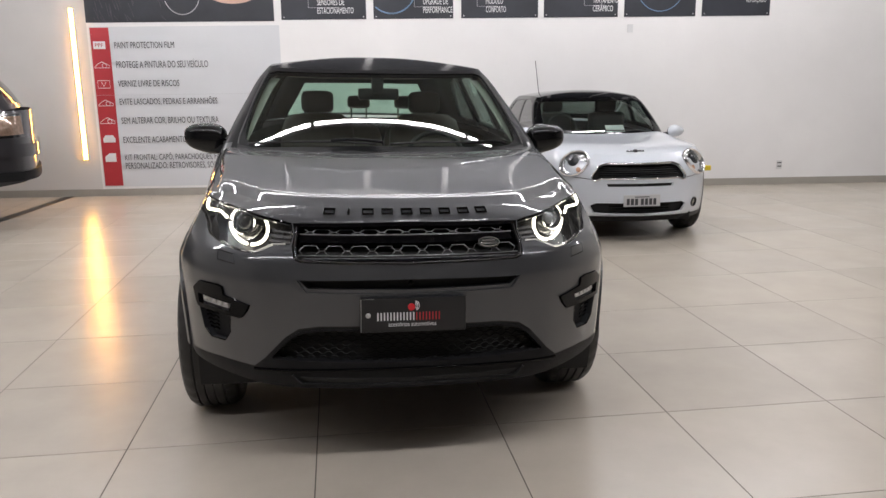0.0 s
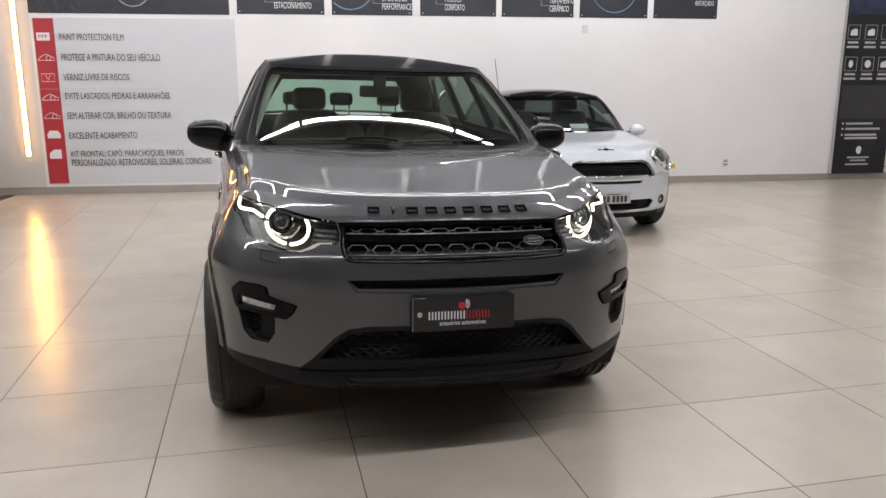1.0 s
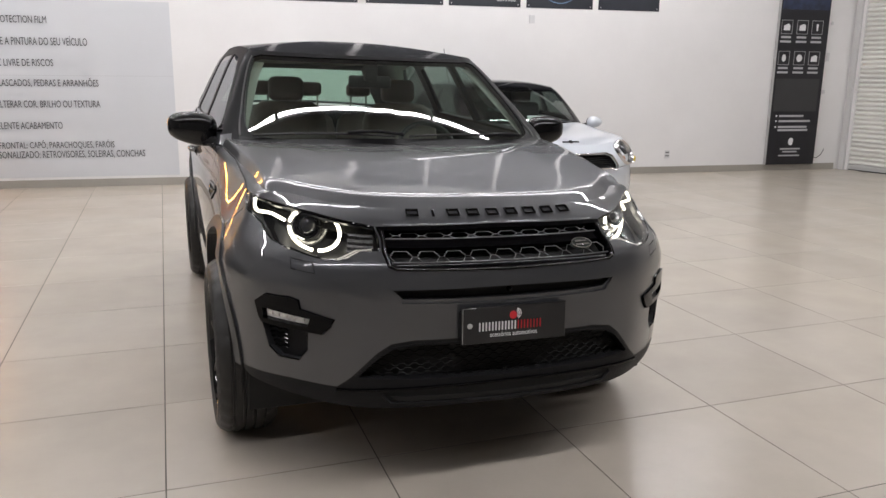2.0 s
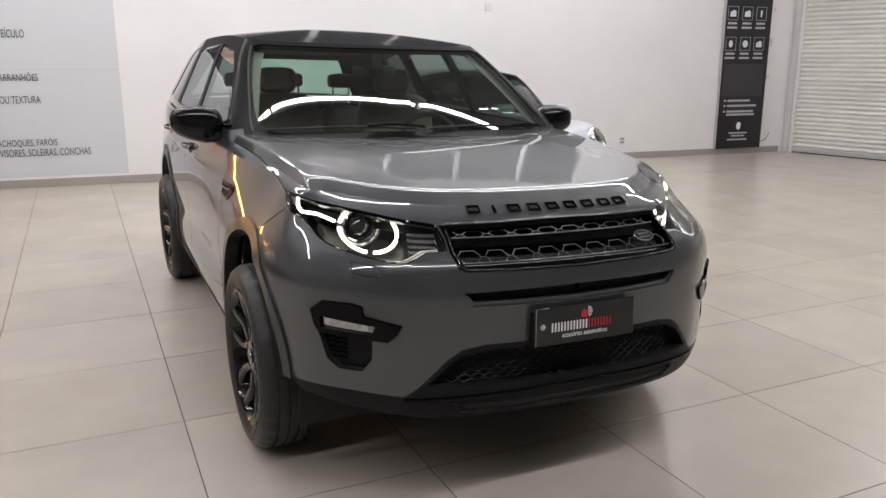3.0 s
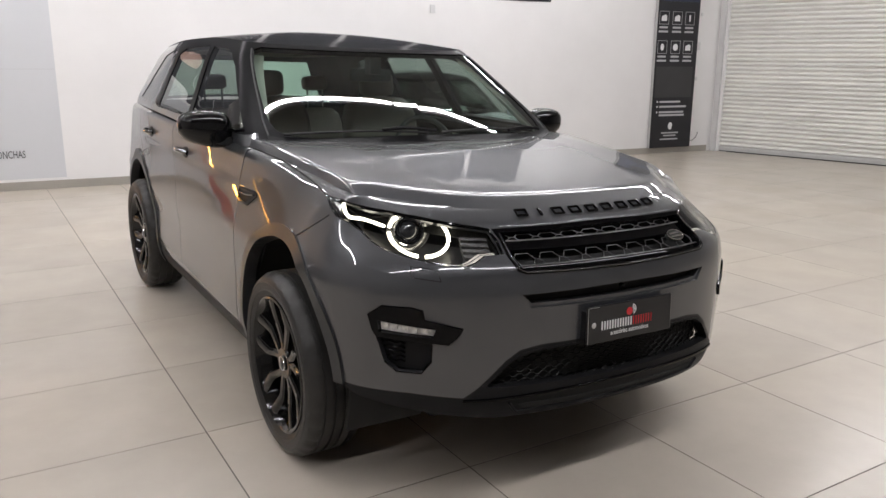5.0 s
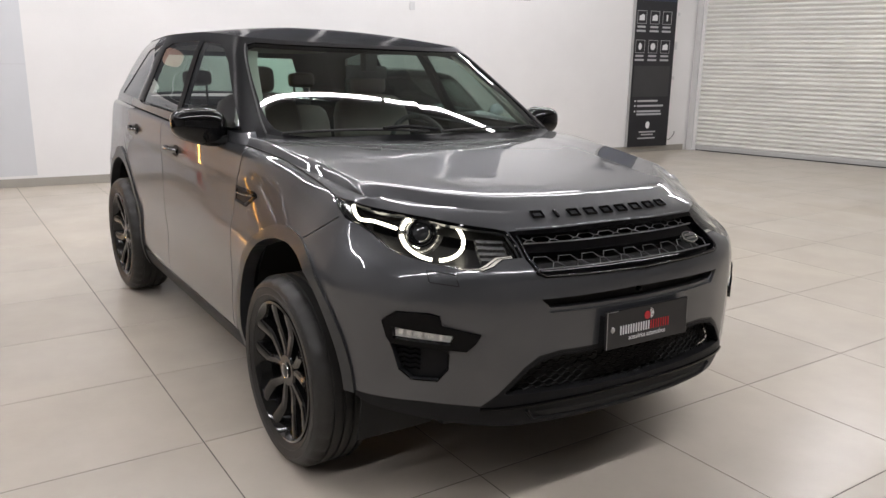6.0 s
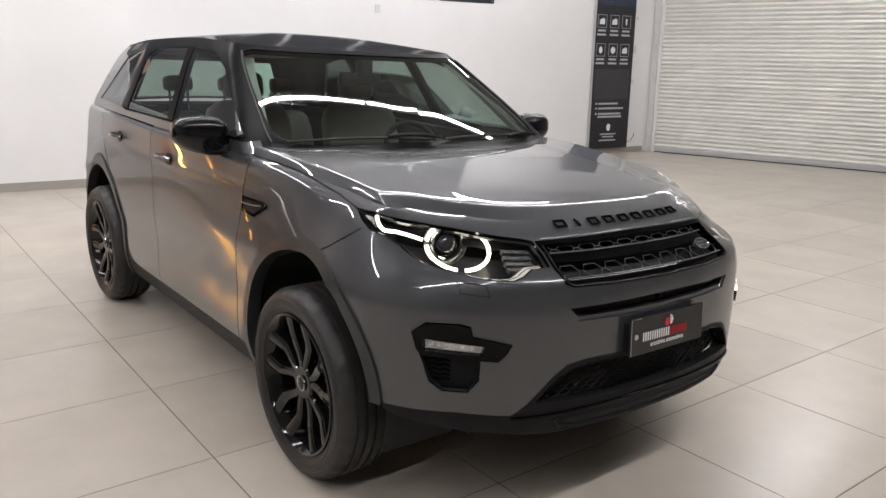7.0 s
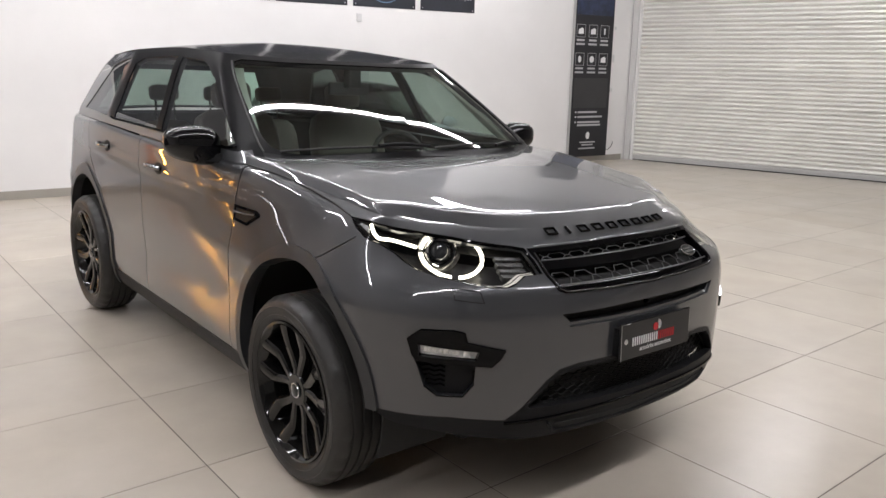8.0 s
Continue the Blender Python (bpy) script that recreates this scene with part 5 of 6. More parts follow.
        WHEEL_MESHES["brake_disc"] = mesh_of(bm, "brake_disc", M_STEEL, 35)
        bm = bmesh.new()
        ring = [(r, a) for r, a in ((0.115, -0.38), (0.195, -0.34), (0.205, 0.0), (0.195, 0.34), (0.115, 0.38))]
        lo = [bm.verts.new((-0.05, r * math.sin(a), r * math.cos(a))) for r, a in ring]
        hi = [bm.verts.new((0.040, r * math.sin(a), r * math.cos(a))) for r, a in ring]
        bm.faces.new(lo)
        bm.faces.new(hi[::-1])
        for i in range(5):
            bm.faces.new((lo[i], hi[i], hi[(i + 1) % 5], lo[(i + 1) % 5]))
        WHEEL_MESHES["brake_caliper"] = mesh_of(bm, "brake_caliper", M_CALIPER)
        bm = bmesh.new()
        lathe(bm, [(0.0005, -0.07), (0.228, -0.07), (0.228, -0.075), (0.0005, -0.075)], 48, "x")
        WHEEL_MESHES["dust_shield"] = mesh_of(bm, "dust_shield", M_DARK)

    def add(name, turn=0.0, at=None, label=""):
        ob = new(name, WHEEL_MESHES[name])
        ob.parent = w
        ob.matrix_local = Matrix.Rotation(turn, 4, "X") @ (at or Matrix.Identity(4))
        if label:
            tagged(ob, label)
    phase = 0.02 if y < 1 else 0.30
    add("tyre", label="worn black tyre")
    add("sidewall_line")
    add("rim", label="gloss black rim barrel")
    add("hub")
    add("hub_cap", label="grey centre cap")
    add("cap_ring", label="silver ring")
    add("brake_disc", label="steel brake disc")
    add("brake_caliper", turn=1.9 * s, label="dark brake caliper")
    add("dust_shield")
    for k in range(5):
        base = phase + 2 * math.pi * k / 5
        for d in (-1, 1):
            add("spoke", base, Matrix.Diagonal((1, d, 1, 1)))
        add("wheel_nut", base + math.pi / 5, Matrix.Translation((0, 0, 0.047)))


WHEEL_MESHES = {}
M_HOUSING = material("lamp_housing_black", (0.022, 0.022, 0.024), 0.28, spec=0.5, vary=0.2, scale=20)
M_CALIPER = material("caliper_grey", (0.10, 0.10, 0.10), 0.45, metal=0.5, vary=0.2, scale=30)
M_BOWL = material("mottled_silver_reflector", (0.30, 0.30, 0.30), 0.22, metal=0.9, vary=0.6, scale=45)
M_PROJECTOR = material("projector_glass", (0.03, 0.032, 0.036), 0.04, coat=1.0)
M_REFLECTOR = material("clear_reflector", (0.42, 0.43, 0.44), 0.22, metal=0.5, vary=0.3, scale=60)
M_FOGPLATE = material("silvered_plate", (0.85, 0.85, 0.83), 0.4, vary=0.2, scale=50)
M_FOGFACET = material("clear_prism", (0.92, 0.91, 0.88), 0.2, vary=0.25, scale=60)
M_BLOCK = material("smoky_reflector", (0.34, 0.345, 0.35), 0.2, metal=0.7, vary=0.4, scale=70)
M_BAND = material("milky_light_band", (0.62, 0.60, 0.54), 0.35, vary=0.1, scale=30)


def door_mirror(t, s):
    m = new("door_mirror")
    m.parent = t
    tagged(m, "gloss black door mirror")
    bm = bmesh.new()
    nu, nv = 28, 16
    grid = []
    for i in range(nv + 1):
        b = -math.pi / 2 + math.pi * i / nv
        row = []
        for k in range(nu):
            a = 2 * math.pi * k / nu
            e = lambda q, p: math.copysign(abs(q)**p, q)
            x, y, z = e(math.cos(b), 0.55) * e(math.cos(a), 0.6), e(math.cos(b), 0.55) * e(math.sin(a), 0.75), e(math.sin(b), 0.7)
            taper = 1 - 0.22 * (x + 0.2) * (1 if x > -0.2 else 0)
            x, z = x * 0.120, (z * 0.086 * taper) + 0.012 * x
            y = y * (0.085 if y < 0 else 0.045)
            row.append(bm.verts.new((s * (0.985 + x), 0.875 + y + 0.10 * x, 1.208 + z)))
        grid.append(row)
    for i in range(nv):
        for k in range(nu):
            bm.faces.new((grid[i][k], grid[i][(k + 1) % nu], grid[i + 1][(k + 1) % nu], grid[i + 1][k]))
    bmesh.ops.remove_doubles(bm, verts=bm.verts, dist=1e-5)
    part("shell", bm, M_SHELL, m, "gloss black mirror shell", 50)
    bm = bmesh.new()
    lo = [bm.verts.new((s * x, y, z)) for x, y, z in [(0.82, 0.755, 1.120), (0.96, 0.80, 1.142), (1.05, 0.835, 1.156), (1.05, 0.915, 1.156), (0.96, 0.91, 1.146), (0.82, 0.90, 1.130)]]
    hi = [bm.verts.new((s * x, y, z)) for x, y, z in [(0.82, 0.765, 1.168), (0.96, 0.81, 1.176), (1.05, 0.845, 1.181), (1.05, 0.905, 1.181), (0.96, 0.90, 1.176), (0.82, 0.89, 1.171)]]
    bm.faces.new(lo)
    bm.faces.new(hi[::-1])
    for i in range(6):
        bm.faces.new((lo[i], lo[(i + 1) % 6], hi[(i + 1) % 6], hi[i]))
    bmesh.ops.bevel(bm, geom=bm.edges[:], offset=0.006, segments=2, affect="EDGES")
    part("arm", bm, M_TRIM, m, "black mirror arm", 40)


def flank_fittings(t, s):
    vent = [(2.092, 0.946), (1.905, 0.948), (1.878, 0.942), (1.872, 0.934), (1.962, 0.896), (2.088, 0.900)]
    v = new("side_vent")
    v.parent = t
    tagged(v, "gloss black side vent on the wing")
    hole = [(2.080, 0.938), (1.915, 0.940), (1.895, 0.934), (1.970, 0.904), (2.077, 0.908)]
    part("surround", patch(body_point, vent, 0.02, 0.005, holes=(hole,), n=(16, 10), sides=(s,)), M_GLOSS, v, "", 30)
    part("backing", patch(body_point, hole, 0.003, 0.0015, n=(10, 6), sides=(s,)), M_TRIM, v, "", 30)
    bm = bmesh.new()
    tube(bm, trail(body_point, [(2.08, 0.926), (1.98, 0.928), (1.905, 0.935)], 0.007, s), 0.004, 6)
    part("bar", bm, M_DARKCHROME, v, "dark chrome bar", 50)
    for y, z0 in ((1.46, 0.978), (2.30, 0.992)):
        h = new("door_handle")
        h.parent = t
        tagged(h, "grey door handle with bright insert")
        u = of_y(BODY, y)
        # black patch on the flat door, standing for the shade behind the lever
        part("handle_shade", patch(body_point, [(u - 0.045 + 0.05 * math.cos(a), z0 + 0.020 * math.sin(a)) for a in np.linspace(0, 2 * math.pi, 17)[:-1]], 0.003, 0.0015, n=(6, 6), sides=(s,)), M_DARK, h, "black patch drawn as the shade behind the lever", 30)
        bm = bmesh.new()
        pts = []
        for k in np.linspace(0, 1, 9):
            p, n = spot(body_point, u - 0.09 + 0.18 * k, z0, 0.006 + 0.030 * math.sin(math.pi * k)**0.5)
            pts.append((s * p.x, p.y, p.z))
        tube(bm, pts, 0.0115, 8)
        part("lever", bm, M_CHROMEGREY, h, "bright grey lever", 50)


M_CHROMEGREY = material("satin_chrome", (0.26, 0.26, 0.27), 0.2, metal=1.0)


def screen_fittings(t):
    for a, b in (((-0.72, 0.085), (-0.05, 0.062)), ((0.02, 0.060), (0.62, 0.075))):
        w = new("wiper")
        w.parent = t
        tagged(w, "black windscreen wiper")
        line = [(a[0] + (b[0] - a[0]) * k, a[1] + (b[1] - a[1]) * k + 0.02 * math.sin(math.pi * k)) for k in np.linspace(0, 1, 12)]
        place = lambda uv, l: [(math.copysign(1, u if u else 1) * p[0], p[1], p[2]) for u, v in uv for p in trail(glass_point, [(abs(u), v)], l, 1)]
        bm = bmesh.new()
        tube(bm, place(line, 0.012), 0.006, 6)
        part("blade", bm, M_RUBBER, w, "", 50)
        bm = bmesh.new()
        tube(bm, place([(u * 0.4 + (b[0] + 0.06) * 0.6, v - 0.01) for u, v in line], 0.028), 0.008, 6)
        part("arm", bm, M_TRIM, w, "", 50)
    # thin grey bars put the glint of the windscreen edge into colour
    line = [(0.785, 0.10), (0.803, 0.25), (0.829, 0.6), (0.850, 0.93)]
    for s in (1, -1):
        bm = bmesh.new()
        tube(bm, trail(glass_point, dense(line, 0.05), 0.002, s), 0.0042, 6)
        part("screen_trim_glint", bm, M_EDGE_GLINT, t, "grey line standing for the glint along the windscreen edge", 50)
        bm = bmesh.new()
        tube(bm, trail(glass_point, dense([(0.90, 0.135), (0.98, 0.118), (1.84, 0.108), (2.60, 0.085), (2.66, 0.10)], 0.06), 0.003, s), 0.006, 6)
        part("waist_trim", bm, M_GLOSS, t, "gloss black waist trim", 50)
    # rear-view mirror and sensor pod
    m = new("rear_view_mirror")
    m.parent = t
    tagged(m, "dark interior rear-view mirror")
    bm = bmesh.new()
    box(bm, -0.115, 0.135, 1.16, 1.19, 1.420, 1.490, 0.014)
    part("shell", bm, M_CABIN, m, "", 40)
    bm = bmesh.new()
    box(bm, -0.035, 0.035, 1.09, 1.16, 1.46, 1.575, 0.01)
    part("stem", bm, M_CABIN, m, "", 40)


def seat(t, x, y, mat, z=0.0, wide=0.25, up=0.0):
    c = new("seat")
    c.parent = t
    tagged(c, "leather car seat")

    def cushion(name, hx, hy, hz, at, m):
        bm = bmesh.new()
        bmesh.ops.create_cube(bm, size=2)
        bmesh.ops.subdivide_edges(bm, edges=bm.edges[:], cuts=5, use_grid_fill=True)
        for v in bm.verts:
            l = (abs(v.co.x)**5 + abs(v.co.y)**5 + abs(v.co.z)**5) ** 0.2
            v.co = Vector((v.co.x * hx, v.co.y * hy, v.co.z * hz)) / l
        part(name, moved(bm, at), m, c, "", 60)
    cushion("cushion", wide, 0.26, 0.09, pose(x, y - 0.22, 0.66 + z), mat)
    cushion("backrest", wide, 0.075, 0.33, pose(x, y + 0.10, 0.99 + z, -14), mat)
    cushion("headrest", 0.11 - up * 0.2, 0.05, 0.075 - up * 0.25, pose(x, y + 0.20, 1.39 + z + up, -8), mat)
    for d in (-0.06, 0.06):
        bm = bmesh.new()
        tube(bm, [(x + d, y + 0.17, 1.27 + z), (x + d, y + 0.195, 1.36 + z + up)], 0.007, 6)
        part("headrest_post", bm, M_CHROME, c, "", 50)


def cabin(t):
    seat(t, -0.37, 1.62, M_SEATDARK)
    seat(t, 0.37, 1.62, M_SEAT)
    for x in (-0.42, -0.05, 0.33):
        seat(t, x, 2.55, M_SEAT, -0.12, 0.185, 0.10)
    bm = bmesh.new()
    ring = [(0.52, 0.80), (0.56, 1.03), (0.70, 1.075), (0.95, 1.085), (1.10, 1.04), (1.12, 0.80)]
    a = [bm.verts.new((-0.76, y, z)) for y, z in ring]
    b = [bm.verts.new((0.76, y, z)) for y, z in ring]
    bm.faces.new(a)
    bm.faces.new(b[::-1])
    for i in range(6):
        bm.faces.new((a[i], b[i], b[(i + 1) % 6], a[(i + 1) % 6]))
    bmesh.ops.bevel(bm, geom=bm.edges[:], offset=0.02, segments=3, affect="EDGES")
    part("dashboard", bm, M_CABIN, t, "black dashboard", 40)
    w = new("steering_wheel")
    w.parent = t
    tagged(w, "black steering wheel")
    at = pose(0.37, 1.17, 1.05, 65)
    bm = bmesh.new()
    tube(bm, [(0.185 * math.cos(a), 0.185 * math.sin(a), 0) for a in np.linspace(0, 2 * math.pi, 33)[:-1]], 0.016, 8, True)
    part("rim", moved(bm, at), M_CABIN, w, "", 60)
    bm = bmesh.new()
    box(bm, -0.17, 0.17, -0.03, 0.03, -0.015, 0.015, 0.008)
    box(bm, -0.07, 0.07, -0.08, 0.06, -0.03, 0.02, 0.015)
    part("spokes", moved(bm, at), M_CABIN, w, "", 40)
    for s in (1, -1):
        part("door_lining", patch(body_point, [(2.14, 0.50), (3.18, 0.50), (3.18, 1.055), (2.14, 1.055)], 0.01, -0.09, n=(14, 6), sides=(s,)), M_LINING, t, "pale door lining", 40)
    sh = Sheet(glass_point, np.linspace(0.775, 1.06, 9), np.linspace(0.15, 0.95, 8))
    for s in (1, -1):
        part("pillar_lining", sh.piece("", 0.006, -0.045, sides=(s,)), M_LINING, t, "pale pillar lining", 40)
    sh.bm.free()


for _s in (1, -1):
    headlamp(car, _s)
    fog_lamp(car, _s)
    door_mirror(car, _s)
    flank_fittings(car, _s)
    for _y in WHEEL_Y:
        wheel(car, _s, _y)
grille(car)
bonnet_marks(car)
intakes(car)
plate(car)
screen_fittings(car)
cabin(car)
# A dark bar on the closed surface draws the shade of the shut line.
for _s in (1, -1):
    _bm = bmesh.new()
    tube(_bm, trail(body_point, dense([(1.34, 1.037), (1.45, 1.048), (1.60, 1.056), (1.75, 1.0595), (of_y(BODY, 0.64), 1.060)], 0.03), 0.0025, _s), 0.0035, 5)
    part("bonnet_gap_shade", _bm, M_DARK, car, "dark bar drawn as the shade of the bonnet shut line", 60)


# ---- the other cars ----
M_WHITEPAINT = material("white_car_paint", (0.60, 0.63, 0.675), 0.3, vary=0.01, coat=1.0, coat_rough=0.02)
M_NAVY = material("dark_navy_paint", (0.038, 0.036, 0.040), 0.28, metal=0.4, coat=1.0, coat_rough=0.02, vary=0.02)
M_TAIL = material("tail_lamp_glass", (0.22, 0.15, 0.11), 0.15, metal=0.3, coat=1.0, vary=0.3, scale=30)
M_PLATEGREY = material("grey_number_plate", (0.50, 0.50, 0.50), 0.4)
M_PAPER = material("white_paper", (0.85, 0.85, 0.85), 0.7)
M_YELLOW = material("yellow_tape", (0.65, 0.48, 0.03), 0.5)


def car_shape(half, nose, tail, nose_y, tail_y, nose_z, half_z, shoulder, roof, ghalf, gnose, gtail, gnose_y, gtail_y, ghw, fronts):
    """Surfaces of a car from a few stations: lower body, cabin, bonnet and roof."""
    plan, cab = Plan(half, nose, tail, nose_y, tail_y), Plan(ghw, ((0, .3, .6, .8, .9, .96, .99, 1), (0, .015, .06, .11, .15, .20, .26, .34)), ((0, .4, .7, .88, .96, 1), (0, .02, .07, .14, .22, .34)), gnose_y, gtail_y)
    nz, hz, sh, rf = smooth(*nose_z), smooth(*half_z), smooth(*shoulder), smooth(*roof)
    gh, gn, gt = smooth(*ghalf), smooth(*gnose), smooth(*gtail)
    top = half_z[0][-1]

    def body(u, z0):
        s, y = plan.at(u)
        f = 1 - np.clip((y - nose_y - .2) / .4, 0, 1)
        f = f * f * (3 - 2 * f)
        y = y + (nz(z0) - nose_y) * f
        knee = top - .17
        z = np.where(z0 < knee, z0, knee + (z0 - knee) * (sh(y) - knee) / .17)
        return hz(z0) * s / 1.0, y, z

    def cabin_at(u, v):
        s, y = cab.at(u)
        a, b = 1 - np.clip((y - gnose_y) / 1.2, 0, 1), np.clip((y - 1.6) / (gtail_y - 1.6), 0, 1)
        y = y + gn(v) * a * a * (3 - 2 * a) + gt(v) * b * b * (3 - 2 * b)
        return gh(v) * s, y, sh(y) + .03 * (1 - np.clip(s, 0, 1)**2) * (1 - v) + (rf(y) - sh(y)) * v

    def bonnet(s, t):
        s, t = np.asarray(s, float), np.asarray(t, float)
        x, ey, _ = body(s * plan.of_y(gnose_y + 0.2), np.full(np.shape(s), top))
        cowl = gnose_y + 0.02 + 0.25 * np.clip(x / ghw, 0, 1)**3
        y = ey + (np.maximum(cowl, ey + 1e-4) - ey) * t
        return x, y, sh(y) + fronts * (1 - np.exp(-1.5 * (y - ey) / .16)) * (1 - np.exp(-1.8 * np.clip((hz(top) - x) / .13, 0, 3)))

    def roof_at(s, t):
        s, t = np.asarray(s, float), np.asarray(t, float)
        x0, y0, _ = cabin_at(s * cab.full, np.ones(np.shape(s)))
        cy = np.clip(y0, 1.3, 2.3)
        return x0 * (1 - t), y0 + (cy - y0) * t, rf(y0 + (cy - y0) * t) + .06 * (1 - (1 - np.clip(t, 0, 1))**2.2)
    for f, a, axis in ((body, (0.1, 0.5), (0, -1, 0)), (cabin_at, (0.1, 0.5), (0, -1, .5)), (bonnet, (.3, .5), (0, 0, 1)), (roof_at, (.3, .5), (0, 0, 1))):
        SIGN[f] = 1
        _, n = spot(f, *a)
        SIGN[f] = 1 if n.dot(Vector(axis)) > 0 else -1
    return plan, cab, body, cabin_at, bonnet, roof_at


def small_wheel(t, s, x, y, r):
    w = new("wheel")
    w.parent = t
    tagged(w, "dark alloy wheel with tyre")
    w.matrix_local = pose(s * x, y, r - 0.003) @ (Matrix.Identity(4) if s > 0 else pose(0, 0, 0, 0, 0, 180)) @ Matrix.Diagonal((0.9 * r / WHEEL_R, r / WHEEL_R, r / WHEEL_R, 1))
    for name in ("tyre", "rim", "hub", "hub_cap", "brake_disc", "dust_shield"):
        ob = new(name, WHEEL_MESHES[name])
        ob.parent = w
    for k in range(5):
        for d in (-1, 1):
            ob = new("spoke", WHEEL_MESHES["spoke"])
            ob.parent = w
            ob.matrix_local = Matrix.Rotation(0.3 + 2 * math.pi * k / 5, 4, "X") @ Matrix.Diagonal((1, d, 1, 1))


def under(t, x, y0, y1, z):
    bm = bmesh.new()
    box(bm, -x, x, y0, y1, z - 0.05, z + 0.05, 0.02)
    part("underbody", bm, M_DARK, t, "dark underbody")


def shell_parts(t, sh, paint, roofpaint, arches, arch_z, r_in, r_out, trim_z, glass, holes=(), top=0.82, low=0.20, roof_label="", cut=None, seams=()):
    plan, cab, body, cabin_at, bonnet, roof_at = sh
    flank = lambda pts: [(of_y(plan, y), z) for y, z in pts]
    b = Sheet(body, np.linspace(0, plan.full, 110), np.linspace(low, top, 30))
    far = plan.full + 1
    b.region("panel", [(-1, 0), (far, 0), (far, 3), (-1, 3)])
    b.region("trim", [(-1, 0), (far, 0), (far, trim_z), (-1, trim_z)])
    for y in arches:
        b.region("trim", flank(arc_poly(y, arch_z, r_out, -20, 200, 30) + [(y - r_out * 0.96, 0.05), (y + r_out * 0.96, 0.05)]))
        b.region("hole", flank(arc_poly(y, arch_z, r_in, -20, 200, 30) + [(y - r_in * 0.96, 0.05), (y + r_in * 0.96, 0.05)]))
    for h in holes + ((cut,) if cut else ()):
        b.region("hole", h)
    for line in seams:
        b.seam(line, 0.006, over=("panel",))
    for y in (0.62, 1.85):
        b.seam(flank([(y, trim_z + 0.06), (y, top)]), 0.006, over=("panel",))
    part("body_panel", b.piece("panel", 0.02), paint, t, "", 32)
    part("lower_trim", b.piece("trim", 0.03, 0.004), M_TRIM, t, "black plastic lower trim", 32)
    b.bm.free()
    # unseen black sheet added here too, to put shade into the gaps
    inner = Sheet(body, np.linspace(0, plan.full, 60), np.linspace(low + 0.03, top - 0.01, 12))
    for y in arches:
        inner.region("hole", flank(arc_poly(y, arch_z, r_out, -20, 200, 24) + [(y - r_out, 0.05), (y + r_out, 0.05)]))
    if cut:
        inner.region("hole", cut)
    part("gap_shade_sheet", inner.piece("", 0.003, -0.06), M_DARK, t, "", 32)
    inner.bm.free()
    k = Sheet(bonnet, np.linspace(0, 1, 30), np.linspace(0, 1, 20))
    part("bonnet", k.piece("", 0.012), paint, t, "", 32)
    k.bm.free()
    g = Sheet(cabin_at, np.linspace(0, cab.full, 90), np.linspace(0, 1, 18))
    g.region("pillar", [(-1, -1), (cab.full + 1, -1), (cab.full + 1, 2), (-1, 2)])
    for name, poly in glass:
        g.region(name, poly)
    part("pillar_frame", g.piece("pillar", 0.025), roofpaint, t, "dark window pillars", 32)
    for name, poly in glass:
        for sides in (((1, -1),) if name in ("windscreen", "tail_window") else ((1,), (-1,))):
            pane = part(name, g.piece(name, 0.0, -0.004, sides), M_GLASSPRIVACY if name != "windscreen" else M_GLASSWIND, t, "", 60)
            pane.visible_shadow = False
    g.bm.free()
    r = Sheet(roof_at, np.linspace(0, 1, 70), np.linspace(0, 1, 10))
    part("roof", r.piece("", 0.012), roofpaint, t, roof_label, 32)
    r.bm.free()


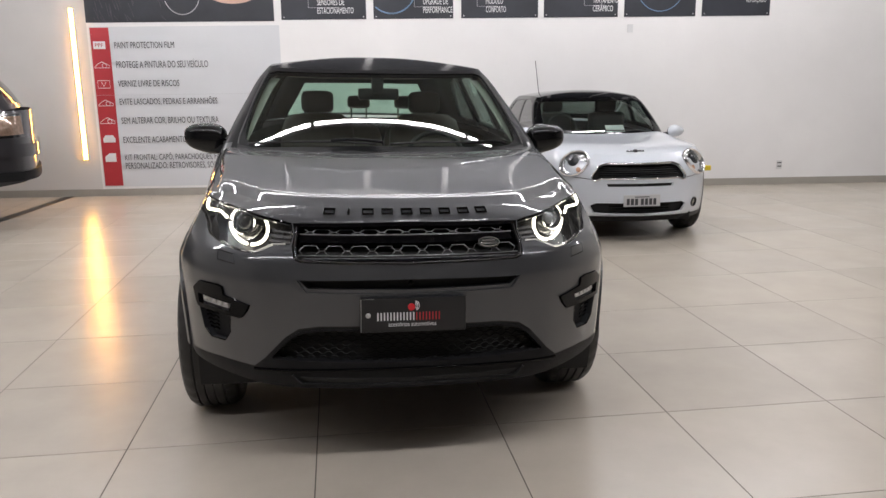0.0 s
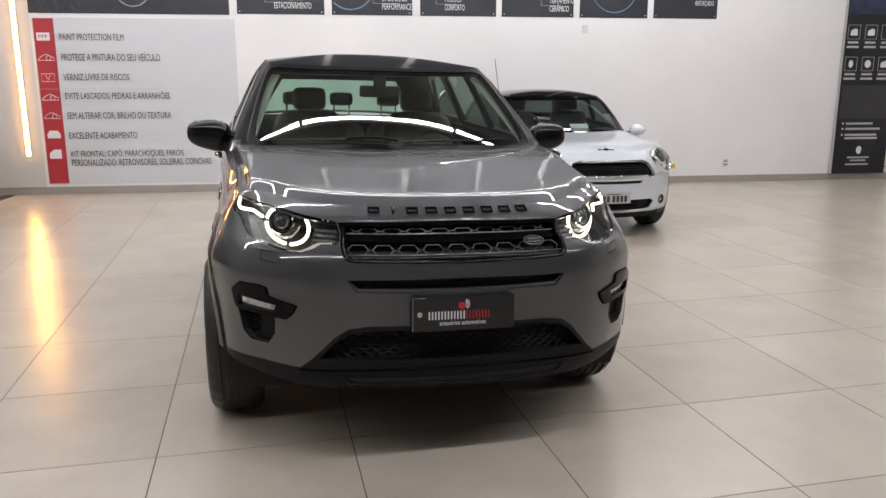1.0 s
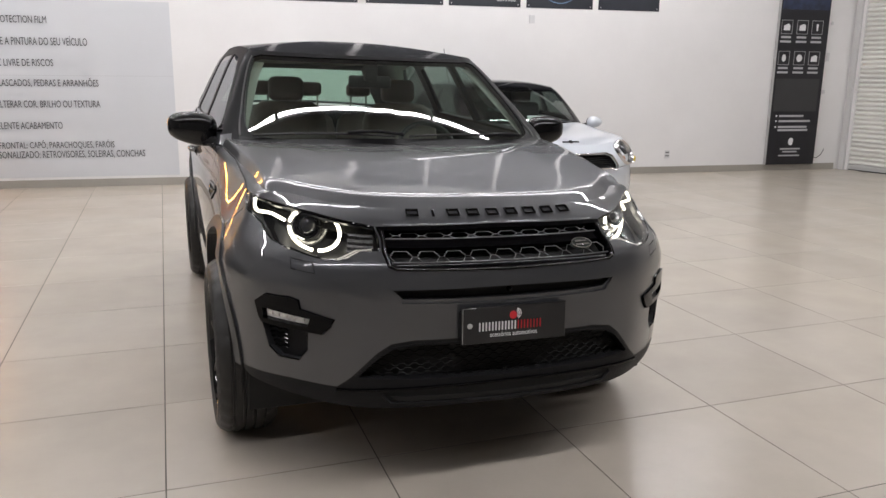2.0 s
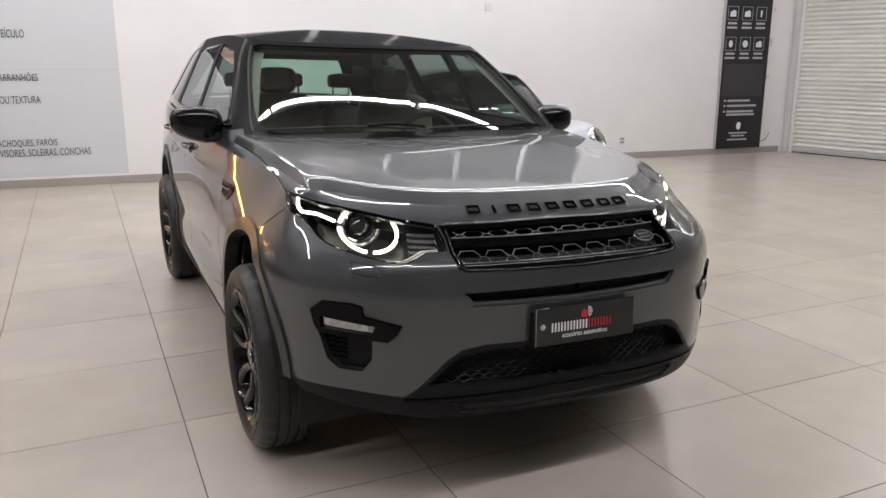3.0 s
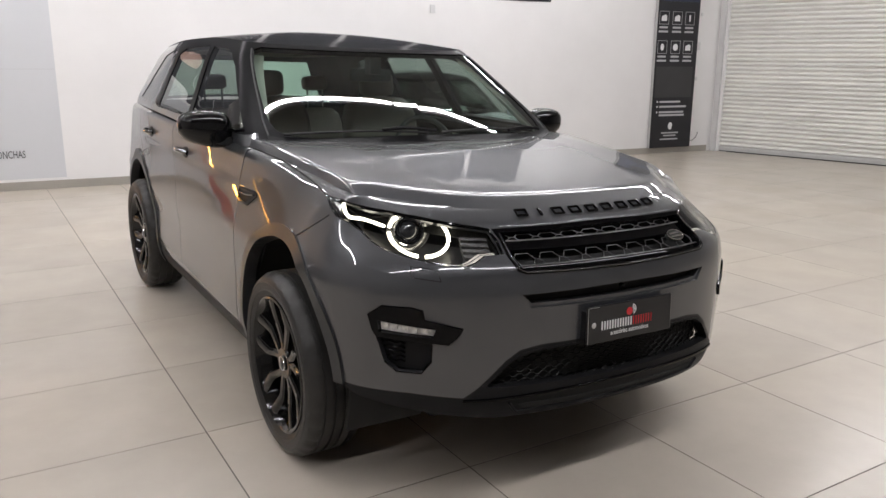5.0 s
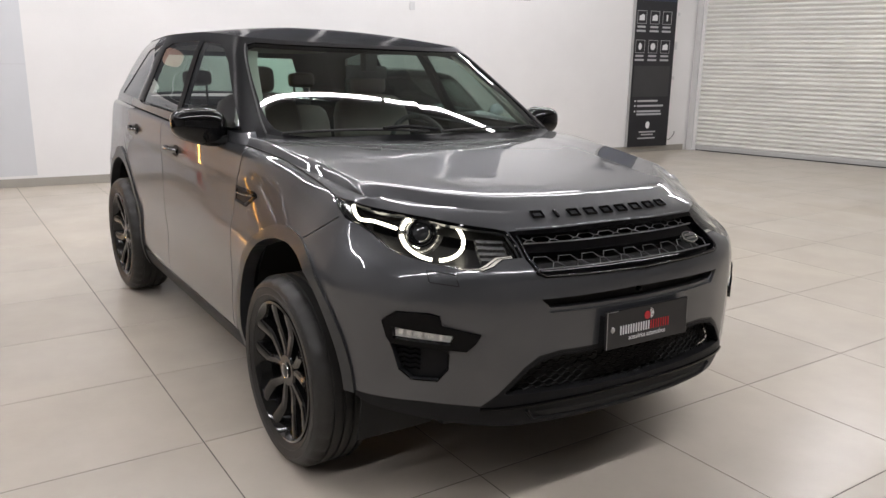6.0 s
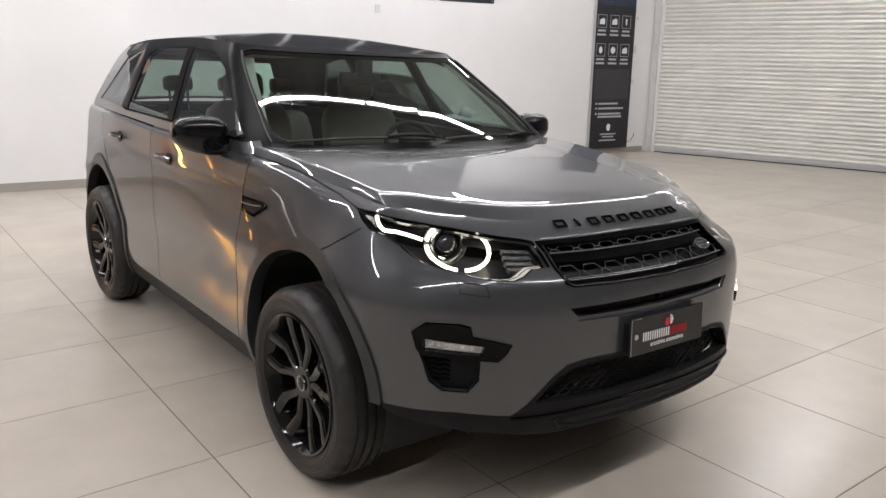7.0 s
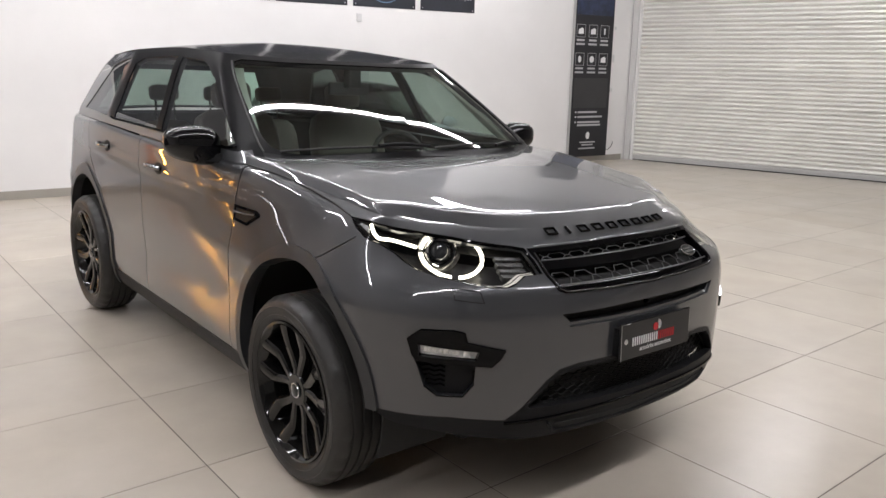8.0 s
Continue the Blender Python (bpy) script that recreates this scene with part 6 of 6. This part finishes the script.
def white_hatchback():
    sh = car_shape(0.82, ((0, .3, .6, .8, .9, .96, 1), (0, .025, .11, .24, .35, .46, .62)), ((0, .4, .7, .9, 1), (0, .02, .08, .22, .45)), -0.76, 3.10,
                   ((.20, .28, .42, .55, .65, .75, .82), (-.68, -.745, -.76, -.755, -.745, -.70, -.60)),
                   ((.20, .30, .50, .65, .75, .82), (.79, .815, .825, .82, .80, .74)),
                   ((-.8, -.5, -.2, .3, .6, 2.0, 3.1), (.80, .835, .865, .90, .93, .985, .99)),
                   ((.3, 1.1, 1.5, 2.2, 3.1), (1.30, 1.325, 1.345, 1.335, 1.27)),
                   ((0, .3, .6, .85, 1), (.735, .71, .675, .635, .585)), ((0, .5, 1), (0, .30, .60)), ((0, .5, 1), (-.05, -.16, -.40)), 0.44, 3.05, 0.72, 0.036)
    plan, cab, body, cabin_at, bonnet, roof_at = sh
    t = thing("hatchback_car", "parked white small hatchback with a black roof", "car", pose(3.050, 8.274, 0, 0, 0, 2.8))
    grille_at = [(-0.01, 0.757), (0.33, 0.752), (0.40, 0.728), (0.468, 0.632), (0.462, 0.600), (0.43, 0.592), (0.375, 0.612), (-0.01, 0.612)]
    slot_at = [(-0.01, 0.566), (0.325, 0.566), (0.31, 0.538), (-0.01, 0.538)]
    low_at = [(-0.01, 0.385), (0.45, 0.385), (0.48, 0.35), (0.44, 0.285), (-0.01, 0.27)]
    shell_parts(t, sh, M_WHITEPAINT, M_GLOSS, (0.0, 2.44), 0.33, 0.355, 0.415, 0.255,
                (("windscreen", [(-1, 0.06), (0.55, 0.07), (0.625, 0.12), (0.655, 0.5), (0.685, 0.90), (0.63, 0.93), (-1, 0.94)]),
                 ("side_window", [(0.80, 0.16), (0.98, 0.80), (1.2, 0.88), (1.75, 0.88), (1.72, 0.12)]),
                 ("quarter_window", [(1.80, 0.12), (1.83, 0.88), (2.5, 0.84), (2.7, 0.20)]),
                 ("tail_window", [(cab.full - 0.60, 0.2), (cab.full - 0.58, 0.85), (cab.full + 1, 0.85), (cab.full + 1, 0.2)])), (grille_at, slot_at, low_at), 0.82, 0.20, "gloss black roof",
                seams=([(0.46, 0.606), (0.60, 0.618), (0.74, 0.622), (0.90, 0.625)],))
    under(t, 0.55, -0.60, 2.95, 0.24)
    for s in (1, -1):
        for y in (0.0, 2.44):
            small_wheel(t, s, 0.705, y, 0.315)
    g = new("radiator_grille")
    g.parent = t
    tagged(g, "black grille with a chrome rim")
    part("backing", patch(body, grille_at, 0.004, -0.035), M_DARK, g)
    ring = [(u, v) for u, v in grille_at[1:-1]]
    on = lambda uv, l: [(math.copysign(1, u if u else 1) * p[0], p[1], p[2]) for u, v in uv for p in trail(body, [(abs(u), v)], l, 1)]
    bm = bmesh.new()
    tube(bm, on(dense(ring + [(-u, v) for u, v in ring[::-1]], 0.03, True), 0.004), 0.009, 6, True)
    part("rim", bm, M_CHROME, g, "chrome rim", 60)
    for v in (0.626, 0.648, 0.670, 0.692, 0.714, 0.736):
        bm = bmesh.new()
        tube(bm, on([(u, v) for u in np.linspace(-0.40, 0.40, 14)], -0.02), 0.004, 4)
        part("bar", bm, M_GLOSS, g)
    part("slot_backing", patch(body, slot_at, 0.004, -0.03), M_DARK, t)
    part("intake_backing", patch(body, low_at, 0.004, -0.04), M_DARK, t)
    for v in (0.30, 0.325, 0.35):
        bm = bmesh.new()
        tube(bm, on([(u, v) for u in np.linspace(-0.30, 0.30, 10)], -0.015), 0.004, 4)
        part("intake_bar", bm, M_GLOSS, t)
    bm = bmesh.new()
    tube(bm, on([(u, 0.388 - (0.02 if abs(u) > 0.44 else 0)) for u in np.linspace(-0.47, 0.47, 20)], 0.003), 0.005, 5)
    tube(bm, on([(u, 0.267 + 0.015 * (abs(u) / 0.42)**2) for u in np.linspace(-0.45, 0.45, 20)], 0.003), 0.005, 5)
    part("intake_rim", bm, M_WHITEPAINT, t, "thin white intake rim", 60)
    for s in (1, -1):
        lamp = new("headlamp")
        lamp.parent = t
        tagged(lamp, "large oval unlit headlamp")
        c, n = spot(body, 0.642, 0.736, 0.0)
        c.x, n.x = c.x * s, n.x * s
        way = Vector((s * 0.56, -0.72, 0.42)).normalized()
        at = frame_at(c + way * 0.013, way) @ pose(0, 0, 0, 0, 0, s * -28)
        bm = bmesh.new()
        lathe(bm, [(0.100, -0.05), (0.128, -0.03), (0.128, 0.006), (0.120, 0.014), (0.112, 0.006), (0.095, -0.03)], 36, "z")
        part("rim", moved(moved(bm, Matrix.Diagonal((1.20, 0.98, 1, 1))), at), M_CHROME, lamp, "chrome lamp rim", 50)
        bm = bmesh.new()
        lathe(bm, [(0.0005, -0.03), (0.115, -0.02), (0.115, -0.05), (0.0005, -0.05)], 30, "z")
        part("reflector", moved(moved(bm, Matrix.Diagonal((1.20, 0.98, 1, 1))), at), M_BOWL, lamp, "", 50)
        bm = bmesh.new()
        lathe(bm, [(0.0005, 0.012), (0.03, 0.008), (0.044, -0.005), (0.044, -0.03), (0.0005, -0.03)], 24, "z")
        part("projector", moved(bm, at @ Matrix.Translation((0, 0.035, 0)) @ Matrix.Diagonal((1.3, 1.3, 1, 1))), M_PROJECTOR, lamp, "", 50)
        bm = bmesh.new()
        lathe(bm, [(0.0005, 0.0), (0.022, -0.004), (0.026, -0.03), (0.0005, -0.03)], 16, "z")
        part("indicator_bulb", moved(bm, at @ Matrix.Translation((-s * 0.02, -0.075, 0))), M_AMBER, lamp, "amber bulb", 50)
        bm = bmesh.new()
        lathe(bm, [(0.0005, 0.030), (0.04, 0.027), (0.08, 0.018), (0.112, 0.004)], 32, "z", close=False)
        lens = part("lens", moved(moved(bm, Matrix.Diagonal((1.20, 0.98, 1, 1))), at), M_GLASSCLEAR, lamp, "clear lens", 60)
        lens.visible_shadow = False
        p, n = spot(body, 0.61, 0.36, 0.004)
        p.x, n.x = p.x * s, n.x * s
        f = new("fog_lamp")
        f.parent = t
        tagged(f, "round fog lamp with chrome ring")
        at = frame_at(p, n)
        bm = bmesh.new()
        lathe(bm, [(0.036, -0.02), (0.048, -0.02), (0.048, 0.004), (0.040, 0.008)], 24, "z")
        part("rim", moved(bm, at), M_DARKCHROME, f, "", 50)
        bm = bmesh.new()
        lathe(bm, [(0.0005, 0.002), (0.036, -0.004), (0.036, -0.03), (0.0005, -0.03)], 24, "z")
        part("lens", moved(bm, at), M_BOWL, f, "", 50)
        m = new("door_mirror")
        m.parent = t
        tagged(m, "white rounded door mirror")
        bm = bmesh.new()
        bmesh.ops.create_uvsphere(bm, u_segments=24, v_segments=16, radius=1)
        for v in bm.verts:
            v.co.y = max(v.co.y, -1) if v.co.y < 0 else v.co.y * 0.35
            v.co.z *= 1 - 0.18 * v.co.x * s
        part("shell", moved(bm, pose(s * 0.845, 0.62, 0.962) @ Matrix.Diagonal((0.088, 0.10, 0.064, 1))), M_WHITEPAINT, m, "", 60)
        bm = bmesh.new()
        lathe(bm, [(0.0005, 0.0), (0.9, 0.0), (0.96, -0.05), (0.9, -0.1), (0.0005, -0.1)], 24, "z")
        part("mirror_rim", moved(bm, pose(s * 0.845, 0.652, 0.962) @ Matrix.Diagonal((0.088, 0.10, 0.064, 1)) @ pose(0, 0, 0, -90)), M_TRIM, m, "black rim of the mirror glass", 50)
        bm = bmesh.new()
        tube(bm, [(s * 0.70, 0.66, 0.925), (s * 0.82, 0.635, 0.935)], 0.02, 8)
        part("arm", bm, M_TRIM, m, "", 50)
    p, n = spot(body, 0.0, 0.42, 0.012)
    b = new("number_plate")
    b.parent = t
    tagged(b, "grey number plate with dark bars")
    bm = bmesh.new()
    box(bm, -0.175, 0.175, p.y - 0.008, p.y + 0.004, 0.355, 0.465, 0.003)
    part("board", bm, M_PLATEGREY, b)
    for k in range(7):
        x = -0.148 + k * 0.040 + (0.016 if k > 2 else 0)
        bm = bmesh.new()
        box(bm, x, x + 0.028, p.y - 0.0105, p.y - 0.008, 0.37, 0.43)
        part("print_bar", bm, M_INK, b)
    bm = bmesh.new()
    box(bm, -0.07, 0.07, p.y - 0.0105, p.y - 0.008, 0.441, 0.449)
    part("print_bar", bm, M_INK, b)
    q, n = spot(bonnet, 0.02, 0.06, 0.006)
    bm = bmesh.new()
    lathe(bm, [(0.0005, 0.006), (0.022, 0.004), (0.024, -0.006), (0.0005, -0.006)], 20, "z")
    for a in (-1, 1):
        box(bm, a * 0.055 - 0.032, a * 0.055 + 0.032, -0.008, 0.008, -0.004, 0.004, 0.002)
    part("winged_badge", moved(bm, frame_at(Vector((0, q.y, q.z)), Vector((0, -0.6, 0.8)))), M_DARKCHROME, t, "small winged badge", 40)
    bm = bmesh.new()
    tube(bm, [(-0.28, 2.55, 1.36), (-0.285, 2.64, 1.55), (-0.29, 2.74, 1.78)], 0.0045, 6)
    part("aerial", bm, M_RUBBER, t, "thin black aerial", 50)
    bm = bmesh.new()
    v = [bm.verts.new(p) for p in ((0.09, 0.68, 0.945), (0.30, 0.68, 0.945), (0.30, 0.78, 1.025), (0.09, 0.78, 1.025))]
    bm.faces.new(v)
    bmesh.ops.solidify(bm, geom=bm.faces[:], thickness=0.002)
    part("paper_sheet", bm, M_PAPER, t, "white sheet of paper on the dashboard")
    bm = bmesh.new()
    box(bm, -0.62, 0.62, 0.55, 1.0, 0.70, 0.93, 0.03)
    part("dashboard", bm, M_CABIN, t, "black dashboard", 40)
    for x in (-0.33, 0.33):
        bm = bmesh.new()
        box(bm, x - 0.22, x + 0.22, 1.45, 1.60, 0.6, 1.14, 0.05)
        box(bm, x - 0.12, x + 0.12, 1.50, 1.58, 1.15, 1.29, 0.035)
        part("seat", bm, M_CABIN, t, "black seat", 50)
    bm = bmesh.new()
    tube(bm, [(0.33 - 0.66 + 0.17 * math.cos(a), 1.06 + 0.07 * math.sin(a), 0.98 + 0.155 * math.sin(a)) for a in np.linspace(0, 2 * math.pi, 25)[:-1]], 0.014, 6, True)
    part("steering_wheel", bm, M_CABIN, t, "black steering wheel", 60)
    for a, c in ((-0.60, -0.06), (0.0, 0.48)):
        bm = bmesh.new()
        tube(bm, [(math.copysign(1, u if u else 1) * p[0], p[1], p[2]) for u in np.linspace(a, c, 10) for p in trail(cabin_at, [(abs(u), 0.075)], 0.012, 1)], 0.006, 5)
        part("wiper", bm, M_RUBBER, t, "", 50)
    p, n = spot(body, of_y(plan, -0.22), 0.66, 0.012)
    bm = bmesh.new()
    box(bm, p.x - 0.006, p.x + 0.075, p.y - 0.03, p.y + 0.03, 0.615, 0.665, 0.006)
    part("tape_tag", bm, M_YELLOW, t, "yellow tape tag on the wing")


def dark_suv():
    sh = car_shape(0.98, ((0, .3, .6, .8, .9, .96, 1), (0, .02, .08, .2, .32, .45, .62)), ((0, .4, .7, .86, .95, 1), (0, .015, .05, .11, .20, .42)), -0.90, 3.95,
                   ((.30, .45, .75, .95, 1.05), (-.85, -.90, -.90, -.86, -.72)), ((.30, .45, .75, .95, 1.05), (.95, .98, .985, .98, .92)),
                   ((-.9, .2, .8, 2.5, 4.0), (1.03, 1.12, 1.17, 1.20, 1.20)), ((.3, 1.2, 1.8, 2.8, 4.0), (1.70, 1.76, 1.78, 1.76, 1.70)),
                   ((0, .3, .6, .85, 1), (.92, .88, .82, .76, .70)), ((0, .5, 1), (0, .32, .66)), ((0, .5, 1), (-.06, -.22, -.58)), 0.46, 3.92, 0.90, 0.04)
    plan, cab, body, cabin_at, bonnet, roof_at = sh
    t = thing("sport_utility_car", "dark navy sport utility car parked near the wall", "car", pose(SUV_X, SUV_Y, 0, 0, 0, SUV_TURN - 90) @ Matrix.Scale(1.07, 4))
    shell_parts(t, sh, M_NAVY, M_NAVY, (0.0, 2.92), 0.40, 0.44, 0.47, 0.42,
                (("windscreen", [(-1, 0.06), (0.70, 0.08), (0.84, 0.2), (0.87, 0.92), (-1, 0.95)]), ("front_window", [(1.0, 0.14), (1.12, 0.80), (1.9, 0.9), (1.9, 0.12)]),
                 ("rear_window", [(1.98, 0.12), (1.98, 0.9), (2.9, 0.88), (2.95, 0.12)]), ("quarter_window", [(3.05, 0.12), (3.02, 0.86), (3.5, 0.80), (3.66, 0.20)]),
                 ("tail_window", [(cab.full - 0.72, 0.1), (cab.full - 0.70, 0.86), (cab.full + 1, 0.88), (cab.full + 1, 0.1)])), (), 1.05, 0.30,
                cut=[(plan.full - 2.0, 0.0), (plan.full - 2.0, 0.34), (plan.full - 1.35, 0.46), (plan.full - 0.8, 0.53), (plan.full + 1, 0.53), (plan.full + 1, 0.0)])
    under(t, 0.62, -0.70, 2.7, 0.36)
    for s in (1, -1):
        for y in (0.0, 2.92):
            small_wheel(t, s, 0.86, y, 0.385)
        u0 = plan.full - 0.62
        lamp = new("tail_lamp")
        lamp.parent = t
        tagged(lamp, "clear and red tail lamp")
        part("lens", patch(body, [(u0 - 0.56, 0.925), (u0 - 0.58, 1.02), (u0 - 0.26, 1.022), (u0 - 0.24, 0.93)], 0.03, 0.006, sides=(s,)), M_TAIL, lamp, "", 40)
        part("frame", patch(body, [(u0 - 0.58, 0.912), (u0 - 0.61, 1.032), (u0 - 0.24, 1.034), (u0 - 0.22, 0.917)], 0.02, 0.002, sides=(s,)), M_DARKCHROME, lamp, "dark chrome lamp frame", 40)
    part("bumper_shelf", patch(body, [(plan.full - 1.55, 0.76), (plan.full - 1.15, 0.88), (plan.full, 0.88), (plan.full, 0.76)], 0.05, 0.035), M_NAVY, t, "projecting rear bumper", 40)
    part("step", patch(body, [(plan.full - 1.30, 0.53), (plan.full - 1.25, 0.62), (plan.full, 0.62), (plan.full, 0.53)], 0.03, 0.02), M_TRIM, t, "", 40)
    bm = bmesh.new()
    tube(bm, [(0.0, 3.62, 1.28), (0.3, 3.60, 1.32)], 0.01, 6)
    part("tail_wiper", bm, M_RUBBER, t, "black tail wiper", 50)


SUV_X, SUV_Y, SUV_TURN = -7.20, 7.81, 25.0
white_hatchback()
dark_suv()


# ---- the tiled floor, piece by piece ----
PITCH, TURN_TILES, NODE = 0.808, radians(5.2), Vector((-0.395, 4.275, 0))


def floor_pieces():
    bm = bmesh.new()
    v = [bm.verts.new(p) for p in ((WEST, SOUTH, -0.0015), (EAST_END.x, SOUTH, -0.0015), (CORNER.x, WALL_Y, -0.0015), (WEST, WALL_Y, -0.0015))]
    bm.faces.new(v)
    r = bmesh.ops.extrude_face_region(bm, geom=bm.faces[:])
    bmesh.ops.translate(bm, verts=[q for q in r["geom"] if isinstance(q, bmesh.types.BMVert)], vec=(0, 0, -0.12))
    ground = solid("floor", bm, M_GROUT, "glossy beige porcelain tile floor with thin dark joints", "floor", "structure")
    bm = bmesh.new()
    h = PITCH / 2 - 0.0022
    box(bm, -h, h, -h, h, -0.009, 0.0, 0.0012)
    me = mesh_of(bm, "tile", M_TILE)
    ex = Vector((math.cos(TURN_TILES), math.sin(TURN_TILES), 0))
    ey = Vector((-ex.y, ex.x, 0))
    rest = bmesh.new()
    for i in range(-16, 24):
        for j in range(-16, 14):
            c = NODE + ex * (i + 0.5) * PITCH + ey * (j + 0.5) * PITCH
            reach = PITCH * 0.75
            if c.x < WEST - reach or c.y < SOUTH - reach or c.y > WALL_Y + reach or (c - CORNER).dot(OUT) > reach:
                continue
            inside = c.x > WEST + reach and c.y > SOUTH + reach and c.y < WALL_Y - 0.46 and (c - CORNER).dot(OUT) < -reach
            if inside and -4.2 < c.x < 7.2 and c.y > 1.6:
                ob = new("tile", me)
                ob.parent = ground
                ob.location, ob.rotation_euler = (c.x, c.y, 0), (0, 0, TURN_TILES)
            else:
                a = [c + ex * h * p + ey * h * q for p, q in ((-1, -1), (1, -1), (1, 1), (-1, 1))]
                rest.faces.new([rest.verts.new((q.x, q.y, 0)) for q in a])
    for co, no in (((WEST, 0, 0), (-1, 0, 0)), ((0, SOUTH, 0), (0, -1, 0)), ((0, WALL_Y, 0), (0, 1, 0)), (CORNER, OUT)):
        g = rest.verts[:] + rest.edges[:] + rest.faces[:]
        bmesh.ops.bisect_plane(rest, geom=g, plane_co=co, plane_no=no, clear_outer=True)
    ob = new("tile_field", mesh_of(rest, "tile_field", M_TILE))
    ob.parent = ground
    tagged(ob, "further tiles of the floor", kind="stuff")
    bm = bmesh.new()
    box(bm, -3.93, -3.80, 5.0, WALL_Y - 0.02, 0.001, 0.005, 0.001)
    solid("floor_drain", bm, M_DRAIN, "narrow dark drain channel let into the floor", "drain", "structure")


floor_pieces()
